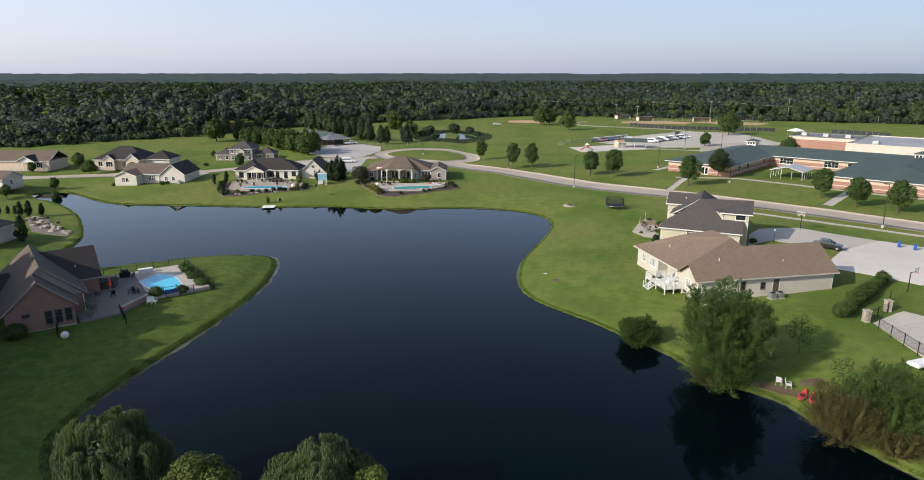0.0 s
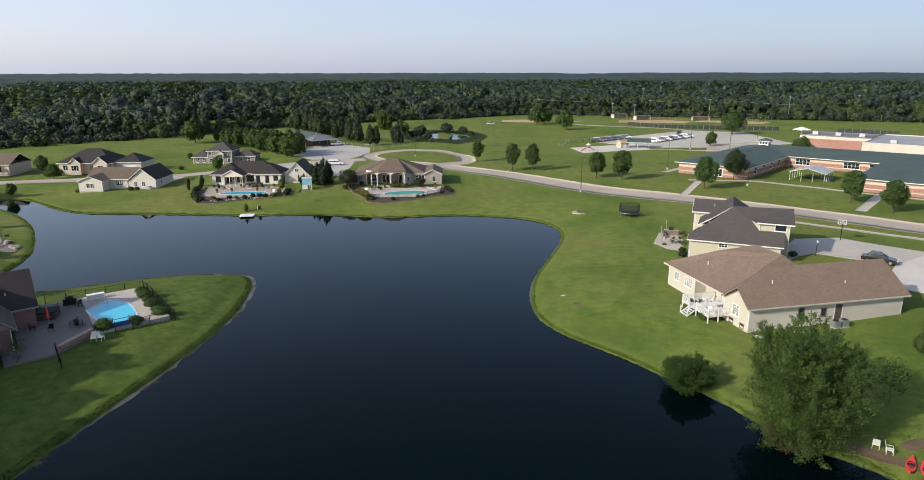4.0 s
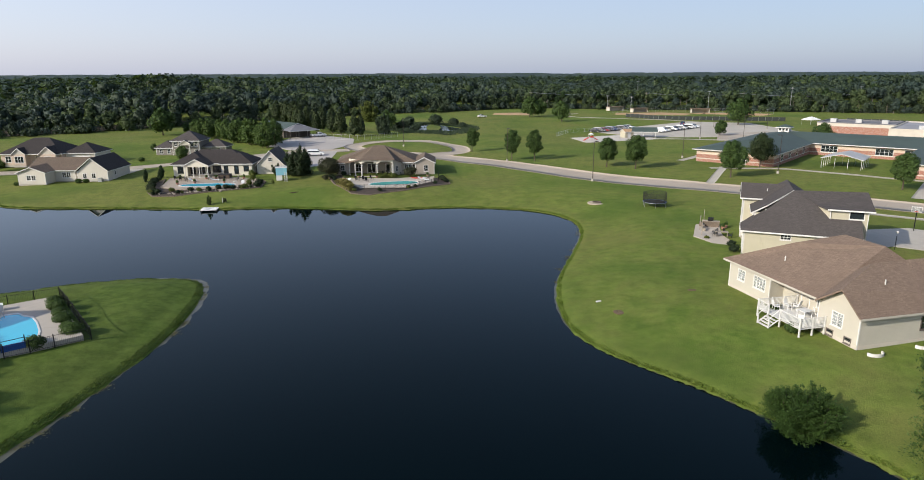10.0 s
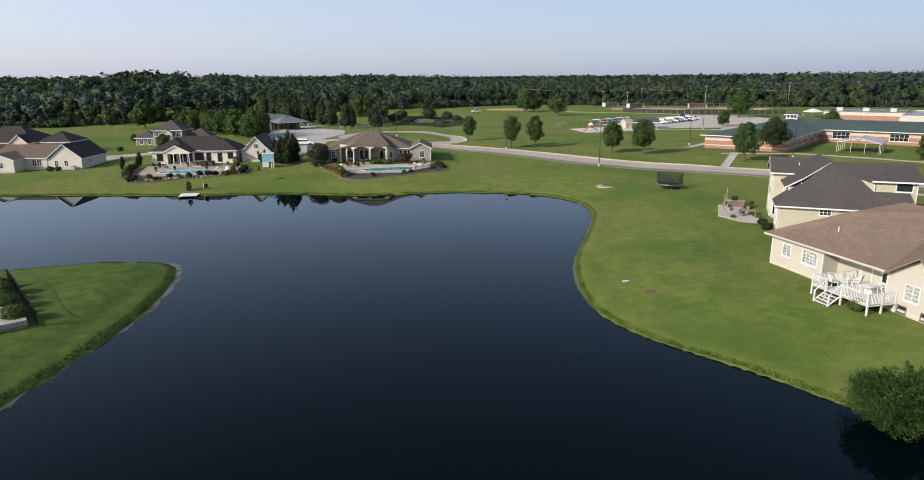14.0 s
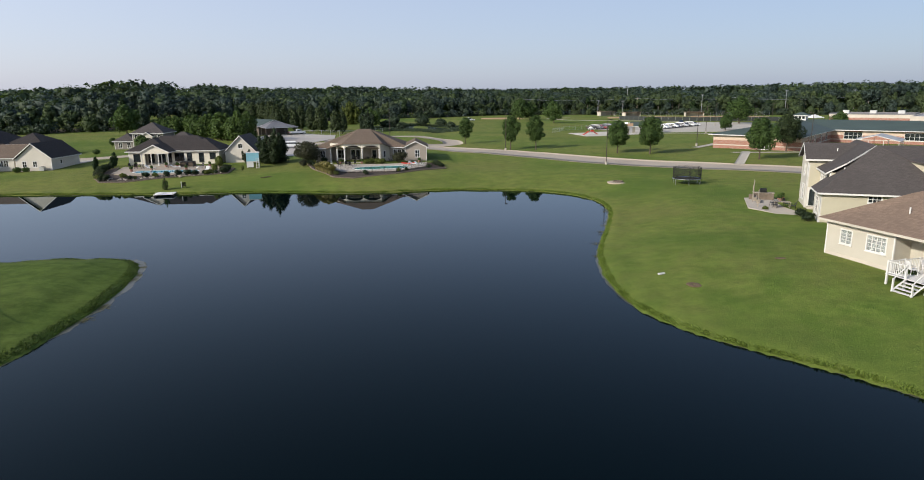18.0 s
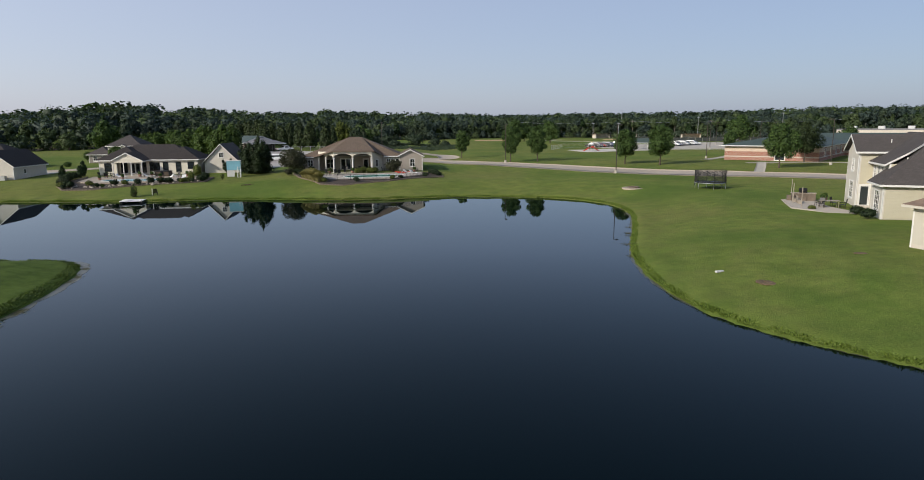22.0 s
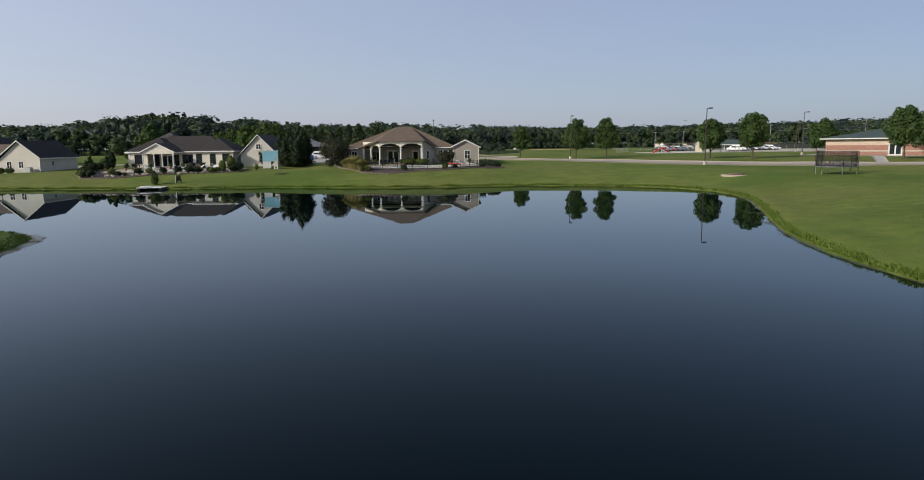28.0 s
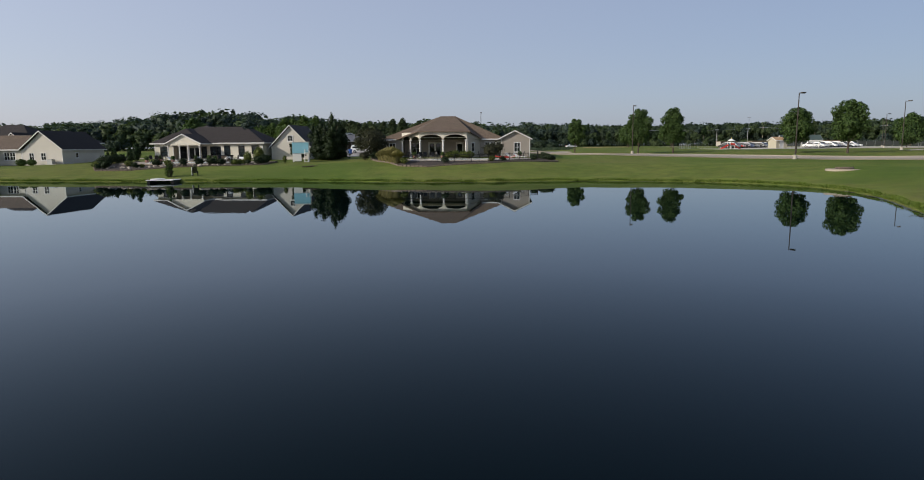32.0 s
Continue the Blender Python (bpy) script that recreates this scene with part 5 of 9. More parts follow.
z = land(B[:, 0], B[:, 1])
hh = np.where((B[:, 0] < -20) & (B[:, 1] < 115), 0.85, 1.0) * (0.07 + 0.17 * rng.random(cnt)) * (0.8 + 0.3 * np.sin(B[:, 0] * 1.9) * np.sin(B[:, 1] * 1.7))
a = rng.random(cnt) * math.pi
ax = np.stack([np.cos(a), np.sin(a), 0 * a], -1) * (0.015 + 0.028 * rng.random((cnt, 1)))
base = np.concatenate([B, np.maximum(z, -0.02)[:, None] - 0.05], 1)
tip = base + np.stack([rng.normal(size=cnt) * 0.1, rng.normal(size=cnt) * 0.1, hh], -1)
V = np.stack([base - ax, base + ax, tip + ax * 0.6, tip - ax * 0.6], 1).reshape(-1, 3)
rough = (B[:, 0] < -20) & (B[:, 1] < 115)
for sel, mm, label in ((~rough, "reed", "longer bright grass fringe along the lake bank"), (rough, "bank", "rough dark grass along the peninsula bank")):
    W = V.reshape(-1, 4, 3)[sel].reshape(-1, 3)
    tagged(new("bank_grass", raw_mesh("bank_grass", W, np.arange(len(W)).reshape(-1, 4), M[mm])), label, "grass", kind="stuff")
# weed floating in loose patches off the banks
V = []
for k in range(170):
    i = int(rng.integers(len(P)))
    if not ((P[i][0] > 10 and 106 < P[i][1] < 140) or (-40 < P[i][0] < -25 and P[i][1] < 112)):
        continue
    c = P[i] + seg[i] * rng.random()
    w = np.array([seg[i][1], -seg[i][0]]) / L[i]
    w = w if lake_distance(*(c + w * 0.5))[0] < 0 else -w
    c = c + w * (0.05 + 0.4 * rng.random() ** 2)
    m = int(30 + 90 * rng.random())
    q = c + rng.normal(size=(m, 2)) * (0.15 + 0.2 * rng.random())
    q = q[lake_distance(q[:, 0], q[:, 1]) < -0.05]
    g = rng.random(len(q)) * math.pi
    e = np.stack([np.cos(g), np.sin(g)], -1) * (0.03 + 0.05 * rng.random((len(q), 1)))
    f = np.stack([-e[:, 1], e[:, 0]], -1) * 0.5
    z = 0.016 + 0.01 * rng.random((len(q), 1, 1))
    V.append(np.concatenate([np.stack([q - e - f, q + e - f, q + e + f, q - e + f], 1), np.repeat(z, 4, 1)], -1))
V = np.concatenate(V).reshape(-1, 3)
tagged(new("water_weed", raw_mesh("water_weed", V, np.arange(len(V)).reshape(-1, 4), M["weed"])), "brown-green weed floating along the lake edge", "weed", kind="stuff")

# muddy shallows along the water's edge
side = np.where(lake_distance(*(P + np.roll(np.stack([seg[:, 1], -seg[:, 0]], -1) / L[:, None], 0, 0) * 0.5).T) > 0, -1, 1)
dens, prev = [], 0
for k in range(len(P)):
    for q in range(max(1, int(L[k] / 0.6))):
        f = q / max(1, int(L[k] / 0.6))
        dens.append((*(P[k] + seg[k] * f), *(np.array([seg[k, 1], -seg[k, 0]]) / L[k] * side[k])))
dens = np.array(dens)
w = np.where((dens[:, 0] < -25) & (dens[:, 1] < 115), 1.15, 0.6) * np.maximum(0.03, 0.30 + 0.22 * np.sin(dens[:, 0] * 0.31 + dens[:, 1] * 0.17) + 0.16 * np.sin(dens[:, 0] * 1.7) * np.sin(dens[:, 1] * 1.3) + rng.normal(size=len(dens)) * 0.06)
inn = dens[:, :2] - dens[:, 2:] * 0.25
out = dens[:, :2] + dens[:, 2:] * w[:, None]
n = len(dens)
V = np.concatenate([np.c_[inn, np.full(n, 0.014)], np.c_[out, np.full(n, 0.010)]])
j = np.arange(n)
tagged(new("mud_margin", raw_mesh("mud_margin", V, np.stack([j, (j + 1) % n, (j + 1) % n + n, j + n], -1), M["mud"])), "thin brown muddy margin along the lake edge", "mud", kind="structure")

# tall trees west of the peninsula house, whose shade falls over its lawn
sd = tree("shade_tree", "tall broad tree shading the peninsula lawn", 14.0, 5.6, 1.8, "leaf", 1300, 1.45, 51, "round", 0.35, 26, group="shade trees")
put(sd, [(-77, 63, 1.0), (-71, 55, 1.05), (-63.5, 48.5, 1.0), (-56, 42, 0.95), (-84, 72, 0.95), (-78, 52, 1.1), (-68, 42, 1.1), (-67, 47, 1.0), (-74, 60, 1.0), (-59.5, 45, 0.95), (-80.5, 67.5, 1.0), (-59, 37, 1.05), (-51, 36, 0.9), (-65, 53, 0.95), (-71, 48, 1.1), (-66.5, 66, 1.0), (-62.5, 60, 0.95), (-68.5, 73, 1.0), (-60, 56, 0.9), (-72.5, 66, 1.1), (-80, 78, 1.0), (-84, 84, 1.05), (-78, 71, 1.1), (-65, 60, 1.1), (-75, 72, 1.1), (-57.5, 51.5, 0.9)])

# ---- houses ----


def house(name, label, x, y, z, rz=0.0):
    return thing(name, label, "house", pose(x, y, z, 0, 0, rz))


def column(parent, x, y, z0, z1, r=0.14):
    bm = bar((x, y, z0 + 0.12), (x, y, z1 - 0.15), r, r * 0.88, 14)
    box(bm, x - r * 1.5, x + r * 1.5, y - r * 1.5, y + r * 1.5, z0, z0 + 0.12)
    box(bm, x - r * 1.4, x + r * 1.4, y - r * 1.4, y + r * 1.4, z1 - 0.15, z1)
    return part("column", bm, M["white_paint"], parent)


def arch_panel(parent, p, q, spring, top, rise, material, arches=1, th=0.28):
    """A beam with arches cut into its underside."""
    m, L = wall_pose(p, q, 0)
    bm = bmesh.new()
    n = 12 * arches
    rows = []
    for i in range(n + 1):
        u = L * i / n
        f = (i / 12) % 1.0 if i % 12 else 0.0
        lo = spring + rise * math.sqrt(max(0.0, 1 - (2 * f - 1) ** 2)) if i % 12 else spring
        rows.append([bm.verts.new((u, y, z)) for y, z in ((0, lo), (th, lo), (th, top), (0, top))])
    for a, b in zip(rows, rows[1:]):
        for k in range(4):
            bm.faces.new((a[k], b[k], b[(k + 1) % 4], a[(k + 1) % 4]))
    bm.faces.new(rows[0])
    bm.faces.new(rows[-1][::-1])
    bmesh.ops.recalc_face_normals(bm, faces=bm.faces[:])
    w = part("arch", bm, M[material], parent)
    w.matrix_basis = m
    return w


def rel(pts, ox, oy):
    return [(x - ox, y - oy) for x, y in pts]


W2 = {"cols": 2, "rows": 2}
W1 = {"cols": 1, "rows": 2}
WD = {"cols": 1, "rows": 2, "trim": "dark_siding"}

# hipped house with the arched porch
ch = house("house", "taupe-roofed greige house with white arched porch by the lake", -17, 184, 2.15)
pts = rel([(-27.4, 182.6), (-24.4, 182.6), (-24.4, 185.0), (-14.1, 185.0), (-14.1, 180.0), (-12.3, 183.0), (-9.0, 183.0), (-9.0, 182.0), (-4.6, 182.0), (-4.6, 194), (-27.4, 196)], -17, 184)
body(ch, pts, 0, 2.78, "greige", {
    0: [("win", 1.0, 1.9, 1.0, 2.2, W2)],
    2: [("door", 3.9, 5.9, 0.0, 2.3, {"glazed": True}), ("win", 1.2, 2.6, 0.5, 2.2, W2), ("door", 8.3, 9.3, 0.0, 2.2, {"glazed": True})],
    4: [("win", 1.2, 2.0, 0.9, 2.2, W1)],
    5: [("win", 0.8, 1.5, 1.0, 2.3, W2), ("win", 1.7, 2.4, 1.0, 2.3, W2), ("win", 2.55, 3.15, 1.0, 2.3, W1)],
    7: [("win", 2.0, 2.9, 0.8, 2.2, W2)]}, mats={3: "cream", 4: "cream"})
roof(ch, [(x + 17, y - 184, z) for x, y, z in [(-21.6, 179.1, 3.95), (-13.6, 179.1, 3.95), (-25.2, 182.1, 2.85), (-27.9, 182.1, 2.85), (-27.9, 196.5, 2.85), (-8.4, 196.5, 2.85), (-8.4, 182.5, 2.85), (-12.0, 182.5, 2.85), (-18.7, 186.2, 6.45), (-16.4, 186.2, 6.45)]],
     [(0, 1, 9, 8), (2, 0, 8), (3, 2, 8), (4, 3, 8), (5, 4, 8, 9), (6, 5, 9), (1, 7, 9), (7, 6, 9)], M["roof_taupe"], label="taupe shingle hip roof")
gable(ch, -9.2 + 17, -4.6 + 17, -2.0, 8, 2.8, 4.1, 'y', M["roof_taupe"], 0.35)
wall(ch, (7.8, -2.0), (12.4, -2.0), 2.78, 2.8, "greige", peak=(2.3, 3.95))
for p, q, k in (((-21.3, 179.5), (-14.1, 179.5), 2), ((-24.4, 182.4), (-21.3, 179.5), 2)):
    arch_panel(ch, rel([p], -17, 184)[0], rel([q], -17, 184)[0], 2.7 if k == 2 else 2.6, 3.8, 0.75 if p[0] > -22 else 0.5, "ivory", k)
for x, y in ((-21.2, 179.65), (-17.7, 179.65), (-14.25, 179.7), (-22.85, 181.05), (-24.3, 182.35)):
    column(ch, x + 17, y - 184, 0, 2.7)
bm = bmesh.new()
prism(bm, rel([(-24.4, 182.4), (-21.3, 179.3), (-14.0, 179.3), (-14.1, 185), (-24.4, 185)], -17, 184), -0.5, 0.0)
part("porch_floor", bm, M["concrete"], ch)
bm = bmesh.new()
prism(bm, rel([(-23.6, 182.7), (-21.2, 180.2), (-14.2, 180.2), (-14.2, 184.9), (-23.6, 184.9)], -17, 184), 3.0, 3.05)
part("porch_ceiling", bm, M["ivory"], ch)

bm = bmesh.new()
tri = [bm.verts.new((x + 17, y - 184, z)) for o in (0.0, 0.12) for x, y, z in ((-14.15 + o, 179.55, 2.78), (-14.15 + o, 179.55, 3.9), (-12.2 + o, 182.75, 2.78))]
for f in ((0, 1, 2), (5, 4, 3), (0, 3, 4, 1), (1, 4, 5, 2), (2, 5, 3, 0)):
    bm.faces.new([tri[k] for k in f])
part("gable_wall", bm, M["cream"], ch)

# ivory house with the long pool
wh = house("house", "ivory house with charcoal hip roof and portico by the lake", -57.3, 188.0, 1.85)
pts = rel([(-65.3, 182.6), (-62.1, 182.6), (-62.5, 184.6), (-57.2, 184.6), (-54.4, 184.6), (-54.4, 183.2), (-47.4, 183.2), (-47.4, 190.0), (-48.8, 190.0), (-48.8, 193.8), (-65.3, 193.8)], -57, 186)
DK = {"cols": 1, "rows": 2, "trim": "black_metal"}
body(wh, pts, 0, 2.8, "ivory", {
    0: [("win", 1.0, 2.2, 0.8, 2.2, DK)],
    2: [("win", 0.4, 1.5, 0.4, 2.2, DK), ("door", 2.0, 3.9, 0, 2.2, {"glazed": True}), ("win", 4.2, 5.0, 0.4, 2.2, DK)],
    3: [("win", 0.4, 1.3, 0.7, 2.2, DK), ("win", 1.4, 2.3, 0.7, 2.2, DK)],
    5: [("win", 0.6, 1.5, 0.5, 2.3, DK), ("win", 3.0, 3.9, 0.5, 2.3, DK), ("win", 5.2, 6.3, 1.1, 2.3, DK)]})
hip(wh, -8.4, 8.2, -1.4, 7.8, 2.85, 5.6, M["roof_black"], label="charcoal shingle hip roof")
hip(wh, -8.4, -0.6, -3.4, 6.0, 2.87, 5.3, M["roof_black"], axis='y', inset=4.0)
hip(wh, 2.5, 9.6, -2.8, 5.6, 2.88, 5.15, M["roof_black"], axis='y', inset=3.6)
gable(wh, -5.2, 0.4, -5.4, 0, 2.80, 4.32, 'y', M["roof_black"], 0.25)
wall(wh, (-5.2, -5.4), (0.4, -5.4), 2.45, 2.78, "ivory", peak=(2.8, 4.17))
for x in (-5.0, -3.1, -1.7, 0.2):
    column(wh, x, -5.25, 0, 2.45, 0.1)
part("porch_floor", boxes((-5.2, 0.4, -5.5, -1.4, -0.4, 0.02)), M["concrete"], wh)

# shed with the steep roof
sb = thing("shed", "pale shed with steep charcoal gable roof beside cedar", "shed", pose(-43.7, 191.6, 1.8))
body(sb, [(-3.2, -4.6), (3.2, -4.6), (3.2, 4.6), (-3.2, 4.6)], 0, 2.35, "pale", {}, {0: (3.2, 5.5), 2: (3.2, 5.5)})
gable(sb, -3.2, 3.2, -4.6, 4.6, 2.15, 5.75, 'y', M["roof_dark"], 0.35)
pane_window(sb, pose(0, -4.65, 3.1), -0.42, 0.42, 0, 0.9, 2, 2)

# ranch house with the gabled garage
lh = house("house", "pale ranch house with brown roof and gabled garage", -88.5, 186, 1.25)
pts = rel([(-94.8, 173.0), (-88.8, 173.0), (-88.8, 176.8), (-83.0, 176.8), (-83.0, 187.5), (-94.8, 187.5)], -85.5, 180)
body(lh, pts, 0, 2.6, "pale", {0: [("win", 1.9, 2.8, 0.9, 2.0, W2), ("win", 2.95, 3.85, 0.9, 2.0, W2)],
     2: [("win", 1.6, 2.5, 0.9, 2.1, W2), ("win", 2.6, 3.5, 0.9, 2.1, W2), ("door", 4.6, 5.5, 0, 2.1, {"material": "wood"})]}, {0: (3.0, 3.75)})
gable(lh, -9.3, 2.5, -3.2, 7.5, 2.65, 5.0, 'x', M["roof_taupe"], 0.4, label="weathered brown shingle gable roof")
gable(lh, -9.3, -3.3, -7.0, 1.2, 2.66, 3.95, 'y', M["roof_taupe"], 0.35)
body(lh, rel([(-83.0, 175.4), (-76.2, 175.4), (-76.2, 186.2), (-83.0, 186.2)], -85.5, 180), 0, 2.6, "pale",
     {0: [("win", 1.2, 2.0, 0.9, 2.0, W2), ("win", 3.2, 4.0, 0.9, 2.0, W2)], 1: [("win", 3.2, 3.9, 1.2, 2.0, W1)], 2: [("garage", 1.0, 5.8, 0.0, 2.2)]}, {0: (3.4, 5.35), 2: (3.4, 5.35)})
gable(lh, 2.5, 9.3, -4.6, 6.2, 2.6, 5.6, 'y', M["roof_black"], 0.35, label="black shingle gable roof")

# dark-roofed house across the lane
fh = house("house", "tan brick house with large charcoal hip roof", -108, 208, 2.3)
body(fh, [(-9.5, -3.5), (-6.0, -3.5), (-6.0, -4.4), (-2.8, -4.4), (-2.8, -2.5), (1.2, -2.5), (1.2, -4.8), (5.2, -4.8), (5.2, -3.0), (6.0, -3.0), (6.0, 8), (-9.5, 8)], 0, 2.9, "brick_tan", {
    0: [("win", 1.1, 2.5, 0.7, 2.2, W2)], 2: [("win", 0.5, 2.7, 0.7, 2.3, {"cols": 3, "rows": 2})], 4: [("door", 1.6, 2.7, 0, 2.2, {"material": "wood"})], 6: [("win", 1.2, 2.8, 0.7, 2.3, W2)]}, trim=False)
hip(fh, -9.5, 6.0, -3.5, 8, 2.95, 6.6, M["roof_black"])
for x0, x1, y0 in ((-6.0, -2.8, -4.4), (1.2, 5.2, -4.8)):
    gable(fh, x0, x1, y0, 1.5, 2.9, 2.9 + (x1 - x0) * 0.5, 'y', M["roof_black"], 0.3)
    wall(fh, (x0, y0), (x1, y0), 2.88, 2.9, "cream", peak=((x1 - x0) / 2, 2.9 + (x1 - x0) * 0.46))
body(fh, [(6.0, -1.5), (13.5, -1.5), (13.5, 7), (6.0, 7)], 0, 2.8, "pale", {0: [("garage", 1.6, 6.2, 0, 2.2)]})
hip(fh, 6.0, 13.5, -1.5, 7, 2.85, 5.2, M["roof_black"])

# two-storey house behind
th2 = house("house", "two-storey beige house with grey hip roof and portico", -77.2, 228.0, 1.9)
body(th2, [(-3.9, -4), (3.9, -4), (3.9, 4.4), (-3.9, 4.4)], 0, 4.5, "taupe", {0: [("win", 0.6, 1.4, 0.7, 2.0, W2), ("win", 2.0, 2.8, 2.9, 4.1, W2), ("win", 0.6, 1.4, 2.9, 4.1, W2), ("win", 5.3, 6.0, 2.9, 4.1, W2), ("win", 6.5, 7.3, 2.9, 4.1, W2), ("win", 6.4, 7.3, 0.7, 2.0, W2), ("door", 3.6, 4.6, 0, 2.2, {"material": "wood"})]})
hip(th2, -3.9, 3.9, -4, 4.4, 4.52, 7.15, M["roof_dark"])
gable(th2, -1.2, 1.6, -5.2, -3.0, 3.75, 4.85, 'y', M["roof_dark"], 0.25)
wall(th2, (-1.2, -5.2), (1.6, -5.2), 3.3, 3.74, "cream", peak=(1.4, 4.7))
for x in (-1.05, 1.45):
    column(th2, x, -5.05, 0, 3.3, 0.14)
body(th2, [(-8.9, -3.4), (-3.95, -3.4), (-3.95, 4), (-8.9, 4)], 0, 2.4, "taupe", {0: [("win", 1.0, 1.9, 0.7, 2.0, W2), ("win", 3.2, 4.1, 0.7, 2.0, W2)]})
hip(th2, -8.9, -3.95, -3.4, 4, 2.45, 4.3, M["roof_dark"])
body(th2, [(3.95, -1.5), (10.6, -1.5), (10.6, 4.4), (3.95, 4.4)], 0, 2.5, "taupe", {0: [("win", 1.5, 2.4, 0.7, 2.0, W2), ("win", 4.2, 5.1, 0.7, 2.0, W2)]})
hip(th2, 3.95, 10.6, -1.5, 4.4, 2.52, 4.5, M["roof_dark"])

# houses at the far left end of the lake
f2 = house("house", "brown-roofed house with white portico across the lane", -140, 206, 2.3)
body(f2, [(-14, -4), (9.5, -4), (9.5, 6), (-14, 6)], 0, 2.8, "brick_tan", {0: [("win", 2, 3.4, 0.7, 2.2, W2), ("door", 17, 18, 0, 2.1), ("win", 19.5, 21.3, 0.6, 2.2, {"cols": 3})]}, trim=False)
gable(f2, -14, 9.5, -4, 6, 2.85, 5.6, 'x', M["roof_taupe"], 0.45)
gable(f2, 1.0, 6.2, -6.2, 1.0, 2.86, 4.6, 'y', M["roof_black"], 0.3)
wall(f2, (1.0, -6.0), (6.2, -6.0), 2.5, 2.84, "white_paint", peak=(2.6, 4.4))
for x in (1.2, 2.6, 4.6, 6.0):
    column(f2, x, -5.9, 0, 2.5, 0.12)
f3 = house("house", "small pale house with low brown gable roof", -127, 171.5, 2.0)
body(f3, [(-7, -4), (5.6, -4), (5.6, 4), (-7, 4)], 0, 2.7, "pale", {0: [("win", 2, 3, 0.9, 2.1, W2), ("garage", 5.5, 10.0, 0, 2.2)], 1: [("win", 3, 4, 0.9, 2.1, W2)]}, {1: (4.0, 4.35), 3: (4.0, 4.35)})
gable(f3, -7, 5.6, -4, 4, 2.65, 4.5, 'x', M["roof_taupe"], 0.4)
f4 = house("house", "pale house with dark roof beside a rock garden", -91, 113.5, 1.7)
body(f4, [(-7, -4), (6.0, -4), (6.0, 5), (-7, 5)], 0, 2.7, "pale", {0: [("win", 9.4, 10.6, 0.9, 2.1, W2)], 1: [("win", 3.2, 4.6, 0.9, 2.1, W2)]})
hip(f4, -7, 6.0, -4, 5, 2.7, 5.4, M["roof_dark"])

# brick house on the peninsula
bk = house("house", "brown brick house with steep dark gabled roofs on the peninsula", -48.1, 74.9, 1.6, 37.7)
body(bk, [(-7.2, 0), (0, 0), (0, 3.9), (-7.2, 3.9)], 0, 2.6, "brick_dark", {
    0: [("win", 4.0, 4.75, 0.55, 2.2, WD), ("win", 5.05, 5.8, 0.55, 2.2, WD), ("win", 6.1, 6.85, 0.55, 2.2, WD), ("win", 1.7, 2.5, 1.85, 2.3, WD)],
    1: [("win", 1.2, 2.6, 0.7, 2.2, WD)]}, {0: (3.6, 6.0)}, trim=False)
body(bk, [(-7.2, 4.1), (1.6, 4.1), (1.6, 17), (-7.2, 17)], 0, 2.55, "brick_dark", {1: [("door", 1.6, 3.4, 0, 2.2, {"glazed": True}), ("win", 4.4, 6.0, 0.6, 2.2, WD)]}, trim=False)
wall(bk, (-7.2, 4.1), (1.6, 4.1), 2.54, 2.56, "greige", peak=(4.4, 6.6), name="gable_base")
body(bk, [(1.8, 10.9), (4.4, 10.9), (4.4, 18.5), (1.8, 18.5)], 0, 2.55, "brick_dark", {1: [("win", 2.2, 3.8, 0.6, 2.2, WD)]}, {1: (3.8, 5.9)}, trim=False)
gable(bk, -7.2, 0, 0, 8.5, 2.6, 6.2, 'y', M["roof_bark"], 0.4, fascia="greige")
gable(bk, -7.3, 1.7, 4.1, 17, 2.55, 6.95, 'y', M["roof_bark"], 0.4, fascia="greige", label="steep dark shingle roof")
# both wings take blacker shingles: shade on their slopes put into the colour
gable(bk, -3.0, 4.4, 10.9, 18.5, 2.56, 6.2, 'x', M["roof_black"], 0.4, fascia="greige")
body(bk, [(-14, 8), (-7.4, 8), (-7.4, 15), (-14, 15)], 0, 2.55, "brick_dark", {}, {3: (3.5, 4.4)}, trim=False)
gable(bk, -14, -6.0, 8, 15, 2.55, 4.8, 'x', M["roof_black"], 0.4, fascia="greige")
part("downpipe", bar((1.52, 4.02, 0.0), (1.52, 4.02, 2.5), 0.05), M["white_paint"], bk)
for x, y in ((-2.8, 9.5), (1.9, 12.2)):
    part("roof_vent", bar((x, y, 4.0), (x, y, 7.15 if x < 0 else 4.3), 0.06), M["white_paint"], bk)

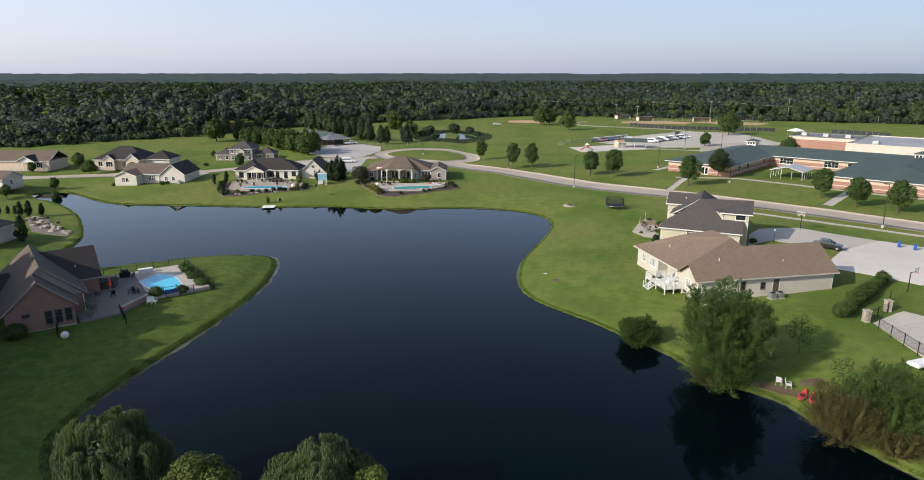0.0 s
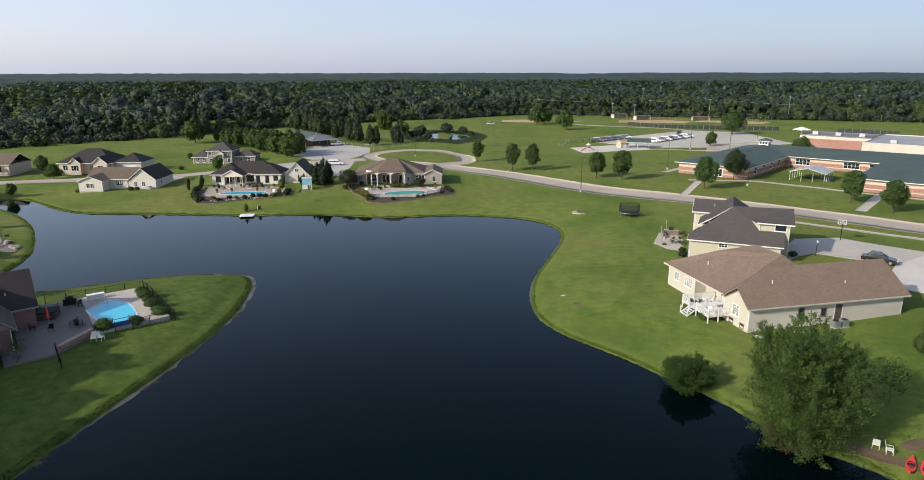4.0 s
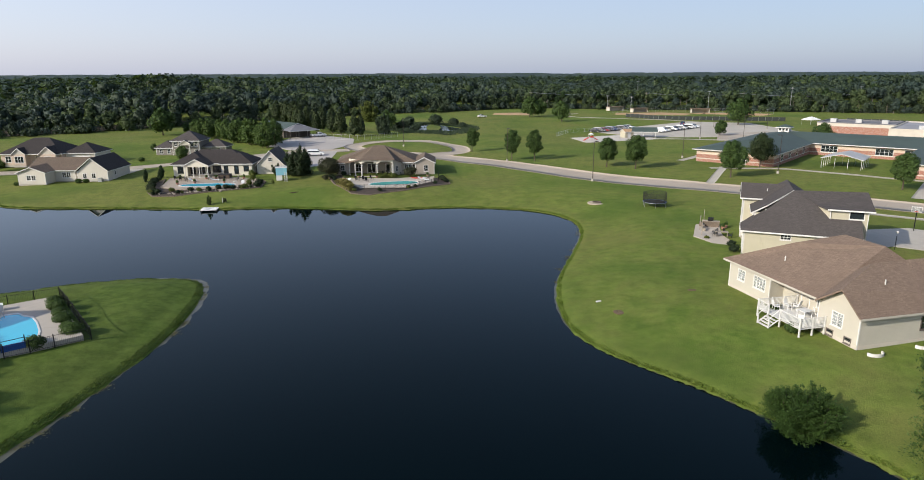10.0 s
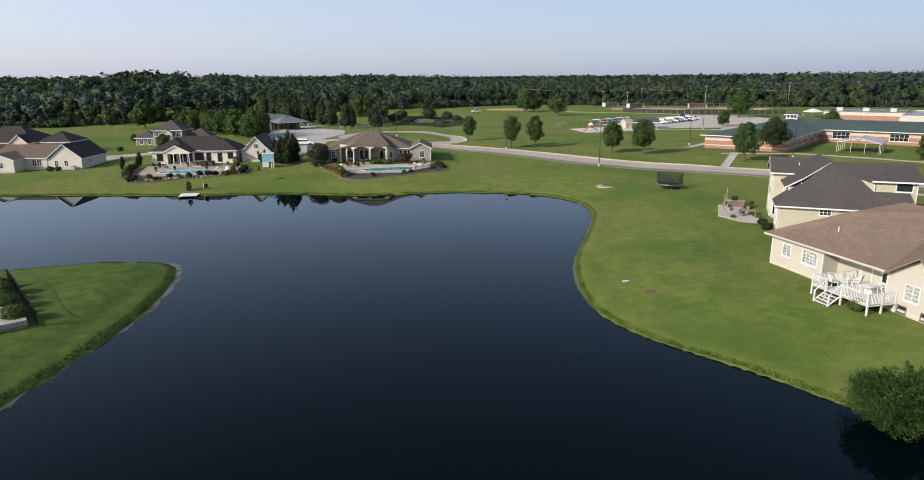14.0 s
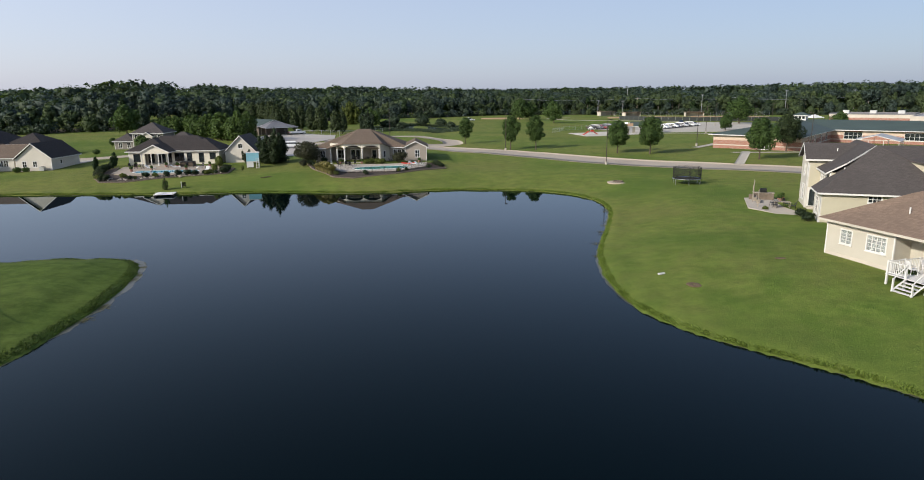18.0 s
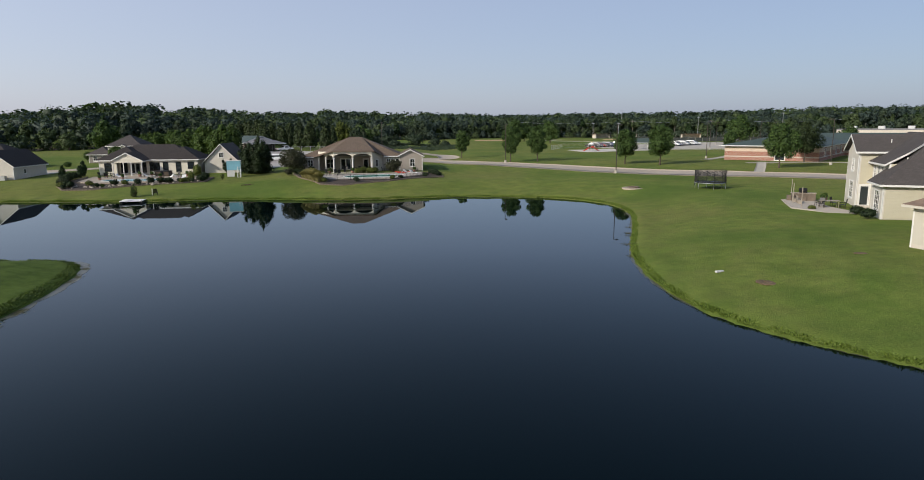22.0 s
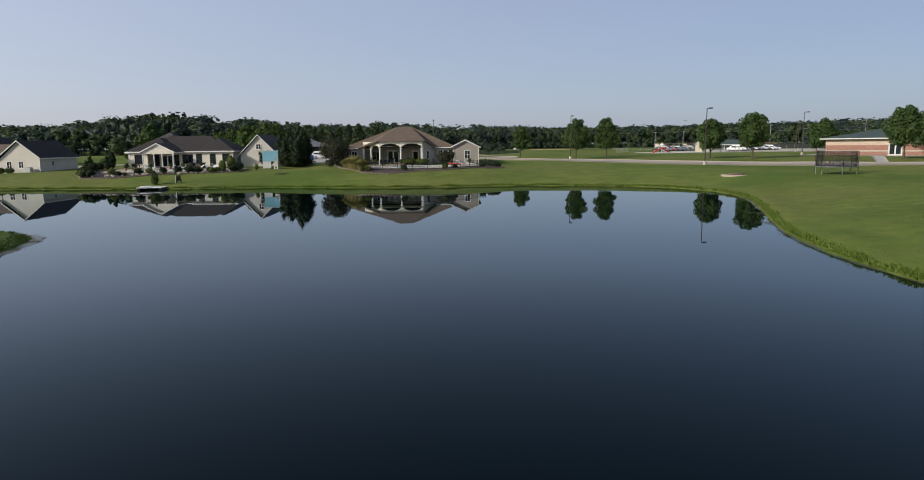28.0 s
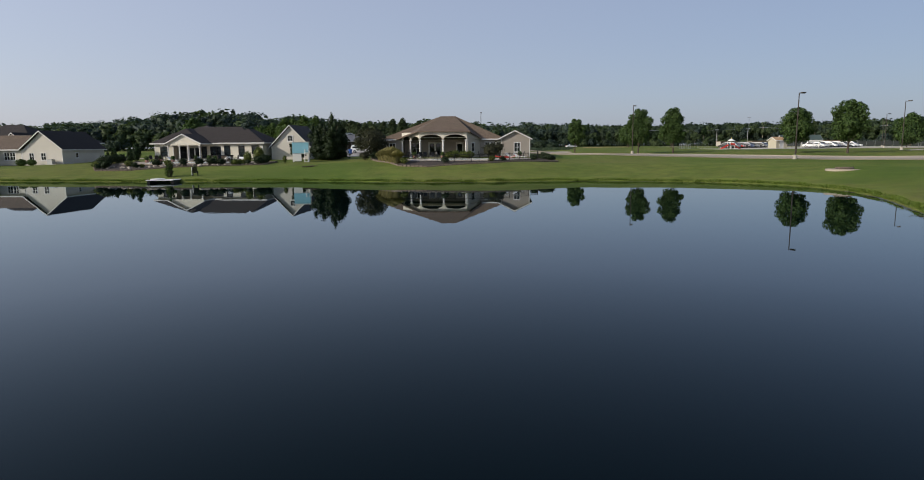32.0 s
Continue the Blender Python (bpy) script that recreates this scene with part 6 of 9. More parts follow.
# cream house with the deck
bh = house("house", "cream house with brown hip roof, white deck and basement windows", 32.0, 82.6, 1.55, 11.5)
BL = {"cols": 2, "rows": 4, "blind": True}
body(bh, [(0, 0), (21.2, 0), (21.2, 8.4), (13.5, 8.4), (13.5, 17.9), (0.2, 17.9), (0.2, 11.4), (1.9, 11.4), (1.9, 4.7), (0, 4.7)], 0, 3.15, "buttermilk", {
    0: [("win", 6.6, 7.3, 1.2, 2.4, WD), ("win", 9.7, 10.4, 1.2, 2.1, WD), ("door", 11.6, 12.6, 0.35, 2.5, {"material": "bark"})],
    5: [("win", 1.5, 2.6, 1.3, 2.45, BL), ("win", 4.05, 5.8, 1.25, 2.5, {"cols": 4, "rows": 4, "blind": True})],
    7: [("win", 4.6, 5.6, 1.3, 2.5, W1)],
    9: [("win", 1.7, 2.9, 1.25, 2.5, BL), ("win", 1.3, 2.0, 0.15, 0.65, WD), ("win", 3.3, 4.0, 0.15, 0.65, WD)]},
    {9: (2.9, 4.8)}, plinth=("block", 0.35))
b5 = wall_pose((1.9, 11.4), (1.9, 4.7), 0)[0]
panel_door(bh, b5 @ pose(0, -0.012, 0.75), 2.6, 3.6, 2.1, "white_paint", True)
# wing along the drive, gabled to the lake; main block hipped
roof(bh, [(-0.6, -0.5, 3.05), (-0.6, 1.8, 4.95), (-0.6, 4.6, 3.05), (21.7, -0.5, 3.05), (21.7, 4.2, 6.3), (21.7, 8.9, 3.05), (5.0, 4.2, 6.3), (5.0, 8.9, 3.05)],
     [(0, 3, 4, 6, 1), (1, 6, 7, 2), (6, 4, 5, 7)], M["roof_brown"], fascia="buttermilk", label="brown shingle gable roof")
wall(bh, (21.2, 0), (21.2, 8.4), 3.13, 3.15, "buttermilk", peak=(4.2, 6.0))
roof(bh, [(-0.35, 4.4, 3.2), (14.0, 4.4, 3.2), (14.0, 18.4, 3.2), (-0.35, 18.4, 3.2), (9.4, 12.2, 6.75), (9.4, 7.2, 6.75), (5.2, 14.4, 5.6)],
     [(0, 5, 4, 6, 3), (1, 2, 4, 5), (2, 3, 6, 4), (0, 1, 5)], M["roof_brown"], fascia="buttermilk", label="brown shingle hip roof")

# grey-roofed two-storey house
gh = house("house", "beige two-storey house with charcoal roofs and white trim", 37.0, 114.0, 1.7, -24.3)
W3 = {"cols": 3, "rows": 3}
# low front range under the big hip
body(gh, [(-0.35, -1.45), (12.8, -1.45), (12.8, 2.3), (-0.35, 2.3)], 0, 3.25, "beige",
     {0: [("win", 4.4, 5.6, 2.3, 2.95, {"cols": 3, "rows": 2})], 1: [("door", 1.2, 2.1, 0, 2.1, {"material": "bark"})], 3: [("win", 0.9, 2.7, 0.75, 2.5, {"cols": 3, "rows": 4})]}, mats={3: "pale"})
# middle range, gabled to the north, with the dormer windows over the yard door
body(gh, [(0.9, 2.34), (8.15, 2.34), (8.15, 13.9), (0.9, 13.9)], 0, 4.9, "beige",
     {3: [("win", 6.2, 7.1, 3.3, 4.5, {"cols": 2, "rows": 3}), ("win", 7.6, 8.5, 3.3, 4.5, {"cols": 2, "rows": 3}), ("win", 9.0, 9.9, 3.3, 4.5, {"cols": 2, "rows": 3})]}, {2: (2.85, 7.55)}, mats={3: "pale"})
# east range over the garage; a dark window stands in for the shaded balcony recess
body(gh, [(9.6, 0.75), (13.9, 0.75), (13.9, 11.4), (8.3, 11.4), (8.3, 2.65)], 0, 6.35, "beige",
     {0: [("win", 2.2, 3.8, 5.15, 6.15, {"cols": 1, "rows": 1, "trim": "white_paint"})], 1: [("garage", 2.6, 7.4, 0, 2.3), ("win", 3.6, 5.2, 3.9, 5.2, W3)]}, {1: (5.5, 7.55)})
# west gable
body(gh, [(-0.42, 8.2), (4.4, 8.2), (4.4, 13.3), (-0.42, 13.3)], 0, 5.85, "beige",
     {0: [("door", 0.25, 1.2, 0, 2.35, {"glazed": True})], 3: [("win", 2.0, 3.1, 3.7, 5.0, W3), ("win", 1.7, 3.4, 0.8, 2.6, W3)]}, {3: (2.55, 7.4)}, mats={3: "pale"})
roof(gh, [(-0.75, -1.9, 3.25), (13.2, -1.9, 3.25), (13.2, 0.7, 5.03), (9.6, 0.7, 5.03), (8.2, 2.63, 6.36), (5.5, 4.7, 7.78), (-0.75, 2.7, 3.25)],
     [(0, 1, 2, 3, 4, 5), (6, 0, 5)], M["roof_dark"], label="charcoal shingle hip roof")
roof(gh, [(0.45, 2.28, 4.88), (2.35, 2.28, 6.02), (5.5, 4.7, 7.82), (5.4, 14.3, 7.82), (0.45, 14.3, 4.88), (8.6, 11.0, 6.05), (9.2, 14.3, 5.5)],
     [(0, 1, 2), (0, 2, 3, 4), (2, 5, 6, 3)], M["roof_dark"], rakes=True)
roof(gh, [(9.2, 0.3, 6.36), (14.5, 0.3, 6.36), (14.5, 6.25, 7.8), (5.5, 4.75, 7.8), (14.5, 11.8, 6.36), (8.4, 11.8, 6.36), (8.15, 2.6, 6.44)],
     [(0, 1, 6), (1, 2, 6), (2, 3, 6), (3, 2, 4, 5)], M["roof_dark"])
gable(gh, -0.45, 5.0, 8.15, 13.35, 5.88, 7.62, 'x', M["roof_dark"], 0.4)
part("door_step", boxes((-0.3, 0.85, 7.5, 8.18, -0.3, 0.18), (-0.3, 0.85, 7.1, 7.5, -0.3, 0.06)), M["concrete"], gh)
for x, y in ((-0.38, -1.5), (12.75, -1.5), (13.85, 0.68), (-0.48, 8.12)):
    part("downpipe", bar((x, y, 0.0), (x, y, 3.2 if y < 0 else 5.85), 0.045), M["white_paint"], gh)

# barn by the gravel yard
bn = thing("barn", "brown barn with green metal roof and grey lean-to", "barn", pose(-61.5, 278.3, 2.7, 0, 0, -47))
body(bn, [(-10, -5.5), (10, -5.5), (10, 5.5), (-10, 5.5)], 0, 3.2, "dark_siding", {1: [("door", 1.0, 5.0, 0, 2.9, {"material": "dark_siding"}), ("door", 6.2, 9.8, 0, 2.9, {"material": "dark_siding"})]}, {1: (5.5, 5.0), 3: (5.5, 5.0)}, trim=False)
gable(bn, -10, 10, -5.5, 5.5, 3.2, 5.3, 'x', M["roof_green"], 0.8)
roof(bn, [(10.2, -6.2, 3.3), (15.5, -6.2, 2.9), (15.5, 6.2, 2.9), (10.2, 6.2, 3.3), (10.2, 0, 5.0)], [(0, 1, 4), (1, 2, 4), (2, 3, 4)], M["roof_flat"], label="grey lean-to roof")
for y in (-5.8, -2.0, 2.0, 5.8):
    part("post", boxes((15.0, 15.2, y - 0.1, y + 0.1, -0.3, 2.85)), M["dark_siding"], bn)

# ---- the school ----
SA = -43.0
sc = thing("school", "brick school with green metal roofs and white cupola", "school", pose(64.0, 198.0, 2.55, 0, 0, SA))
SW = {"cols": 2, "rows": 2}


def banded(parent, pts, h, openings=None):
    """Brick below, a pale band course, paler brick above."""
    body(parent, pts, 0, h, "brick", openings, trim=False, th=0.3)
    n = len(pts)
    for i in range(n):
        o, p, q = (Vector(pts[(i + k) % n]) for k in (-1, 0, 1))
        m, L = wall_pose(p, q, 0)
        op = (openings or {}).get(i, ())
        for v0, v1, mm in ((0.75, 0.95, "block"), (h - 1.35, h - 0.02, "brick_tan")):
            us = [(-0.02, L + 0.02)]
            for u in op:
                us = [s for a, b in us for s in ((a, min(b, u[1] - 0.1)), (max(a, u[2] + 0.1), b)) if s[1] - s[0] > 0.05] if u[4] > v0 and u[3] < v1 else us
            for a, b in us:
                k = part("band_course", boxes((a, b, -0.02, 0.0, v0, v1)), M[mm], parent)
                k.matrix_basis = m


banded(sc, [(0, 0), (19, 0), (19, 34), (45, 34), (45, 0), (73, 0), (73, 54), (0, 54)], 3.3, {
    0: [("door", 10.5, 12.5, 0, 2.3, {"glazed": True})],
    1: [("win", 6, 8, 0.9, 2.6, SW), ("win", 13, 15, 0.9, 2.6, SW), ("win", 20, 22, 0.9, 2.6, SW), ("win", 27, 29, 0.9, 2.6, SW)],
    2: [("win", 3, 7, 1.0, 2.7, {"cols": 4, "rows": 2}), ("win", 16, 20, 1.0, 2.7, {"cols": 4, "rows": 2}), ("win", 22.5, 25, 1.0, 2.7, {"cols": 2, "rows": 2})],
    3: [("win", 6, 8, 0.9, 2.6, SW), ("win", 14, 16, 0.9, 2.6, SW), ("win", 22, 24, 0.9, 2.6, SW)]})
hip(sc, 0, 19, 0, 54, 3.3, 5.4, M["roof_green"], 0.9, axis='y', inset=10, label="green metal hip roof")
hip(sc, 45, 73, 0, 54, 3.3, 5.8, M["roof_green"], 0.9, axis='y', inset=14)
gable(sc, 11, 60, 34, 54, 3.32, 5.45, 'x', M["roof_green"], 0.9)
for cx, cy in ((9.5, 44.0), (59.0, 38.5)):
    cu = part("cupola", boxes((cx - 1.5, cx + 1.5, cy - 1.5, cy + 1.5, 4.4, 6.6)), M["white_paint"], sc)
    for i in range(3):
        part("pane", boxes((cx - 1.2 + i * 0.9, cx - 0.6 + i * 0.9, cy - 1.54, cy - 1.5, 5.6, 6.3)), M["glass"], cu)
        part("pane", boxes((cx - 1.54, cx - 1.5, cy - 1.2 + i * 0.9, cy - 0.6 + i * 0.9, 5.6, 6.3)), M["glass"], cu)
    hip(sc, cx - 1.5, cx + 1.5, cy - 1.5, cy + 1.5, 6.6, 7.5, M["roof_green"], 0.5)
gym = thing("school_hall", "flat-roofed brick school hall with pale upper wall", "school", pose(64.0, 198.0, 2.55, 0, 0, SA))
for x0, x1, y0, y1, h, mm in ((10, 32.8, 82, 99, 5.8, "brick"), (33, 80, 67, 106, 5.5, "block")):
    f = 0.82 if mm == "brick" else 0.5
    part("wall", boxes((x0, x1, y0, y1, -0.4, h * f)), M["brick" if mm == "brick" else "block"], gym)
    part("upper_wall", boxes((x0 - 0.02, x1 + 0.02, y0 - 0.02, y1 + 0.02, h * f, h)), M["block"], gym)
    part("roof", boxes((x0 + 0.4, x1 - 0.4, y0 + 0.4, y1 - 0.4, h, h + 0.06)), M["roof_flat" if mm == "brick" else "roof_grey"], gym)
    part("parapet", boxes((x0 - 0.1, x1 + 0.1, y0 - 0.1, y0 + 0.4, h, h + 0.35), (x0 - 0.1, x1 + 0.1, y1 - 0.4, y1 + 0.1, h, h + 0.35), (x0 - 0.1, x0 + 0.4, y0 + 0.4, y1 - 0.4, h, h + 0.35), (x1 - 0.4, x1 + 0.1, y0 + 0.4, y1 - 0.4, h, h + 0.35)), M["roof_flat" if mm == "brick" else "block"], gym)
    for k in range(3):
        u = x0 + (x1 - x0) * (k + 0.5) / 3
        part("roof_unit", boxes((u - 0.9, u + 0.9, y0 + 5, y0 + 7, h + 0.06, h + 1.2)), M["steel"], gym)

# ---- paved yards, beds and pools ----
slab("driveway_1", flip([(50.7, 109.6), (54.7, 118.4), (58.6, 122.8), (66.5, 123.2), (76, 112.5), (66.5, 107.5), (61, 109.9), (57, 113.6), (53.7, 112.2)]), 0.06, M["concrete"], "pale concrete driveway beside the grey-roofed house", "driveway")
slab("driveway_2", flip([(57.5, 97.5), (66, 107), (76, 112.8), (90, 100.5), (86, 80), (70, 84)]), 0.07, M["gravel"], "wide pale gravel driveway", "driveway")
slab("driveway_3", flip([(-79.0, 191.0), (-78.5, 198.5), (-85.5, 198.0), (-85.6, 193.0)]), 0.06, M["concrete"], "pale concrete driveway of the ranch house", "driveway")
slab("driveway_4", flip([(-47.4, 196), (-33, 198), (-33.5, 226), (-44, 224), (-60, 212), (-60, 196)]), 0.07, M["yard_gravel"], "pale gravel drive behind the lakeside houses", "driveway")
slab("gravel_yard", flip([(-58, 240), (-56, 268), (-46, 276), (-33, 262), (-31, 243), (-36, 229), (-48, 228)]), 0.06, M["yard_gravel"], "pale gravel yard before the barn", "yard")
slab("car_park", flip([(57, 287), (73, 262), (103, 262), (138, 274), (140, 326), (116, 337), (92, 318)]), 0.06, M["concrete"], "pale concrete school car park", "car park", cell=8.0)
slab("play_area", flip([(44, 262), (46, 246), (74, 256), (72, 276)]), 0.07, M["gravel"], "gravel playground surface", "playground", cell=6.0)
slab("school_yard", flip([(92, 250), (120, 244), (132, 268), (126, 282), (104, 276)]), 0.07, M["road"], "asphalt school yard", "yard", cell=8.0)
for i, (p, l) in enumerate((([(28, 398), (46, 392), (54, 404), (44, 416), (30, 412)], "tan clay infield of the ball field"), ([(96, 392), (132, 384), (142, 396), (128, 408), (100, 406)], "tan clay infield with worn edges"),
                           ([(140, 396), (172, 376), (184, 388), (168, 400), (150, 404)], "sandy clay infield near the woods"))):
    slab("infield_%d" % (i + 1), flip(p), 0.07, M["infield"], l, "ball field", cell=8.0)
road("pavement_field", [(140, 300), (110, 350), (72, 372), (62, 392), (78, 404)], 2.4, M["concrete"], "pale gravel path to the ball fields", False, 0.07)


def bed(name, pts, label, lift=0.12):
    """A mulched bed that follows the ground, edged with separate low stones."""
    t = thing(name, label, "garden bed", pose(pts[0][0], pts[0][1], ground(*pts[0])))
    soil = slab("soil", flip(pts), lift, M["mulch"], "", "", 0.3, "", 2.0)
    soil.parent = t
    soil.matrix_parent_inverse = t.matrix_world.inverted()
    r = random.Random(len(pts))
    stone = None
    for a, b in zip(pts, pts[1:] + pts[:1]):
        d = Vector(b) - Vector(a)
        n = max(1, int(d.length / 0.5))
        for i in range(n):
            c = Vector(a) + d * ((i + 0.5) / n)
            if stone is None:
                bm = boxes((-0.24, 0.24, -0.12, 0.12, -0.3, 0.15))
                bmesh.ops.bevel(bm, geom=bm.edges[:], offset=0.05, segments=1, affect='EDGES')
                s = part("edging_stone", bm, M["stone_dark"], t)
                stone = s.data
            else:
                s = new("edging_stone", stone)
                s.parent = t
            s.matrix_basis = pose(c.x - pts[0][0], c.y - pts[0][1], ground(c.x, c.y) - ground(*pts[0]) + r.random() * 0.05, r.gauss(0, 3), 0, math.degrees(math.atan2(d.y, d.x)) + r.gauss(0, 5))
    return t


def deck_slab(name, pts, z, material, label, thick=1.6, category="patio"):
    t = thing(name, label, category, pose(pts[0][0], pts[0][1], z))
    bm = bmesh.new()
    prism(bm, flip(rel(pts, *pts[0])), -thick, 0)
    part("paving", bm, M[material], t)
    return t


def blob_outline(cx, cy, rx, ry, rot, pinch=0.0, n=28):
    a = radians(rot)
    out = []
    for i in range(n):
        t = 2 * math.pi * i / n
        k = 1 - pinch * math.exp(-((t - math.pi * 1.5) / 0.7) ** 2)
        s = 1.0 / (abs(math.cos(t)) ** 2.6 + abs(math.sin(t)) ** 2.6) ** (1 / 2.6)
        x, y = rx * math.cos(t) * s * k, ry * math.sin(t) * s * k
        out.append((cx + x * math.cos(a) - y * math.sin(a), cy + x * math.sin(a) + y * math.cos(a)))
    return out


def pool(outline, z, water, label):
    """A swimming pool: raised coping ring, tiled wall and water."""
    cx, cy = (sum(p[i] for p in outline) / len(outline) for i in (0, 1))
    t = thing("swimming_pool", label, "pool", pose(cx, cy, z))
    q = [(x - cx, y - cy) for x, y in outline]
    bm = bmesh.new()
    n = len(q)
    rings = []
    for k, h in ((1.0, 0.012), (1.0, 0.05), (1 + 0.35 / max(1.0, math.hypot(*q[0])), 0.05), (1 + 0.35 / max(1.0, math.hypot(*q[0])), -0.1)):
        rings.append([bm.verts.new((x * k, y * k, h)) for x, y in q])
    for a, b in zip(rings, rings[1:]):
        for i in range(n):
            bm.faces.new((a[i], a[(i + 1) % n], b[(i + 1) % n], b[i]))
    bmesh.ops.recalc_face_normals(bm, faces=bm.faces[:])
    part("coping", bm, M["white_paint"], t)
    bm = bmesh.new()
    bm.faces.new([bm.verts.new((x * 0.999, y * 0.999, 0.018)) for x, y in q])
    part("water", bm, M[water], t, "clear blue pool water")
    bm = bmesh.new()
    for s in (-0.3, 0.3):
        pts = [(q[0][0] + dx, q[0][1] + s, h) for dx, h in ((0.7, 0.03), (0.55, 0.7), (0.1, 0.85), (-0.3, 0.5), (-0.35, 0.03))]
        for a, b in zip(pts, pts[1:]):
            tube(bm, a, b, 0.03, 0.03, 6)
    part("ladder_rail", bm, M["steel"], t)
    return t


# terrace of the arched-porch house
deck_slab("patio", [(-26.2, 182.3), (-22.6, 170.5), (-20.0, 165.2), (-10.5, 165.4), (-4.8, 172.6), (-4.6, 181.8), (-9.0, 182.9), (-12.2, 182.9), (-14.0, 179.3), (-21.3, 179.3), (-24.4, 182.4)], 2.07, "terrace", "pale concrete pool terrace of the arched-porch house")
bed("garden_bed", [(-28.6, 179.0), (-26.4, 171.5), (-21.4, 161.5), (-17.7, 160.2), (-10.4, 163.2), (-1.2, 171.0), (-1.8, 177.0), (-4.7, 177.2), (-4.9, 172.5), (-10.4, 165.2), (-20.2, 165.0), (-22.8, 170.5), (-26.3, 181.5)], "dark mulch bed with stone edging round a pool terrace")
pool(blob_outline(-13.3, 170.2, 5.2, 2.5, 14, 0.3), 2.07, "pool_green", "freeform pool with pale green water on terrace")
# terrace of the ivory house
deck_slab("patio", [(-66.3, 184.4), (-63.0, 170.5), (-58.6, 167.6), (-50.0, 168.3), (-45.0, 169.6), (-44.0, 178.0), (-47.9, 185.1), (-54.6, 185.1), (-54.8, 186.5), (-57.3, 186.5), (-57.3, 182.4), (-62.7, 182.4), (-62.7, 184.4)], 1.78, "paver", "tan concrete pool terrace of the ivory house")
bed("garden_bed", [(-66.6, 178.0), (-64.2, 166.6), (-61.8, 163.2), (-57.4, 163.2), (-49.2, 166.6), (-41.8, 170.0), (-42.4, 176.8), (-43.9, 177.6), (-44.9, 169.5), (-50.0, 168.2), (-58.7, 167.4), (-63.2, 170.4), (-66.2, 181.0)], "planted mulch bed with stone edging along a terrace")
rg = random.Random(83)
bm = bmesh.new()
for k in range(90):
    f = rg.random()
    x, y = -62.5 + 20.0 * f, np.interp(f, (0, 0.25, 0.65, 1), (164.8, 165.2, 167.3, 170.4)) + rg.gauss(0, 0.5)
    ellipsoid(bm, (x + 60, y - 166, ground(x, y) + 0.15), (0.12 + 0.22 * rg.random(), 0.12 + 0.18 * rg.random(), 0.10 + 0.1 * rg.random()), 1, 0.2, rg)
solid("bed_rocks", bm, M["stone"], "pale field stones scattered in the planted bed", "rocks", pose(-60, 166, 0), kind="stuff")
pool(blob_outline(-53.8, 172.4, 5.7, 2.0, 3, 0.1), 1.78, "pool", "long rectangular pool with bright blue water")
# terrace on the peninsula
# paving next to the house is coloured darker in place of shade
deck_slab("patio", [(-55.3, 93.2), (-54.0, 86.0), (-52.2, 83.5), (-49.3, 79.7), (-50.6, 78.7), (-47.9, 75.2), (-44.4, 78.0), (-43.3, 84.0), (-48.6, 91.6), (-51.6, 95.8)], 1.68, "patio_shaded", "concrete patio beside the brick house, darkened to stand for shade")
deck_slab("patio", [(-51.58, 95.82), (-48.58, 91.62), (-43.28, 84.02), (-36.9, 89.0), (-45.6, 100.2)], 1.68, "terrace", "pale concrete pool terrace on the peninsula")
pool([(-48.0, 91.0), (-45.9, 88.6), (-43.4, 86.6), (-41.7, 86.3), (-40.9, 87.0), (-40.7, 88.4), (-41.6, 90.2), (-43.0, 92.2), (-44.3, 93.7), (-45.4, 94.1), (-46.2, 94.7), (-47.2, 94.4), (-47.5, 93.3)][::-1], 1.68, "pool", "blue swimming pool with white coping on peninsula")
# terrace of the grey-roofed house
deck_slab("patio", [(33.6, 122.8), (34.7, 118.7), (37.4, 116.7), (39.4, 118.4), (41.0, 121.6), (43.4, 126.4), (40.6, 131.4), (36.8, 130.0)], 1.62, "terrace", "pale flagstone patio beside the grey-roofed house", 0.8)
# pool terrace at the lane end
deck_slab("patio", [(50.6, 63.5), (51.0, 74.2), (56.0, 77.5), (66.0, 82.0), (70.0, 70.0), (62.0, 58.0)], 1.9, "concrete", "pale concrete pool terrace by the gravel drive", 1.4)
pool(blob_outline(57.5, 68.5, 4.4, 2.4, 25, 0.2), 1.9, "pool", "small blue pool behind a black fence")

# ---- fences ----


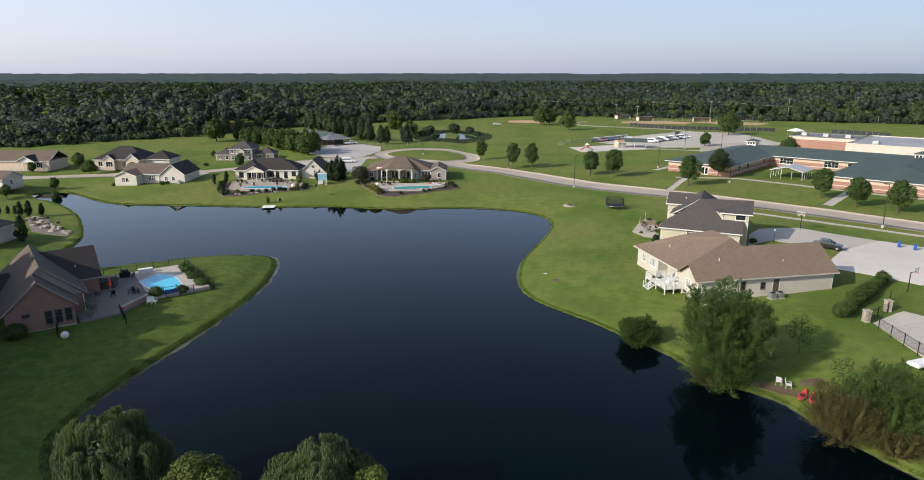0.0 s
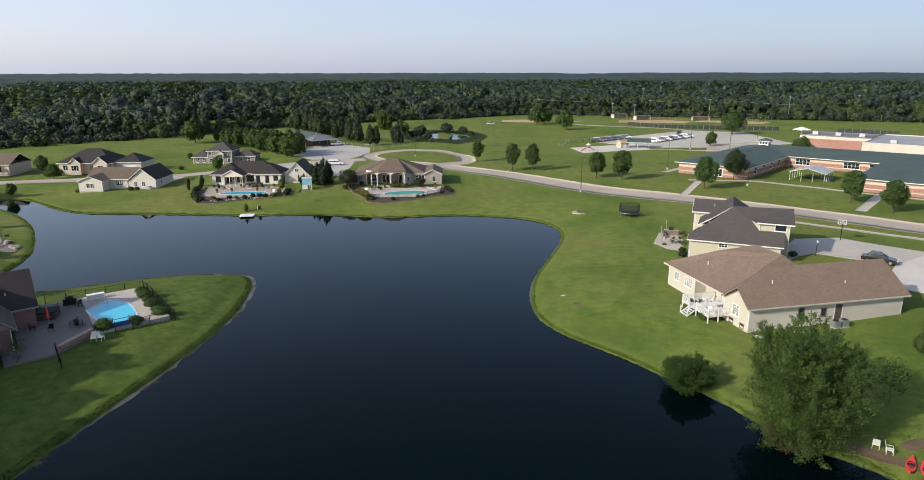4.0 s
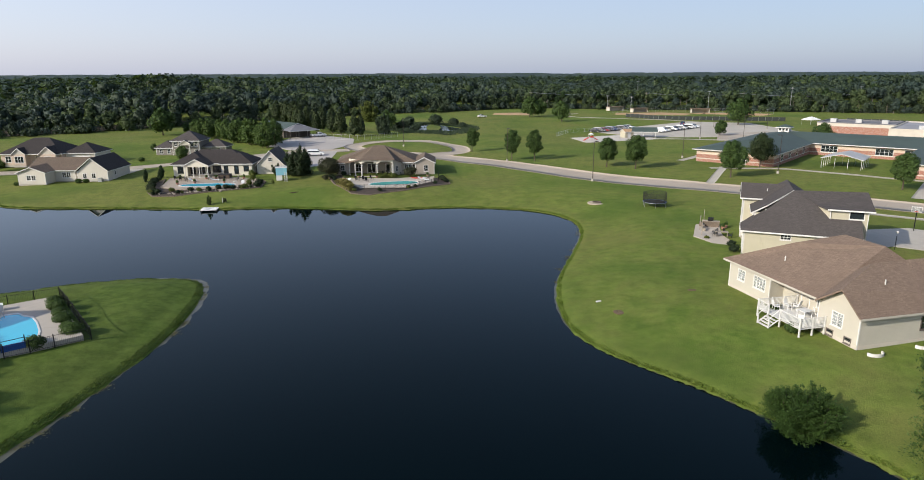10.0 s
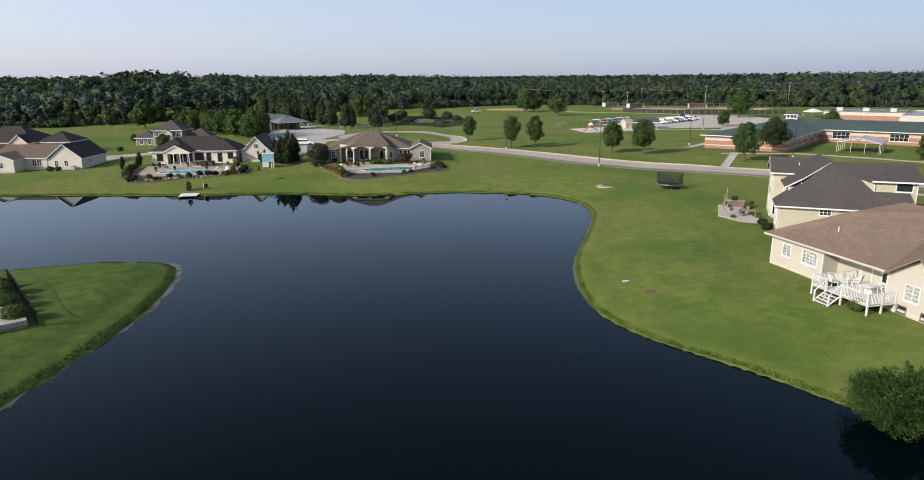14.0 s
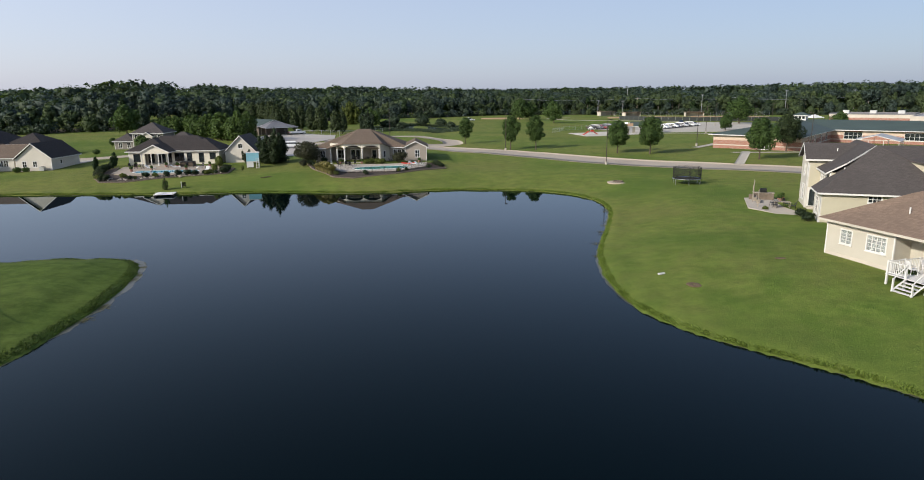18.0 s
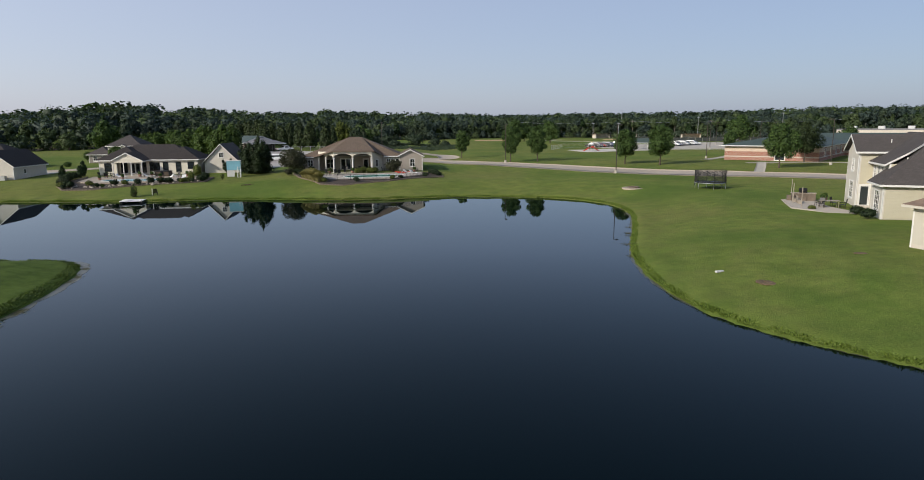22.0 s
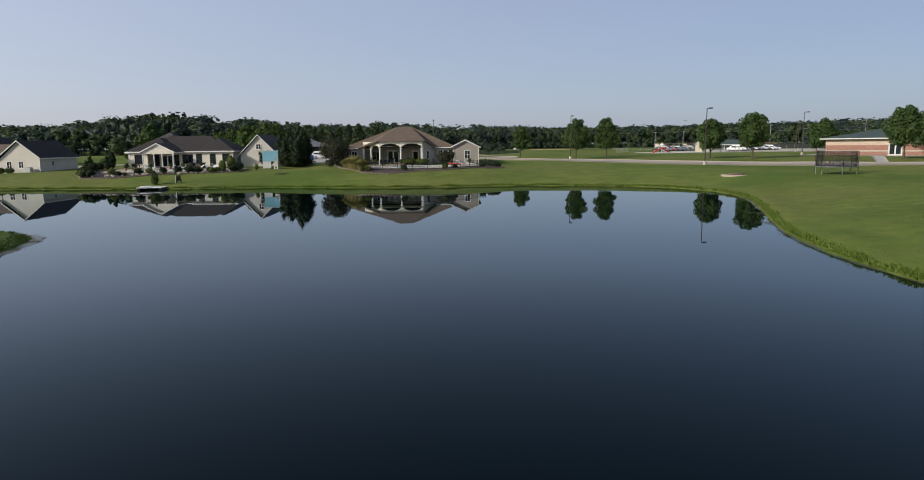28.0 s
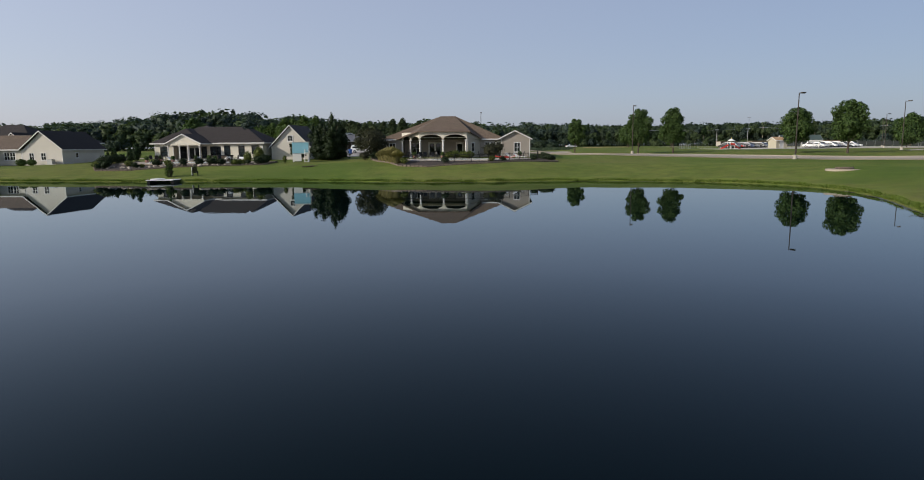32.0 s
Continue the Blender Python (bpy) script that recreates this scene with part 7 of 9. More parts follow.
def fence(label, pts, h=1.25, gap=2.2, material="black_metal", pickets=0.14, zf=ground, rails=(0.15, 0.92), r=0.035):
    """Posts, rails and slim pickets along a line."""
    t = thing("fence", label, "fence", pose(pts[0][0], pts[0][1], zf(*pts[0])))
    ox, oy, oz = pts[0][0], pts[0][1], zf(*pts[0])
    bmp = bmesh.new()
    for a, b in zip(pts, pts[1:]):
        L = math.hypot(b[0] - a[0], b[1] - a[1])
        n = max(1, round(L / gap))
        P = [(a[0] + (b[0] - a[0]) * i / n, a[1] + (b[1] - a[1]) * i / n) for i in range(n + 1)]
        Z = [zf(*p) for p in P]
        for i, (p, z) in enumerate(zip(P, Z)):
            if i or a is pts[0]:
                part("post", boxes((p[0] - ox - r, p[0] - ox + r, p[1] - oy - r, p[1] - oy + r, z - oz - 0.3, z - oz + h + 0.05)), M[material], t)
            if i:
                for f in rails:
                    part("rail", bar((P[i - 1][0] - ox, P[i - 1][1] - oy, Z[i - 1] - oz + h * f), (p[0] - ox, p[1] - oy, z - oz + h * f), r * 0.6, None, 6), M[material], t)
                m = int(math.hypot(p[0] - P[i - 1][0], p[1] - P[i - 1][1]) / pickets) if pickets else 0
                for k in range(1, m):
                    f = k / m
                    x, y, zz = P[i - 1][0] + (p[0] - P[i - 1][0]) * f - ox, P[i - 1][1] + (p[1] - P[i - 1][1]) * f - oy, Z[i - 1] + (z - Z[i - 1]) * f - oz
                    tube(bmp, (x, y, zz + 0.06), (x, y, zz + h), 0.009, 0.009, 4)
    if len(bmp.verts):
        tagged(part("infill", bmp, M[material], t), kind="stuff")
    else:
        bmp.free()
    return t


fence("black metal fence round the peninsula pool", [(-55.2, 94.2), (-45.6, 100.9), (-36.3, 89.2), (-38.6, 87.4), (-41.5, 85.0)], 1.3, 2.3)
fence("black metal fence beside the brick house", [(-44.6, 78.6), (-42.2, 75.4)], 1.3, 2.2)
fence("black metal fence at the brick house corner", [(-49.6, 73.4), (-47.9, 70.6)], 1.3, 2.2)
fence("black metal fence round the far pool terrace", [(-21.2, 164.4), (-10.4, 164.4), (-3.8, 172.2), (-3.6, 180)], 1.1, 2.2, zf=lambda x, y: max(ground(x, y), 1.6))
fence("black metal fence with stone piers by the drive", [(50.3, 63.0), (50.5, 74.8), (55.0, 77.8), (58.0, 82.0)], 1.35, 2.3, zf=lambda x, y: max(ground(x, y), 1.85))
def windscreen(pts, h=1.9):
    """Dark mesh panels laced to posts along a ball field."""
    t = thing("windscreen_fence", "dark windscreen panels round the ball field", "fence", on(*pts[0]))
    ox, oy, oz = pts[0][0], pts[0][1], ground(*pts[0])
    for a, b in zip(pts, pts[1:]):
        n = max(1, round(math.hypot(b[0] - a[0], b[1] - a[1]) / 3.0))
        for i in range(n):
            p, q = ((a[0] + (b[0] - a[0]) * k / n - ox, a[1] + (b[1] - a[1]) * k / n - oy) for k in (i + 0.02, i + 0.98))
            z = ground(p[0] + ox, p[1] + oy) - oz
            m, L = wall_pose(p, q, z)
            w = part("windscreen", boxes((0, L, -0.02, 0.02, 0.08, h)), M["screen"], t)
            w.matrix_basis = m
            part("post", bar((p[0], p[1], z - 0.3), (p[0], p[1], z + h + 0.1), 0.04, None, 6), M["steel"], t)


windscreen([(96, 372), (107, 353), (125, 346), (162, 335)])
windscreen([(186, 326), (196, 318), (203, 306)])
fence("galvanised chain-link fence at the playground", [(40, 268), (47, 282), (70, 296)], 1.4, 3.0, "steel", 0.6, rails=(0.05, 0.97))
fence("galvanised chain-link fence along the school yard", [(92, 248), (118, 238), (150, 230)], 1.4, 3.0, "steel", 0.6, rails=(0.05, 0.97))
fence("chain-link fence beside the barn yard", [(-43, 262), (-31, 256), (-18, 268)], 1.8, 3.0, "steel", 0.6, rails=(0.05, 0.97))
fence("chain-link backstop fence of the ball field", [(96, 408), (112, 414), (146, 410), (186, 392)], 2.4, 3.5, "steel", 0.8, rails=(0.05, 0.5, 0.97))
for x, y in ((50.5, 75.0), (55.2, 78.2)):
    bm = boxes((-0.35, 0.35, -0.35, 0.35, -0.4, 1.45), (-0.43, 0.43, -0.43, 0.43, 1.45, 1.57))
    solid("stone_pier", bm, M["stone"], "square stone pier with cap beside fence", "pier", on(x, y))

# ---- lamps, poles, wires ----


def street_lamp(places, h, label):
    t = thing("street_lamp", label, "lamp post", group="street lamps")
    part("base", bar((0, 0, -0.3), (0, 0, 0.55), 0.28, 0.26, 14), M["concrete"], t)
    part("pole", bar((0, 0, 0.55), (0, 0, h), 0.09, 0.06, 10), M["bronze"], t)
    part("arm", bar((0, 0, h - 0.1), (0.55, 0, h - 0.02), 0.035), M["bronze"], t)
    hd = part("lamp_head", boxes((0.35, 0.95, -0.2, 0.2, h - 0.08, h + 0.08)), M["bronze"], t)
    part("lens", boxes((0.42, 0.88, -0.14, 0.14, h - 0.1, h - 0.082)), M["glass"], hd)
    for i, (x, y, rz) in enumerate(places):
        if i == 0:
            t.matrix_basis = on(x, y, rz)
        else:
            copy_thing(t, on(x, y, rz))


street_lamp([(30.4, 172.0, 20), (14.8, 203.2, 60), (62.9, 204.6, -40), (-14.3, 236, 90), (83.2, 123.3, 140), (73.9, 175.3, 120), (89, 257, 0), (113, 301.6, 0), (98.6, 244.6, 30), (130, 290, 0)], 8.7, "tall bronze street lamp on a concrete base")
yl = thing("yard_lamp", "black garden lamp with white globe beside drive", "lamp post", on(56.3, 112.0))
part("pole", bar((0, 0, -0.2), (0, 0, 1.9), 0.05), M["black_metal"], yl)
bm = bmesh.new()
ellipsoid(bm, (0, 0, 2.38), (0.17, 0.17, 0.2), 2)
part("globe", bm, M["white_paint"], yl)
poles = [(60, 470), (132.5, 452), (186, 430), (239.5, 405), (300, 392)]
for i, (x, y) in enumerate(poles):
    t = thing("power_pole", "grey wooden power pole with crossarm", "power pole", on(x, y, 0, 0), "power poles")
    part("pole", bar((0, 0, -0.5), (0, 0, 10.5), 0.17, 0.12), M["wood"], t)
    part("crossarm", boxes((-1.2, 1.2, -0.06, 0.06, 9.6, 9.75)), M["wood"], t)
    for k in (-1.0, 0.0, 1.0):
        part("insulator", bar((k, 0, 9.75), (k, 0, 9.95), 0.05, 0.03, 6), M["white_paint"], t)
for k in (-1.0, 0.0, 1.0):
    pts = []
    for (ax, ay), (bx, by) in zip(poles, poles[1:]):
        za, zb = ground(ax, ay) + 9.9, ground(bx, by) + 9.9
        pts += [(ax + (bx - ax) * f + k, ay + (by - ay) * f, za + (zb - za) * f - 4 * 1.4 * f * (1 - f)) for f in np.linspace(0, 1, 9)]
    bm = bmesh.new()
    rings = [[bm.verts.new((x, y + 0.035 * c, z + 0.035 * d)) for c, d in ((1, 0), (0, 1), (-1, 0), (0, -1))] for x, y, z in pts]
    for p, q in zip(rings, rings[1:]):
        for c in range(4):
            bm.faces.new((p[c], p[(c + 1) % 4], q[(c + 1) % 4], q[c]))
    solid("power_line", bm, M["steel"], "sagging power line along the woods", "cable")
put_pole = [(137, 486, 17), (104, 440, 9), (113, 420, 9), (160, 420, 12), (205, 410, 14), (260, 430, 14)]
for x, y, h in put_pole:
    t = thing("field_light_pole", "tall grey floodlight pole at the ball field", "pole", on(x, y), "field poles")
    part("pole", bar((0, 0, -0.5), (0, 0, h), 0.16, 0.1), M["steel"], t)
    part("lamp_bar", boxes((-1.0, 1.0, -0.08, 0.08, h - 0.6, h - 0.3)), M["steel"], t)

# ---- cars ----


def car(label, colour, kind, m, group=""):
    """A car from its side outline: body, glasshouse, wheels, lamps."""
    t = thing("car", label, "car", m, group)
    if kind == "van":
        lo = [(-2.45, 0.35), (-2.5, 0.75), (-2.42, 1.02), (2.0, 0.98), (2.42, 0.80), (2.5, 0.55), (2.45, 0.32)]
        hi = [(-2.40, 1.0), (-2.15, 1.68), (-1.6, 1.76), (0.7, 1.74), (1.75, 1.0)]
    elif kind == "truck":
        lo = [(-2.75, 0.5), (-2.8, 1.08), (1.3, 1.1), (2.5, 1.06), (2.75, 0.9), (2.75, 0.45)]
        hi = [(-0.6, 1.1), (-0.5, 1.75), (0.75, 1.78), (1.5, 1.1)]
    else:
        lo = [(-2.35, 0.35), (-2.42, 0.80), (-2.2, 0.98), (-1.4, 0.96), (0.95, 0.95), (2.1, 0.82), (2.4, 0.62), (2.35, 0.30)]
        hi = [(-1.75, 0.95), (-0.95, 1.68), (0.15, 1.45), (1.15, 0.95)]
    w = 0.9
    bm = bmesh.new()
    for prof, y0, y1, top in ((lo, w, w, None), (hi, w * 0.96, w * 0.78, True)):
        zs = [p[1] for p in prof]
        ya = [y0 + (y1 - y0) * (z - min(zs)) / max(1e-6, max(zs) - min(zs)) for z in zs]
        a = [bm.verts.new((x, -y, z)) for (x, z), y in zip(prof, ya)]
        b = [bm.verts.new((x, y, z)) for (x, z), y in zip(prof, ya)]
        n = len(prof)
        bm.faces.new(a)
        bm.faces.new(b[::-1])
        for i in range(n):
            bm.faces.new((a[i], b[i], b[(i + 1) % n], a[(i + 1) % n]))
    bmesh.ops.recalc_face_normals(bm, faces=bm.faces[:])
    bmesh.ops.bevel(bm, geom=bm.edges[:], offset=0.05, segments=2, affect='EDGES', clamp_overlap=True)
    bd = part("body", bm, colour, t)
    # side and end glass a little proud of the cabin
    x0, x1 = hi[1][0], hi[-2][0]
    zt, zb = hi[1][1] - 0.12, hi[0][1] + 0.06
    for s in (-1, 1):
        bm = bmesh.new()
        q = [(hi[0][0] + 0.35, zb), (x0 + 0.12, zt), (x1 - 0.05, zt), (hi[-1][0] - 0.35, zb)]
        yb, yt = w * 0.965 + 0.004, w * 0.80 + 0.004
        v = [bm.verts.new((x, s * ((yb if z == zb else yt) + e), z)) for e in (0, 0.008) for x, z in q]
        bm.faces.new(v[:4] if s < 0 else v[3::-1])
        bm.faces.new(v[4:] if s > 0 else v[:3:-1])
        bmesh.ops.recalc_face_normals(bm, faces=bm.faces[:])
        part("side_window", bm, M["glass"], t)
    for (xa, za), (xb, zb2), nm in ((hi[-2], hi[-1], "windscreen"), (hi[1], hi[0], "rear_window")):
        bm = bmesh.new()
        d = 0.03 if nm == "windscreen" else -0.03
        q = [(xa + (xb - xa) * 0.1, za + (zb2 - za) * 0.1, 0.68), (xa + (xb - xa) * 0.9, za + (zb2 - za) * 0.9, 0.8)]
        v = [bm.verts.new(c) for c in ((q[0][0] + d, -q[0][2], q[0][1] + 0.02), (q[0][0] + d, q[0][2], q[0][1] + 0.02), (q[1][0] + d, q[1][2], q[1][1] + 0.02), (q[1][0] + d, -q[1][2], q[1][1] + 0.02))]
        bm.faces.new(v)
        bmesh.ops.solidify(bm, geom=bm.faces[:], thickness=0.01)
        part(nm, bm, M["glass"], t)
    for x in (lo[0][0] + 0.85, lo[-1][0] - 0.85):
        for s in (-1, 1):
            wl = part("wheel", bar((x, s * 0.72, 0.33), (x, s * 0.92, 0.33), 0.33, None, 18), M["rubber"], t)
            part("rim", bar((x, s * 0.915, 0.33), (x, s * 0.93, 0.33), 0.2, None, 12), M["steel"], wl)
    for s in (-1, 1):
        part("headlight", boxes((lo[-2][0] - 0.12, lo[-2][0] + 0.02, s * 0.66 - 0.17, s * 0.66 + 0.17, 0.58, 0.74)), M["white_paint"], t)
        part("tail_light", boxes((lo[1][0] - 0.02, lo[1][0] + 0.1, s * 0.7 - 0.12, s * 0.7 + 0.12, 0.66, 0.86)), M["red"], t)
    return t


def paint(name, c):
    m, n, l, b = nodes_of(name)
    f = noise_node(n, l, obj_coord(n), 3.0)
    l.new(ramp(n, l, f, [(0.3, scaled(c, 0.95)), (0.7, scaled(c, 1.05))]), b.inputs["Base Color"])
    b.inputs["Roughness"].default_value, b.inputs["Coat Weight"].default_value = 0.35, 0.8
    return m


PAINT = {"black": paint("black_car_paint", (0.012, 0.012, 0.014)), "white": paint("white_car_paint", (0.74, 0.74, 0.73)), "silver": paint("silver_car_paint", (0.42, 0.43, 0.45)),
         "grey": paint("grey_car_paint", (0.10, 0.105, 0.11)), "red": paint("red_car_paint", (0.42, 0.03, 0.02)), "navy": paint("navy_car_paint", (0.02, 0.035, 0.09))}
car("glossy black saloon parked on the driveway", PAINT["black"], "saloon", on(63.8, 107.8, -38, 0.08))
car("white minivan parked on the gravel drive", PAINT["white"], "van", on(-38.6, 217.5, 8, 0.08))
car("white pickup truck before the barn", PAINT["white"], "truck", on(-46.8, 270.0, 35, 0.08))
car("dark saloon parked behind the shed", PAINT["grey"], "saloon", on(-46.6, 206.0, 60, 0.08))
first = {}
seqs = [((58.5, 284.5), (76.5, 299.5), ["black", "grey", "red", "black", "navy", "grey", "black", "grey", "silver", "white"], 45), ((82.0, 281.5), (105.0, 303.0), ["white", "white", "silver", "grey", "white", "navy", "grey", "silver", "black", "white", "silver", "white"], 45)]
for a, b, cols, rz in seqs:
    for i, c in enumerate(cols):
        f = i / (len(cols) - 1)
        m = on(a[0] + (b[0] - a[0]) * f, a[1] + (b[1] - a[1]) * f, rz - 85 + 3 * math.sin(i * 2.3), 0.08)
        k = (c, "van" if i % 3 == 1 else "saloon")
        if k not in first:
            first[k] = car("%s %s parked in the school car park" % (c, "minivan" if k[1] == "van" else "saloon"), PAINT[c], k[1], m, "parked cars")
        else:
            copy_thing(first[k], m)
car("dark saloon alone in the school car park", PAINT["navy"], "saloon", on(106, 318, 60, 0.08), "parked cars")
car("white car on the far school field", PAINT["white"], "saloon", on(20.5, 377, 20, 0.02))

# ---- the lawn by the lake ----
tp = thing("trampoline", "round black trampoline with safety net on the lawn", "trampoline", on(35.3, 145.2))
bm = bmesh.new()
R = 2.1
ringp = [(R * math.cos(2 * math.pi * i / 28), R * math.sin(2 * math.pi * i / 28), 0.85) for i in range(28)]
for a, b in zip(ringp, ringp[1:] + ringp[:1]):
    tube(bm, a, b, 0.045, 0.045, 6, False)
part("ring", bm, M["steel"], tp)
part("mat", bar((0, 0, 0.84), (0, 0, 0.86), R * 0.86, None, 28), M["net"], tp)
bm = bmesh.new()
for i in range(28):
    a0, a1 = 2 * math.pi * i / 28, 2 * math.pi * (i + 1) / 28
    v = [bm.verts.new((r_ * math.cos(a), r_ * math.sin(a), z)) for r_, a, z in ((R * 0.86, a0, 0.875), (R * 1.02, a0, 0.9), (R * 1.02, a1, 0.9), (R * 0.86, a1, 0.875))]
    bm.faces.new(v)
bmesh.ops.solidify(bm, geom=bm.faces[:], thickness=0.02)
part("pad", bm, M["blue"], tp, "dark blue spring pad")
for i in range(6):
    a = 2 * math.pi * i / 6 + 0.3
    c, s = math.cos(a), math.sin(a)
    part("leg", bar((R * c, R * s, -0.05), (R * c, R * s, 0.85), 0.035), M["steel"], tp)
    part("net_pole", bar((R * 1.05 * c, R * 1.05 * s, 0.3), (R * 1.05 * c, R * 1.05 * s, 2.65), 0.03), M["black_metal"], tp)
bm = bmesh.new()
for i in range(90):
    a = 2 * math.pi * i / 90
    tube(bm, (R * 0.98 * math.cos(a), R * 0.98 * math.sin(a), 0.9), (R * 0.98 * math.cos(a), R * 0.98 * math.sin(a), 2.6), 0.013, 0.013, 3, False)
for k in range(22):
    z = 0.9 + 1.7 * k / 21
    for i in range(28):
        a, b = 2 * math.pi * i / 28, 2 * math.pi * (i + 1) / 28
        tube(bm, (R * 0.98 * math.cos(a), R * 0.98 * math.sin(a), z), (R * 0.98 * math.cos(b), R * 0.98 * math.sin(b), z), 0.013, 0.013, 3, False)
tagged(part("net", bm, M["net"], tp), kind="stuff")

fp = thing("fire_pit", "round stone fire pit on a pale gravel circle", "fire pit", on(26.0, 150.3))
part("gravel", bar((0, 0, -0.4), (0, 0, 0.03), 1.75, 1.7, 28), M["paver"], fp)
for i in range(14):
    a = 2 * math.pi * i / 14
    bm = boxes((-0.16, 0.16, -0.1, 0.1, 0.06, 0.22))
    bmesh.ops.bevel(bm, geom=bm.edges[:], offset=0.03, segments=1, affect='EDGES')
    s = part("stone", bm, M["stone_dark"], fp)
    s.matrix_basis = pose(0.72 * math.cos(a), 0.72 * math.sin(a), 0, 0, 0, math.degrees(a) + 90)
part("ash", bar((0, 0, 0.05), (0, 0, 0.12), 0.6, 0.5, 14), M["rubber"], fp)

def ellipsoid_tarp():
    bm = bmesh.new()
    r = random.Random(81)
    ellipsoid(bm, (-0.7, -1.6, 0.40), (0.75, 1.1, 0.09), 2, 0.1, r)
    return bm


# fishing dock of the ivory house
dk = thing("floating_dock", "low pale plank dock at the lake edge", "dock", pose(-47.4, 155.0, 0.0, 0, 0, 8))
for i in range(10):
    part("plank", boxes((-1.5, 1.5, -2.9 + i * 0.3, -2.9 + i * 0.3 + 0.28, 0.28, 0.34)), M["canvas"], dk)
for i in range(12):
    part("plank", boxes((0.0, 1.5, 0.1 + i * 0.3, 0.1 + i * 0.3 + 0.28, 0.30, 0.36)), M["wood"], dk)
for x in (-1.4, 1.2):
    part("float", boxes((x, x + 0.3, -2.8, 0.0, -0.25, 0.27)), M["black_metal"], dk)
part("tarpaulin", ellipsoid_tarp(), M["canvas"], dk, "crumpled pale canvas cover")
for x, y in ((-1.35, -2.6), (1.4, -2.6), (0.1, 2.0), (1.4, 2.0), (0.1, 3.5), (1.4, 3.5)):
    part("post", bar((x, y, -1.2), (x, y, 0.5), 0.06), M["wood"], dk)
ac = thing("garden_chair", "black slatted garden chair on the lake bank", "chair", on(-45.6, 157.8, 200))
for x in (-0.28, 0.28):
    part("leg", boxes((x - 0.03, x + 0.03, -0.3, -0.24, 0, 0.55)), M["black_metal"], ac)
    part("armrest", boxes((x - 0.06, x + 0.06, -0.35, 0.35, 0.55, 0.58)), M["black_metal"], ac)
    part("leg", boxes((x - 0.03, x + 0.03, 0.24, 0.30, 0, 0.55)), M["black_metal"], ac)
part("seat", boxes((-0.27, 0.27, -0.32, 0.28, 0.32, 0.36)), M["black_metal"], ac)
for k in range(5):
    s = part("back_slat", boxes((-0.05, 0.05, -0.015, 0.015, 0, 0.75)), M["black_metal"], ac)
    s.matrix_basis = pose(-0.22 + 0.11 * k, 0.28, 0.34, -18)
solid("marker_post", bar((0, 0, -0.3), (0, 0, 0.95), 0.06), M["white_paint"], "white marker post on the lake bank", "post", on(-46.2, 158.2))

tw = thing("lifeguard_stand", "white and pale blue lookout stand with ladder", "stand", on(-39.2, 178.6, 12))
for x in (-1.1, 1.1):
    for y in (-0.9, 0.9):
        part("leg", boxes((x - 0.06, x + 0.06, y - 0.06, y + 0.06, -0.2, 2.9 if y > 0 else 2.3)), M["white_paint"], tw)
part("platform", boxes((-1.2, 1.2, -1.0, 1.0, 1.2, 1.28)), M["white_paint"], tw)
part("blue_panel", boxes((-1.2, 1.2, -1.06, -1.0, 1.28, 2.9)), M["sky_blue"], tw, "pale blue board panel")
part("side_panel", boxes((-1.2, -1.14, -0.98, 1.0, 0.1, 1.2)), M["white_paint"], tw)
part("front_panel", boxes((-1.13, 0.1, -1.04, -0.98, 0.1, 1.2)), M["white_paint"], tw)
part("roof", boxes((-1.3, 1.3, -1.1, 1.1, 2.9, 2.98)), M["white_paint"], tw)
for x in (0.65, 1.15):
    part("ladder_rail", bar((x, -2.0, -0.1), (x, -1.1, 1.9), 0.04), M["white_paint"], tw)
for k in range(6):
    f = (k + 0.5) / 6
    part("rung", bar((0.65, -2.0 + 0.9 * f, -0.1 + 2.0 * f), (1.15, -2.0 + 0.9 * f, -0.1 + 2.0 * f), 0.03, None, 6), M["white_paint"], tw)
bm = bmesh.new()
for a in ((-0.9, -0.3, 0.5, 0.2), (-0.5, 0.4, 0.8, -0.2), (-0.2, -0.5, 0.3, 0.5), (0.1, 0.1, 1.0, 0.35)):
    tube(bm, (a[0], a[1], 0.08), (a[2], a[3], 0.22), 0.07, 0.03, 6)
solid("driftwood_pile", bm, M["bark"], "small pile of dead branches on the lawn", "branches", on(-33.5, 164))
bm = bmesh.new()
for k in range(9):
    a = k * 0.7
    ellipsoid(bm, (0.3 * math.cos(a), 0.45 * math.sin(a), 0.02), (0.28, 0.22, 0.07), 2, 0.15)
solid("earth_mound", bm, M["dirt"], "small bare earth mound on the lawn", "earth", on(14.6, 94.6))
bm = boxes((-0.35, 0.35, -0.12, 0.12, 0, 0.12))
bmesh.ops.bevel(bm, geom=bm.edges[:], offset=0.05, segments=2, affect='EDGES')
solid("pale_stone", bm, M["white_paint"], "pale flat stone lying on the lawn", "stone", on(13.4, 98.2, 20))
bm = bmesh.new()
ellipsoid(bm, (0, 0, 0.02), (0.5, 0.3, 0.05), 2, 0.2)
solid("earth_mound", bm, M["dirt"], "worn brown patch of earth on the lawn", "earth", on(24.0, 99.0))
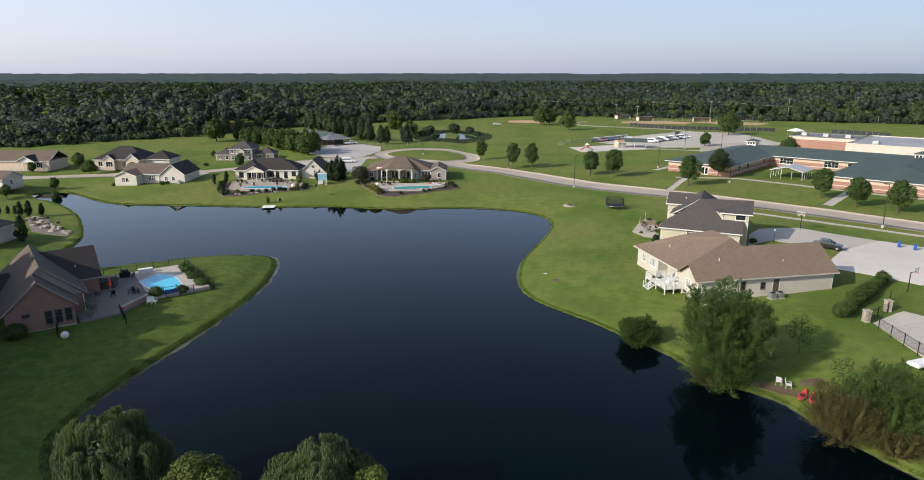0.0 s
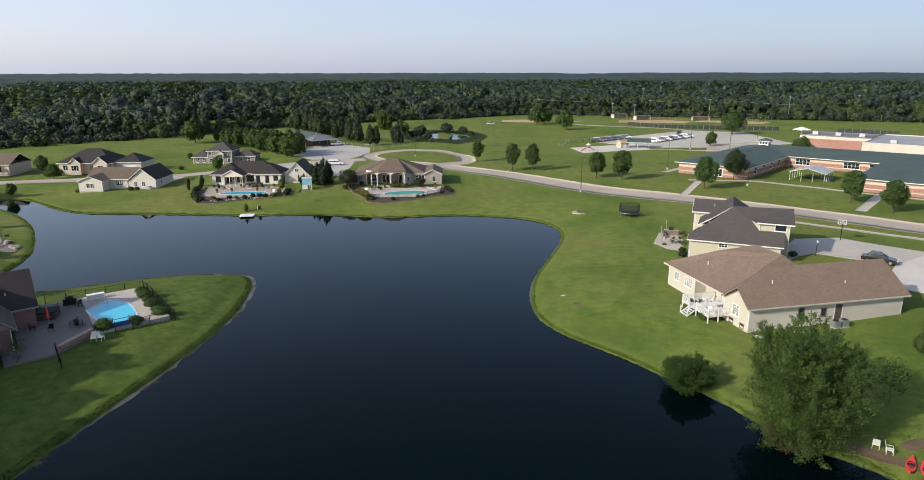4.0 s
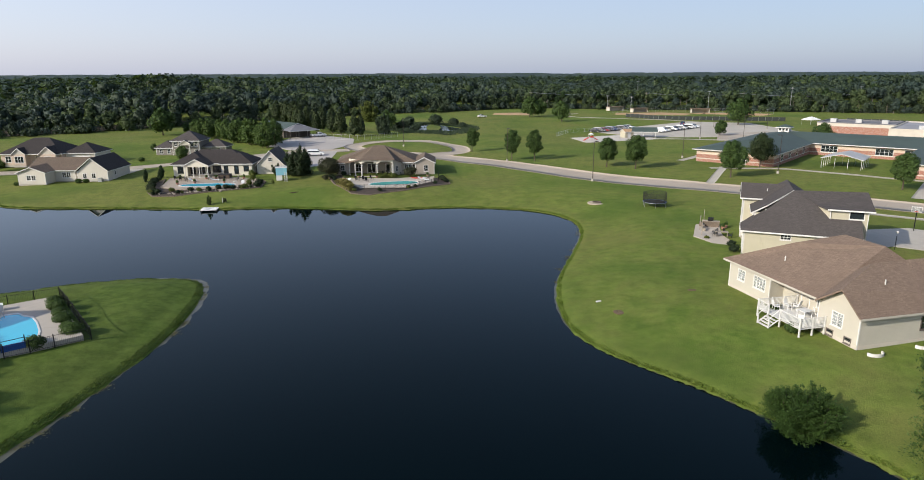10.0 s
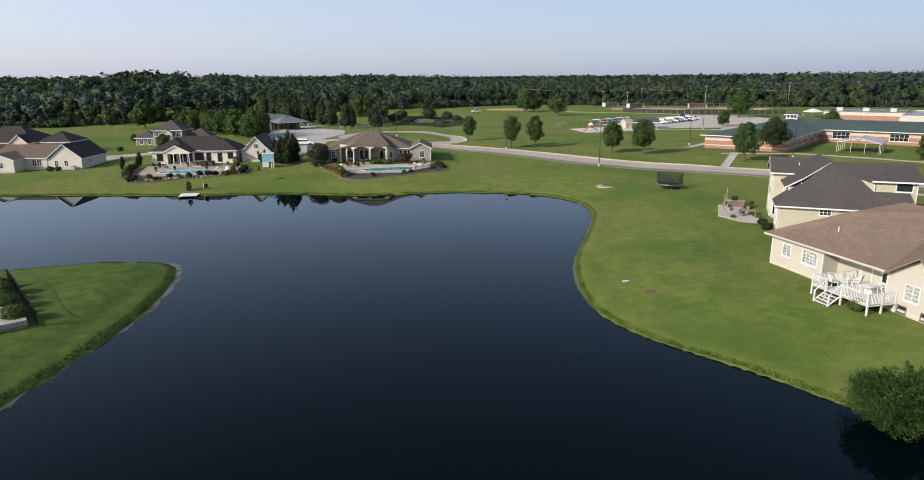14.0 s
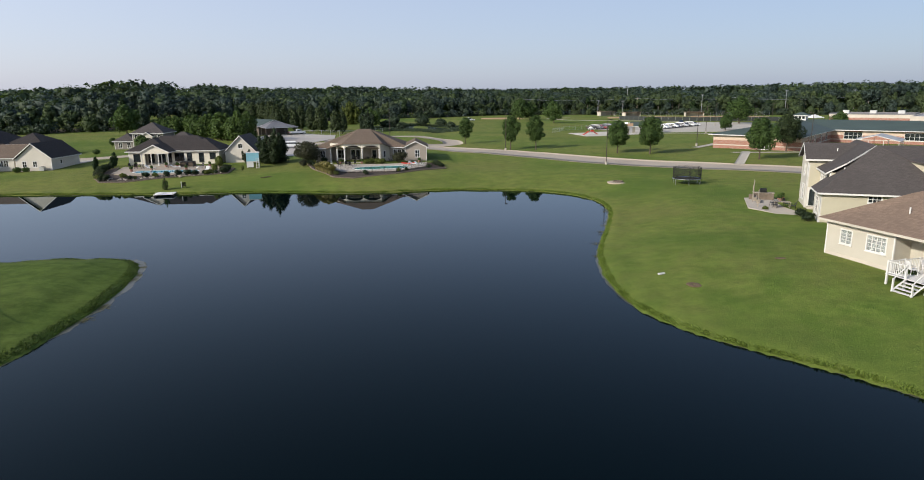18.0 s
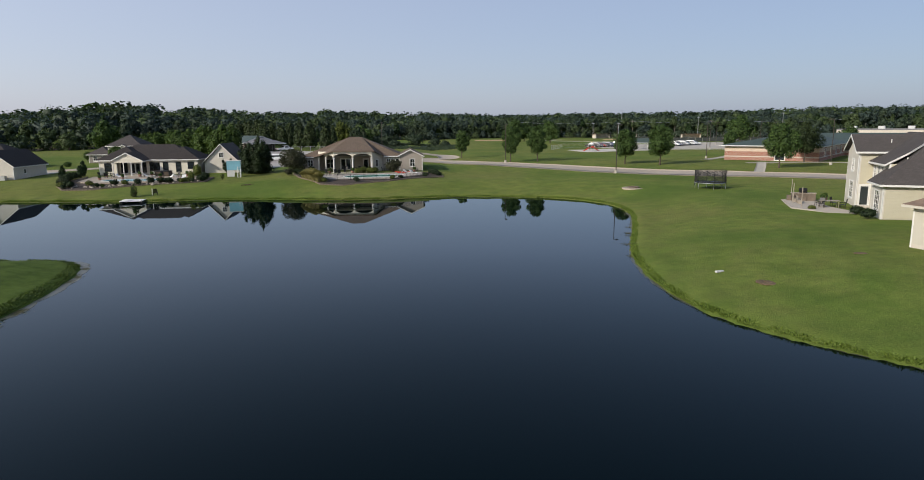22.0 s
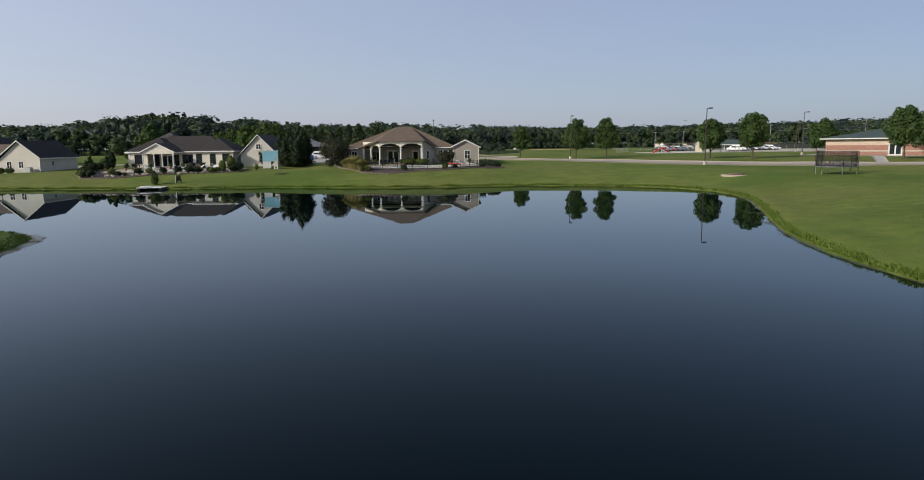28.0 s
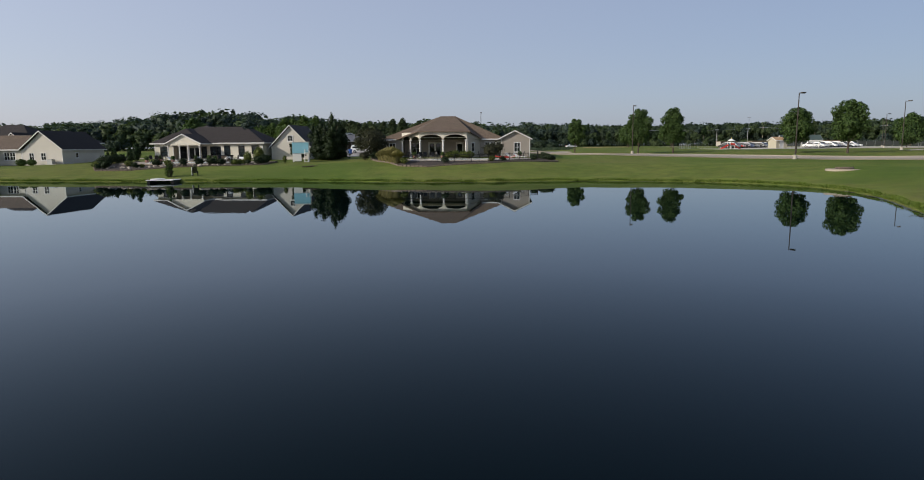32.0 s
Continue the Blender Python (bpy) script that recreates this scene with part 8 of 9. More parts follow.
for x, y, sx, sy, az in ((32.0, 59.9, 2.1, 0.9, -38), (34.6, 57.9, 2.0, 0.8, -40), (36.4, 60.6, 1.4, 0.7, 10)):
    slab("earth_patch", flip(blob_outline(x, y, sx, sy, az, 0.3)), 0.035, M["dirt"], "bare brown trodden earth on the shaded bank", "earth", cell=0.5)
bm = bmesh.new()
ellipsoid(bm, (0, 0, 0.45), (0.45, 0.45, 0.45), 3)
solid("garden_ball", bm, M["white_paint"], "white garden globe on the lawn", "globe", on(-46.9, 70.4))

# near dock and shore gear
nd = thing("fishing_dock", "grey weathered plank dock at the near shore", "dock", pose(-33.4, 53.4, 0, 0, 0, 38))
for i in range(16):
    part("plank", boxes((-1.8 + i * 0.29, -1.8 + i * 0.29 + 0.27, -0.75, 0.75, 0.42, 0.47)), M["wood"], nd)
for x in (-1.5, 0.4, 2.5):
    for y in (-0.65, 0.65):
        part("post", bar((x, y, -1.4), (x, y, 0.55), 0.07), M["wood"], nd)
for y in (-0.6, 0.55):
    part("beam", boxes((-1.8, 2.8, y, y + 0.06, 0.26, 0.41)), M["wood"], nd)


def kayak(label, material, m, L=3.2):
    bm = bmesh.new()
    n, rings = 14, []
    for i in range(n + 1):
        f = i / n
        x = (f - 0.5) * L
        w = 0.38 * math.sin(math.pi * min(0.97, max(0.03, f))) ** 0.7
        rings.append([bm.verts.new((x, w * math.cos(a), 0.2 + (0.2 if math.sin(a) < 0 else 0.1) * math.sin(a) * (0.5 + w) + 0.18 * abs(2 * f - 1) ** 3)) for a in (2 * math.pi * k / 10 for k in range(10))])
    for a, b in zip(rings, rings[1:]):
        for k in range(10):
            bm.faces.new((a[k], b[k], b[(k + 1) % 10], a[(k + 1) % 10]))
    bm.faces.new(rings[0])
    bm.faces.new(rings[-1][::-1])
    bmesh.ops.recalc_face_normals(bm, faces=bm.faces[:])
    t = thing("kayak", label, "kayak", m)
    hull = part("hull", bm, M[material], t)
    bm = bmesh.new()
    for k in range(14):
        a, b = 2 * math.pi * k / 14, 2 * math.pi * (k + 1) / 14
        tube(bm, (0.45 * math.cos(a), 0.24 * math.sin(a), 0.31), (0.45 * math.cos(b), 0.24 * math.sin(b), 0.31), 0.03, 0.03, 5, False)
    part("cockpit_rim", bm, M["rubber"], t)
    part("cockpit", bar((0, 0, 0.27), (0, 0, 0.315), 0.22, None, 12), M["rubber"], t)
    return t


kayak("red plastic kayak pulled up on the bank", "red", on(34.0, 58.0, 50, -0.02), 2.8)
kayak("second red kayak lying in the bank grass", "red", on(34.6, 57.1, 62, -0.02), 2.8)
kayak("orange-red kayak lying on the pool terrace", "red", pose(-8.3, 176.4, 2.07, 0, 0, 5), 3.0)


def lawn_chair(label, material, m):
    t = thing("lawn_chair", label, "chair", m, "outdoor chairs")
    part("seat", boxes((-0.26, 0.26, -0.26, 0.26, 0.40, 0.44)), M[material], t)
    b = part("backrest", boxes((-0.26, 0.26, -0.02, 0.02, 0, 0.6)), M[material], t)
    b.matrix_basis = pose(0, 0.25, 0.43, -14)
    for x in (-0.25, 0.25):
        for y in (-0.24, 0.24):
            part("leg", bar((x, y, 0), (x, y, 0.41), 0.022, None, 6), M[material], t)
        part("armrest", boxes((x - 0.03, x + 0.03, -0.24, 0.26, 0.62, 0.65)), M[material], t)
        part("arm_post", bar((x, -0.22, 0.42), (x, -0.22, 0.62), 0.02, None, 6), M[material], t)
    return t


def table(label, material, m, w=1.5, d=0.9):
    t = thing("patio_table", label, "table", m)
    bm = boxes((-w / 2, w / 2, -d / 2, d / 2, 0.70, 0.74))
    part("tabletop", bm, M[material], t)
    for x in (-w / 2 + 0.1, w / 2 - 0.1):
        for y in (-d / 2 + 0.1, d / 2 - 0.1):
            part("leg", bar((x, y, 0), (x, y, 0.7), 0.03, None, 6), M[material], t)
    return t


wc = lawn_chair("white plastic lawn chair by the shore", "white_paint", on(32.9, 60.6, 140))
for x, y, a in ((-42.6, 82.3, 20), (-42.0, 82.7, 75), (33.5, 59.8, 60)):
    copy_thing(wc, on(x, y, a))
bc = lawn_chair("black metal patio chair on a terrace", "black_metal", pose(-20.2, 174.2, 2.07, 0, 0, 40))
rr = random.Random(4)
for x, y, z in ((-21.6, 173.2, 2.07), (-19.4, 172.8, 2.07), (-22.0, 175.6, 2.07), (-18.6, 175.6, 2.07), (-16.5, 181.5, 2.15), (-15.5, 182.6, 2.15), (-19.4, 182.8, 2.15), (-20.3, 181.7, 2.15), (-6.0, 175.2, 2.07), (-12.0, 179.6, 2.07),
                (-61.8, 178.4, 1.78), (-60.2, 177.6, 1.78), (-63.2, 179.4, 1.78), (-52.0, 178.8, 1.78), (-50.6, 179.0, 1.78), (-49.0, 178.0, 1.78), (-55.8, 179.6, 1.78), (-47.3, 175.5, 1.78),
                (-47.0, 86.4, 1.68), (-46.0, 85.4, 1.68), (-50.8, 84.6, 1.68), (-48.6, 84.4, 1.68), (-50.0, 92.6, 1.68), (-52.2, 91.4, 1.68),
                (36.6, 122.2, 1.62), (38.4, 122.8, 1.62), (37.0, 123.4, 1.62), (38.3, 121.2, 1.62)):
    copy_thing(bc, pose(x, y, z, 0, 0, rr.random() * 360))
table("black metal dining table on the pool terrace", "black_metal", pose(-20.6, 174.4, 2.07, 0, 0, 20))
table("black metal table on the porch", "black_metal", pose(-17.8, 182.2, 2.15, 0, 0, 5))
table("dark dining table on the ivory house terrace", "black_metal", pose(-61.4, 179.2, 1.78, 0, 0, 5))
table("dark brown dining table on the flagstone patio", "wood", pose(37.5, 122.3, 1.62, 0, 0, -20), 1.9, 1.0)
table("dark patio table on the peninsula terrace", "black_metal", pose(-46.5, 85.9, 1.68, 0, 0, 30))

lg = thing("sun_lounger", "white sun lounger with slatted frame beside pool", "lounger", pose(-58.6, 177.2, 1.78, 0, 0, 80), "sun loungers")
part("seat_panel", boxes((-0.32, 0.32, -0.95, 0.35, 0.30, 0.36)), M["canvas"], lg)
b = part("backrest", boxes((-0.32, 0.32, 0, 0.75, 0, 0.06)), M["canvas"], lg)
b.matrix_basis = pose(0, 0.35, 0.31, 35)
for x in (-0.28, 0.28):
    for y in (-0.85, 0.3):
        part("leg", boxes((x - 0.03, x + 0.03, y - 0.03, y + 0.03, 0, 0.30)), M["steel"], lg)
for x, y, z, a in ((-54.0, 177.8, 1.78, 95), (-7.4, 174.2, 2.07, 60), (-6.3, 173.2, 2.07, 60), (-23.6, 172.6, 2.07, -30), (-46.4, 173.0, 1.78, 10)):
    copy_thing(lg, pose(x, y, z, 0, 0, a))

ht = thing("hot_tub", "dark square hot tub on the peninsula terrace", "hot tub", pose(-51.6, 88.8, 1.68, 0, 0, 15))
bm = boxes((-1.1, 1.1, -1.1, 1.1, 0, 0.85))
bmesh.ops.bevel(bm, geom=bm.edges[:], offset=0.08, segments=2, affect='EDGES')
part("cabinet", bm, M["bark"], ht)
part("cover", boxes((-1.12, 1.12, -1.12, 1.12, 0.851, 0.98)), M["rubber"], ht)
ht2 = thing("hot_tub", "brown wooden hot tub under the ivory house windows", "hot tub", pose(-53.0, 182.0, 1.78))
bm = boxes((-1.3, 1.3, -0.9, 0.9, 0, 0.85))
bmesh.ops.bevel(bm, geom=bm.edges[:], offset=0.08, segments=2, affect='EDGES')
part("cabinet", bm, M["bark"], ht2)
part("cover", boxes((-1.33, 1.33, -0.93, 0.93, 0.851, 0.97)), M["rubber"], ht2)
r = random.Random(62)
fp = thing("flower_pot", "terracotta pot with a leafy green plant", "pot", pose(-56.9, 180.9, 1.78), "flower pots")
part("pot", tube(bmesh.new(), (0, 0, 0), (0, 0, 0.42), 0.2, 0.3, 14), M["brick"], fp)
V, Q = leaf_quads(np.random.default_rng(63), [((0, 0, 0.66), (0.28, 0.28, 0.3))], 220, 0.12)
c = new("foliage", raw_mesh("foliage", V, Q, M["leaf"]))
c.parent = fp
for x, y, z in ((-54.6, 180.6, 1.78), (-62.9, 181.2, 1.78), (-48.4, 181.0, 1.78), (-51.0, 175.0, 1.78), (-57.4, 174.8, 1.78), (-60.6, 173.4, 1.78), (-21.9, 178.6, 2.07), (-17.7, 178.6, 2.07), (-13.9, 178.2, 2.07), (-24.6, 176.0, 2.07), (-6.2, 179.6, 2.07),
                (39.7, 126.6, 1.62), (40.6, 127.6, 1.62), (-52.8, 86.6, 1.68), (-53.6, 90.2, 1.68)):
    copy_thing(fp, pose(x, y, z, 0, 0, r.random() * 360))
um = thing("garden_umbrella", "closed red garden umbrella standing by a table", "umbrella", pose(-49.5, 85.6, 1.68))
part("base", bar((0, 0, 0), (0, 0, 0.12), 0.3, 0.25, 14), M["concrete"], um)
part("pole", bar((0, 0, 0.12), (0, 0, 2.5), 0.03), M["steel"], um)
part("canopy", bar((0, 0, 1.2), (0, 0, 2.45), 0.2, 0.04, 10), M["red"], um, "furled red canvas")
gr = thing("barbecue_grill", "black barbecue grill under cover on a terrace", "grill", pose(-51.4, 93.2, 1.68, 0, 0, 30))
bm = boxes((-0.75, 0.75, -0.35, 0.35, 0.1, 0.9))
part("cabinet", bm, M["black_metal"], gr)
part("lid", tube(bmesh.new(), (-0.45, 0, 0.92), (0.45, 0, 0.92), 0.3, 0.3, 14), M["black_metal"], gr)
bx = thing("storage_bench", "white storage bench by the pool fence", "bench", pose(-49.4, 95.6, 1.68, 0, 0, 35))
part("box", boxes((-1.0, 1.0, -0.35, 0.35, 0, 0.6)), M["white_paint"], bx)
part("lid", boxes((-1.04, 1.04, -0.38, 0.38, 0.602, 0.66)), M["canvas"], bx)
bw = thing("brick_garden_wall", "low red brick wall at the terrace corner", "garden wall", pose(-44.1, 81.5, 1.1, 0, 0, 78))
part("wall", boxes((-2.4, 2.4, -0.2, 0.2, -0.4, 1.0)), M["brick"], bw)
part("coping", boxes((-2.46, 2.46, -0.26, 0.26, 1.0, 1.1)), M["stone"], bw)
pg = thing("pool_gate", "bright blue plastic pool gate and slide steps", "gate", pose(-41.2, 85.9, 1.68, 0, 0, 40))
part("panel", boxes((-0.9, 0.9, -0.1, 0.1, 0.0, 0.55)), M["blue"], pg)
part("gate_rail", bar((-0.9, 0, 0.95), (0.9, 0, 0.95), 0.03), M["black_metal"], pg)
for x in (-0.9, 0.9):
    part("post", bar((x, 0, 0), (x, 0, 1.2), 0.04), M["black_metal"], pg)

# patio kitchen and posts at the grey-roofed house
ok = thing("outdoor_kitchen", "grey stone outdoor kitchen with black grill", "kitchen", pose(38.6, 128.6, 1.62, 0, 0, -22))
part("counter_base", boxes((-1.25, 1.25, -0.38, 0.38, 0, 0.85)), M["stone_dark"], ok)
part("worktop", boxes((-1.31, 1.31, -0.43, 0.43, 0.851, 0.91)), M["stone"], ok)
part("grill", boxes((-0.45, 0.35, -0.30, 0.28, 0.911, 1.2)), M["black_metal"], ok)
part("grill_hood", tube(bmesh.new(), (-0.45, 0, 1.2), (0.35, 0, 1.2), 0.27, 0.27, 12), M["black_metal"], ok)
part("side_shelf", boxes((-1.7, -1.32, -0.35, 0.35, 0.0, 0.6)), M["stone_dark"], ok)
for x, y, h in ((35.0, 123.2, 2.2), (38.2, 130.3, 2.4), (36.0, 126.4, 2.38)):
    solid("garden_post", bar((0, 0, -0.3), (0, 0, h), 0.05, 0.045), M["wood"], "plain pale wooden post at the patio edge", "post", on(x, y))
for x, y in ((36.6, 126.2), (37.2, 128.0)):
    t = thing("wooden_bench", "dark wooden bench on the flagstone patio", "bench", pose(x, y, 1.62, 0, 0, 65))
    part("seat", boxes((-0.7, 0.7, -0.22, 0.22, 0.4, 0.46)), M["wood"], t)
    part("backrest", boxes((-0.7, 0.7, 0.18, 0.23, 0.46, 0.85)), M["wood"], t)
    for k in (-0.6, 0.6):
        part("leg", boxes((k - 0.05, k + 0.05, -0.2, 0.2, 0, 0.4)), M["wood"], t)

# white deck of the cream house
DM = pose(32.0, 82.6, 1.55, 0, 0, 11.5)
de = thing("deck", "white painted timber deck with railing and steps", "deck", DM @ pose(0.2, 11.0, 0))
DH = 0.75
for i in range(30):
    part("deck_board", boxes((-3.05 + i * 0.155, -3.05 + i * 0.155 + 0.145, -7.5, -1.7, DH - 0.04, DH)), M["white_paint"], de)
for x, y in ((-2.97, -7.4), (-2.97, -4.85), (-2.97, -3.25), (-2.97, -1.8), (-1.6, -7.4), (-0.3, -7.4), (-1.4, -1.8), (0.0, -1.8), (1.5, -1.8)):
    part("post", boxes((x - 0.06, x + 0.06, y - 0.06, y + 0.06, -0.6, DH + 1.0)), M["white_paint"], de)


def baluster_run(parent, p, q):
    d = Vector(q) - Vector(p)
    n = int(d.length / 0.14)
    for h in (DH + 0.12, DH + 0.92):
        part("rail", bar((p[0], p[1], h), (q[0], q[1], h), 0.04, None, 6), M["white_paint"], parent)
    first_b = None
    for i in range(1, n):
        c = Vector(p) + d * (i / n)
        if first_b is None:
            first_b = part("baluster", boxes((-0.02, 0.02, -0.02, 0.02, DH + 0.1, DH + 0.92)), M["white_paint"], parent)
            b = first_b
        else:
            b = new("baluster", first_b.data)
            b.parent = parent
        b.matrix_basis = Matrix.Translation((c.x, c.y, 0))


for p, q in (((-2.97, -7.4), (-2.97, -4.85)), ((-2.97, -3.25), (-2.97, -1.8)), ((-2.97, -1.8), (1.5, -1.8)), ((-2.97, -7.4), (-0.3, -7.4))):
    baluster_run(de, p, q)
for k in range(4):
    part("step", boxes((-3.4 - k * 0.27, -3.13 - k * 0.27, -4.8, -3.3, DH - 0.22 - k * 0.18, DH - 0.18 - k * 0.18)), M["white_paint"], de)
for y in (-4.8, -3.3):
    part("stringer", bar((-3.05, y, DH - 0.1), (-4.2, y, -0.05), 0.06, None, 6), M["white_paint"], de)
    part("handrail", bar((-3.0, y, DH + 0.95), (-4.1, y, 0.85), 0.04, None, 6), M["white_paint"], de)
    part("post", boxes((-4.16, -4.06, y - 0.05, y + 0.05, -0.3, 0.9)), M["white_paint"], de)
gc = lawn_chair("pale grey cushioned patio chair on the white deck", "canvas", DM @ pose(-1.4, 8.4, 0.75, 0, 0, 70))
for x, y, a in ((-0.2, 8.2, 10), (-1.7, 4.6, 120), (0.9, 5.6, 60), (0.6, 7.9, 200)):
    copy_thing(gc, DM @ pose(x, y, 0.75, 0, 0, a))
table("pale round-edged patio table on the white deck", "canvas", DM @ pose(-0.2, 6.0, 0.75, 0, 0, 10), 1.2, 1.0)
for x, y in ((33.1, 81.2), (38.1, 82.3)):
    t = thing("window_well", "white half-round basement window well", "window well", on(x, y, 12))
    bm = bmesh.new()
    for k in range(9):
        a, b = math.pi + math.pi * k / 9, math.pi + math.pi * (k + 1) / 9
        v = [bm.verts.new((r_ * 1.25 * math.cos(g), 0.5 + r_ * math.sin(g), z)) for r_, g, z in ((0.62, a, -0.1), (0.62, b, -0.1), (0.62, b, 0.28), (0.62, a, 0.28), (0.55, a, -0.1), (0.55, b, -0.1), (0.55, b, 0.28), (0.55, a, 0.28))]
        for f in ((0, 1, 2, 3), (7, 6, 5, 4), (3, 2, 6, 7)):
            bm.faces.new([v[i] for i in f])
    part("rim", bm, M["white_paint"], t)
    part("gravel", boxes((-0.6, 0.6, 0.0, 0.48, -0.1, 0.03)), M["stone"], t)
for x, y in ((42.8, 83.6), (44.0, 83.9)):
    t = thing("air_conditioner", "grey outdoor air conditioning unit by wall", "air conditioner", on(x, y, 12))
    bm = boxes((-0.42, 0.42, -0.42, 0.42, 0.05, 0.85))
    bmesh.ops.bevel(bm, geom=bm.edges[:], offset=0.04, segments=2, affect='EDGES')
    part("cabinet", bm, M["steel"], t)
    part("fan_grille", bar((0, 0, 0.851), (0, 0, 0.88), 0.34, None, 18), M["black_metal"], t)
    part("pad", boxes((-0.5, 0.5, -0.5, 0.5, -0.2, 0.05)), M["concrete"], t)
ac2 = thing("air_conditioner", "grey outdoor air conditioning unit by the garage", "air conditioner", on(-80.6, 180.6, 0))
part("cabinet", boxes((-0.42, 0.42, -0.42, 0.42, 0.05, 0.85)), M["steel"], ac2)
part("fan_grille", bar((0, 0, 0.851), (0, 0, 0.88), 0.34, None, 18), M["black_metal"], ac2)
# vent pipes and roof vents
for mx, pts in ((DM, ((2.6, 12.5, 4.6), (4.2, 2.0, 5.2), (12.8, 11.8, 4.2), (14.0, 1.6, 4.6))), (pose(37.0, 114.0, 1.7, 0, 0, -24.3), ((2.6, 9.3, 6.9), (2.2, 1.9, 5.35), (8.2, 8.4, 7.0)))):
    for p in pts:
        solid("vent_pipe", bar((0, 0, -0.6), (0, 0, 0.20), 0.055), M["white_paint"], "short white vent pipe standing on the roof", "vent", mx @ pose(*p))

# basketball hoops, bins, trailer
for x, y, a in ((66.0, 121.6, -40), (62.6, 85.3, 30)):
    t = thing("basketball_hoop", "basketball hoop with clear white-framed backboard on black pole", "basketball hoop", on(x, y, a))
    part("pole", bar((0, 0, -0.3), (0, 0, 2.9), 0.07), M["black_metal"], t)
    part("arm", bar((0, 0, 2.8), (0, -0.6, 3.2), 0.05), M["black_metal"], t)
    part("backboard", boxes((-0.60, 0.60, -0.65, -0.63, 2.97, 3.68)), M["glass_clear"], t, "clear glass board")
    part("board_frame", boxes((-0.64, 0.64, -0.66, -0.62, 2.93, 2.97), (-0.64, 0.64, -0.66, -0.62, 3.68, 3.72), (-0.64, -0.60, -0.66, -0.62, 2.97, 3.68), (0.60, 0.64, -0.66, -0.62, 2.97, 3.68), (-0.25, 0.25, -0.67, -0.66, 3.12, 3.15), (-0.25, 0.25, -0.67, -0.66, 3.42, 3.45), (-0.25, -0.22, -0.67, -0.66, 3.15, 3.42), (0.22, 0.25, -0.67, -0.66, 3.15, 3.42)), M["white_paint"], t)
    bm = bmesh.new()
    for k in range(12):
        g, h = 2 * math.pi * k / 12, 2 * math.pi * (k + 1) / 12
        tube(bm, (0.23 * math.cos(g), -0.92 + 0.23 * math.sin(g), 3.05), (0.23 * math.cos(h), -0.92 + 0.23 * math.sin(h), 3.05), 0.02, 0.02, 5, False)
    part("rim", bm, M["red"], t)
for x, y in ((76.6, 108.4), (78.2, 106.6), (-40.6, 215.0)):
    t = thing("wheelie_bin", "blue plastic wheelie bin standing by drive", "bin", on(x, y, -40, 0.07), "bins")
    bm = boxes((-0.26, 0.26, -0.3, 0.3, 0.08, 0.95))
    for v in bm.verts:
        if v.co.z < 0.5:
            v.co.x *= 0.8
            v.co.y *= 0.8
    part("tub", bm, M["blue"], t)
    part("lid", boxes((-0.29, 0.29, -0.34, 0.33, 0.951, 1.02)), M["blue"], t)
    part("wheel", bar((-0.3, 0.24, 0.1), (0.3, 0.24, 0.1), 0.1, None, 12), M["rubber"], t)
tl = thing("boat_trailer", "white utility trailer with a small boat", "trailer", on(48.6, 62.2, 20))
kb = bmesh.new()
box(kb, -1.5, 1.6, -0.7, 0.7, 0.5, 0.9)
bmesh.ops.bevel(kb, geom=kb.edges[:], offset=0.12, segments=2, affect='EDGES')
part("hull", kb, M["canvas"], tl)
part("drawbar", bar((1.5, 0, 0.45), (2.8, 0, 0.35), 0.05), M["steel"], tl)
for s in (-0.8, 0.8):
    part("wheel", bar((-0.3, s - 0.08, 0.28), (-0.3, s + 0.08, 0.28), 0.28, None, 14), M["rubber"], tl)

# playground, shelter, dugouts
sl = thing("play_tower", "red and white play tower with slides", "play tower", on(49.3, 253.5, 20) @ Matrix.Scale(0.66, 4))
for x in (-0.9, 0.9):
    for y in (-0.9, 0.9):
        part("post", bar((x, y, -0.2), (x, y, 3.2), 0.07), M["white_paint"], sl)
part("platform", boxes((-1.0, 1.0, -1.0, 1.0, 1.5, 1.6)), M["steel"], sl)
bm = bmesh.new()
tube(bm, (0, 0, 3.2), (0, 0, 4.1), 1.5, 0.1, 8)
part("roof", bm, M["canvas"], sl)
part("roof_cap", bar((0, 0, 4.1), (0, 0, 4.5), 0.25, 0.1), M["yellow"], sl)
for s in (-1, 1):
    bm = boxes((-0.35, 0.35, 0.0, 3.6, 0.0, 0.08), (-0.4, -0.34, 0.0, 3.6, 0.08, 0.3), (0.34, 0.4, 0.0, 3.6, 0.08, 0.3))
    q = part("slide", bm, M["red"], sl)
    q.matrix_basis = pose(s * 1.0, 0.2, 1.6, -26, 0, -90 if s > 0 else 90)
part("panel", boxes((-0.95, 0.95, -1.0, -0.94, 1.6, 2.4)), M["red"], sl)
ys = thing("garden_shed", "small yellow wooden shed beside the playground", "shed", on(64.5, 262.5, 20))
body(ys, [(-1.8, -1.5), (1.8, -1.5), (1.8, 1.5), (-1.8, 1.5)], 0, 2.2, "beige", {0: [("door", 1.2, 2.3, 0, 1.9)]}, {1: (1.5, 3.0), 3: (1.5, 3.0)}, trim=False)
gable(ys, -1.8, 1.8, -1.5, 1.5, 2.2, 3.1, 'x', M["infield"], 0.25)
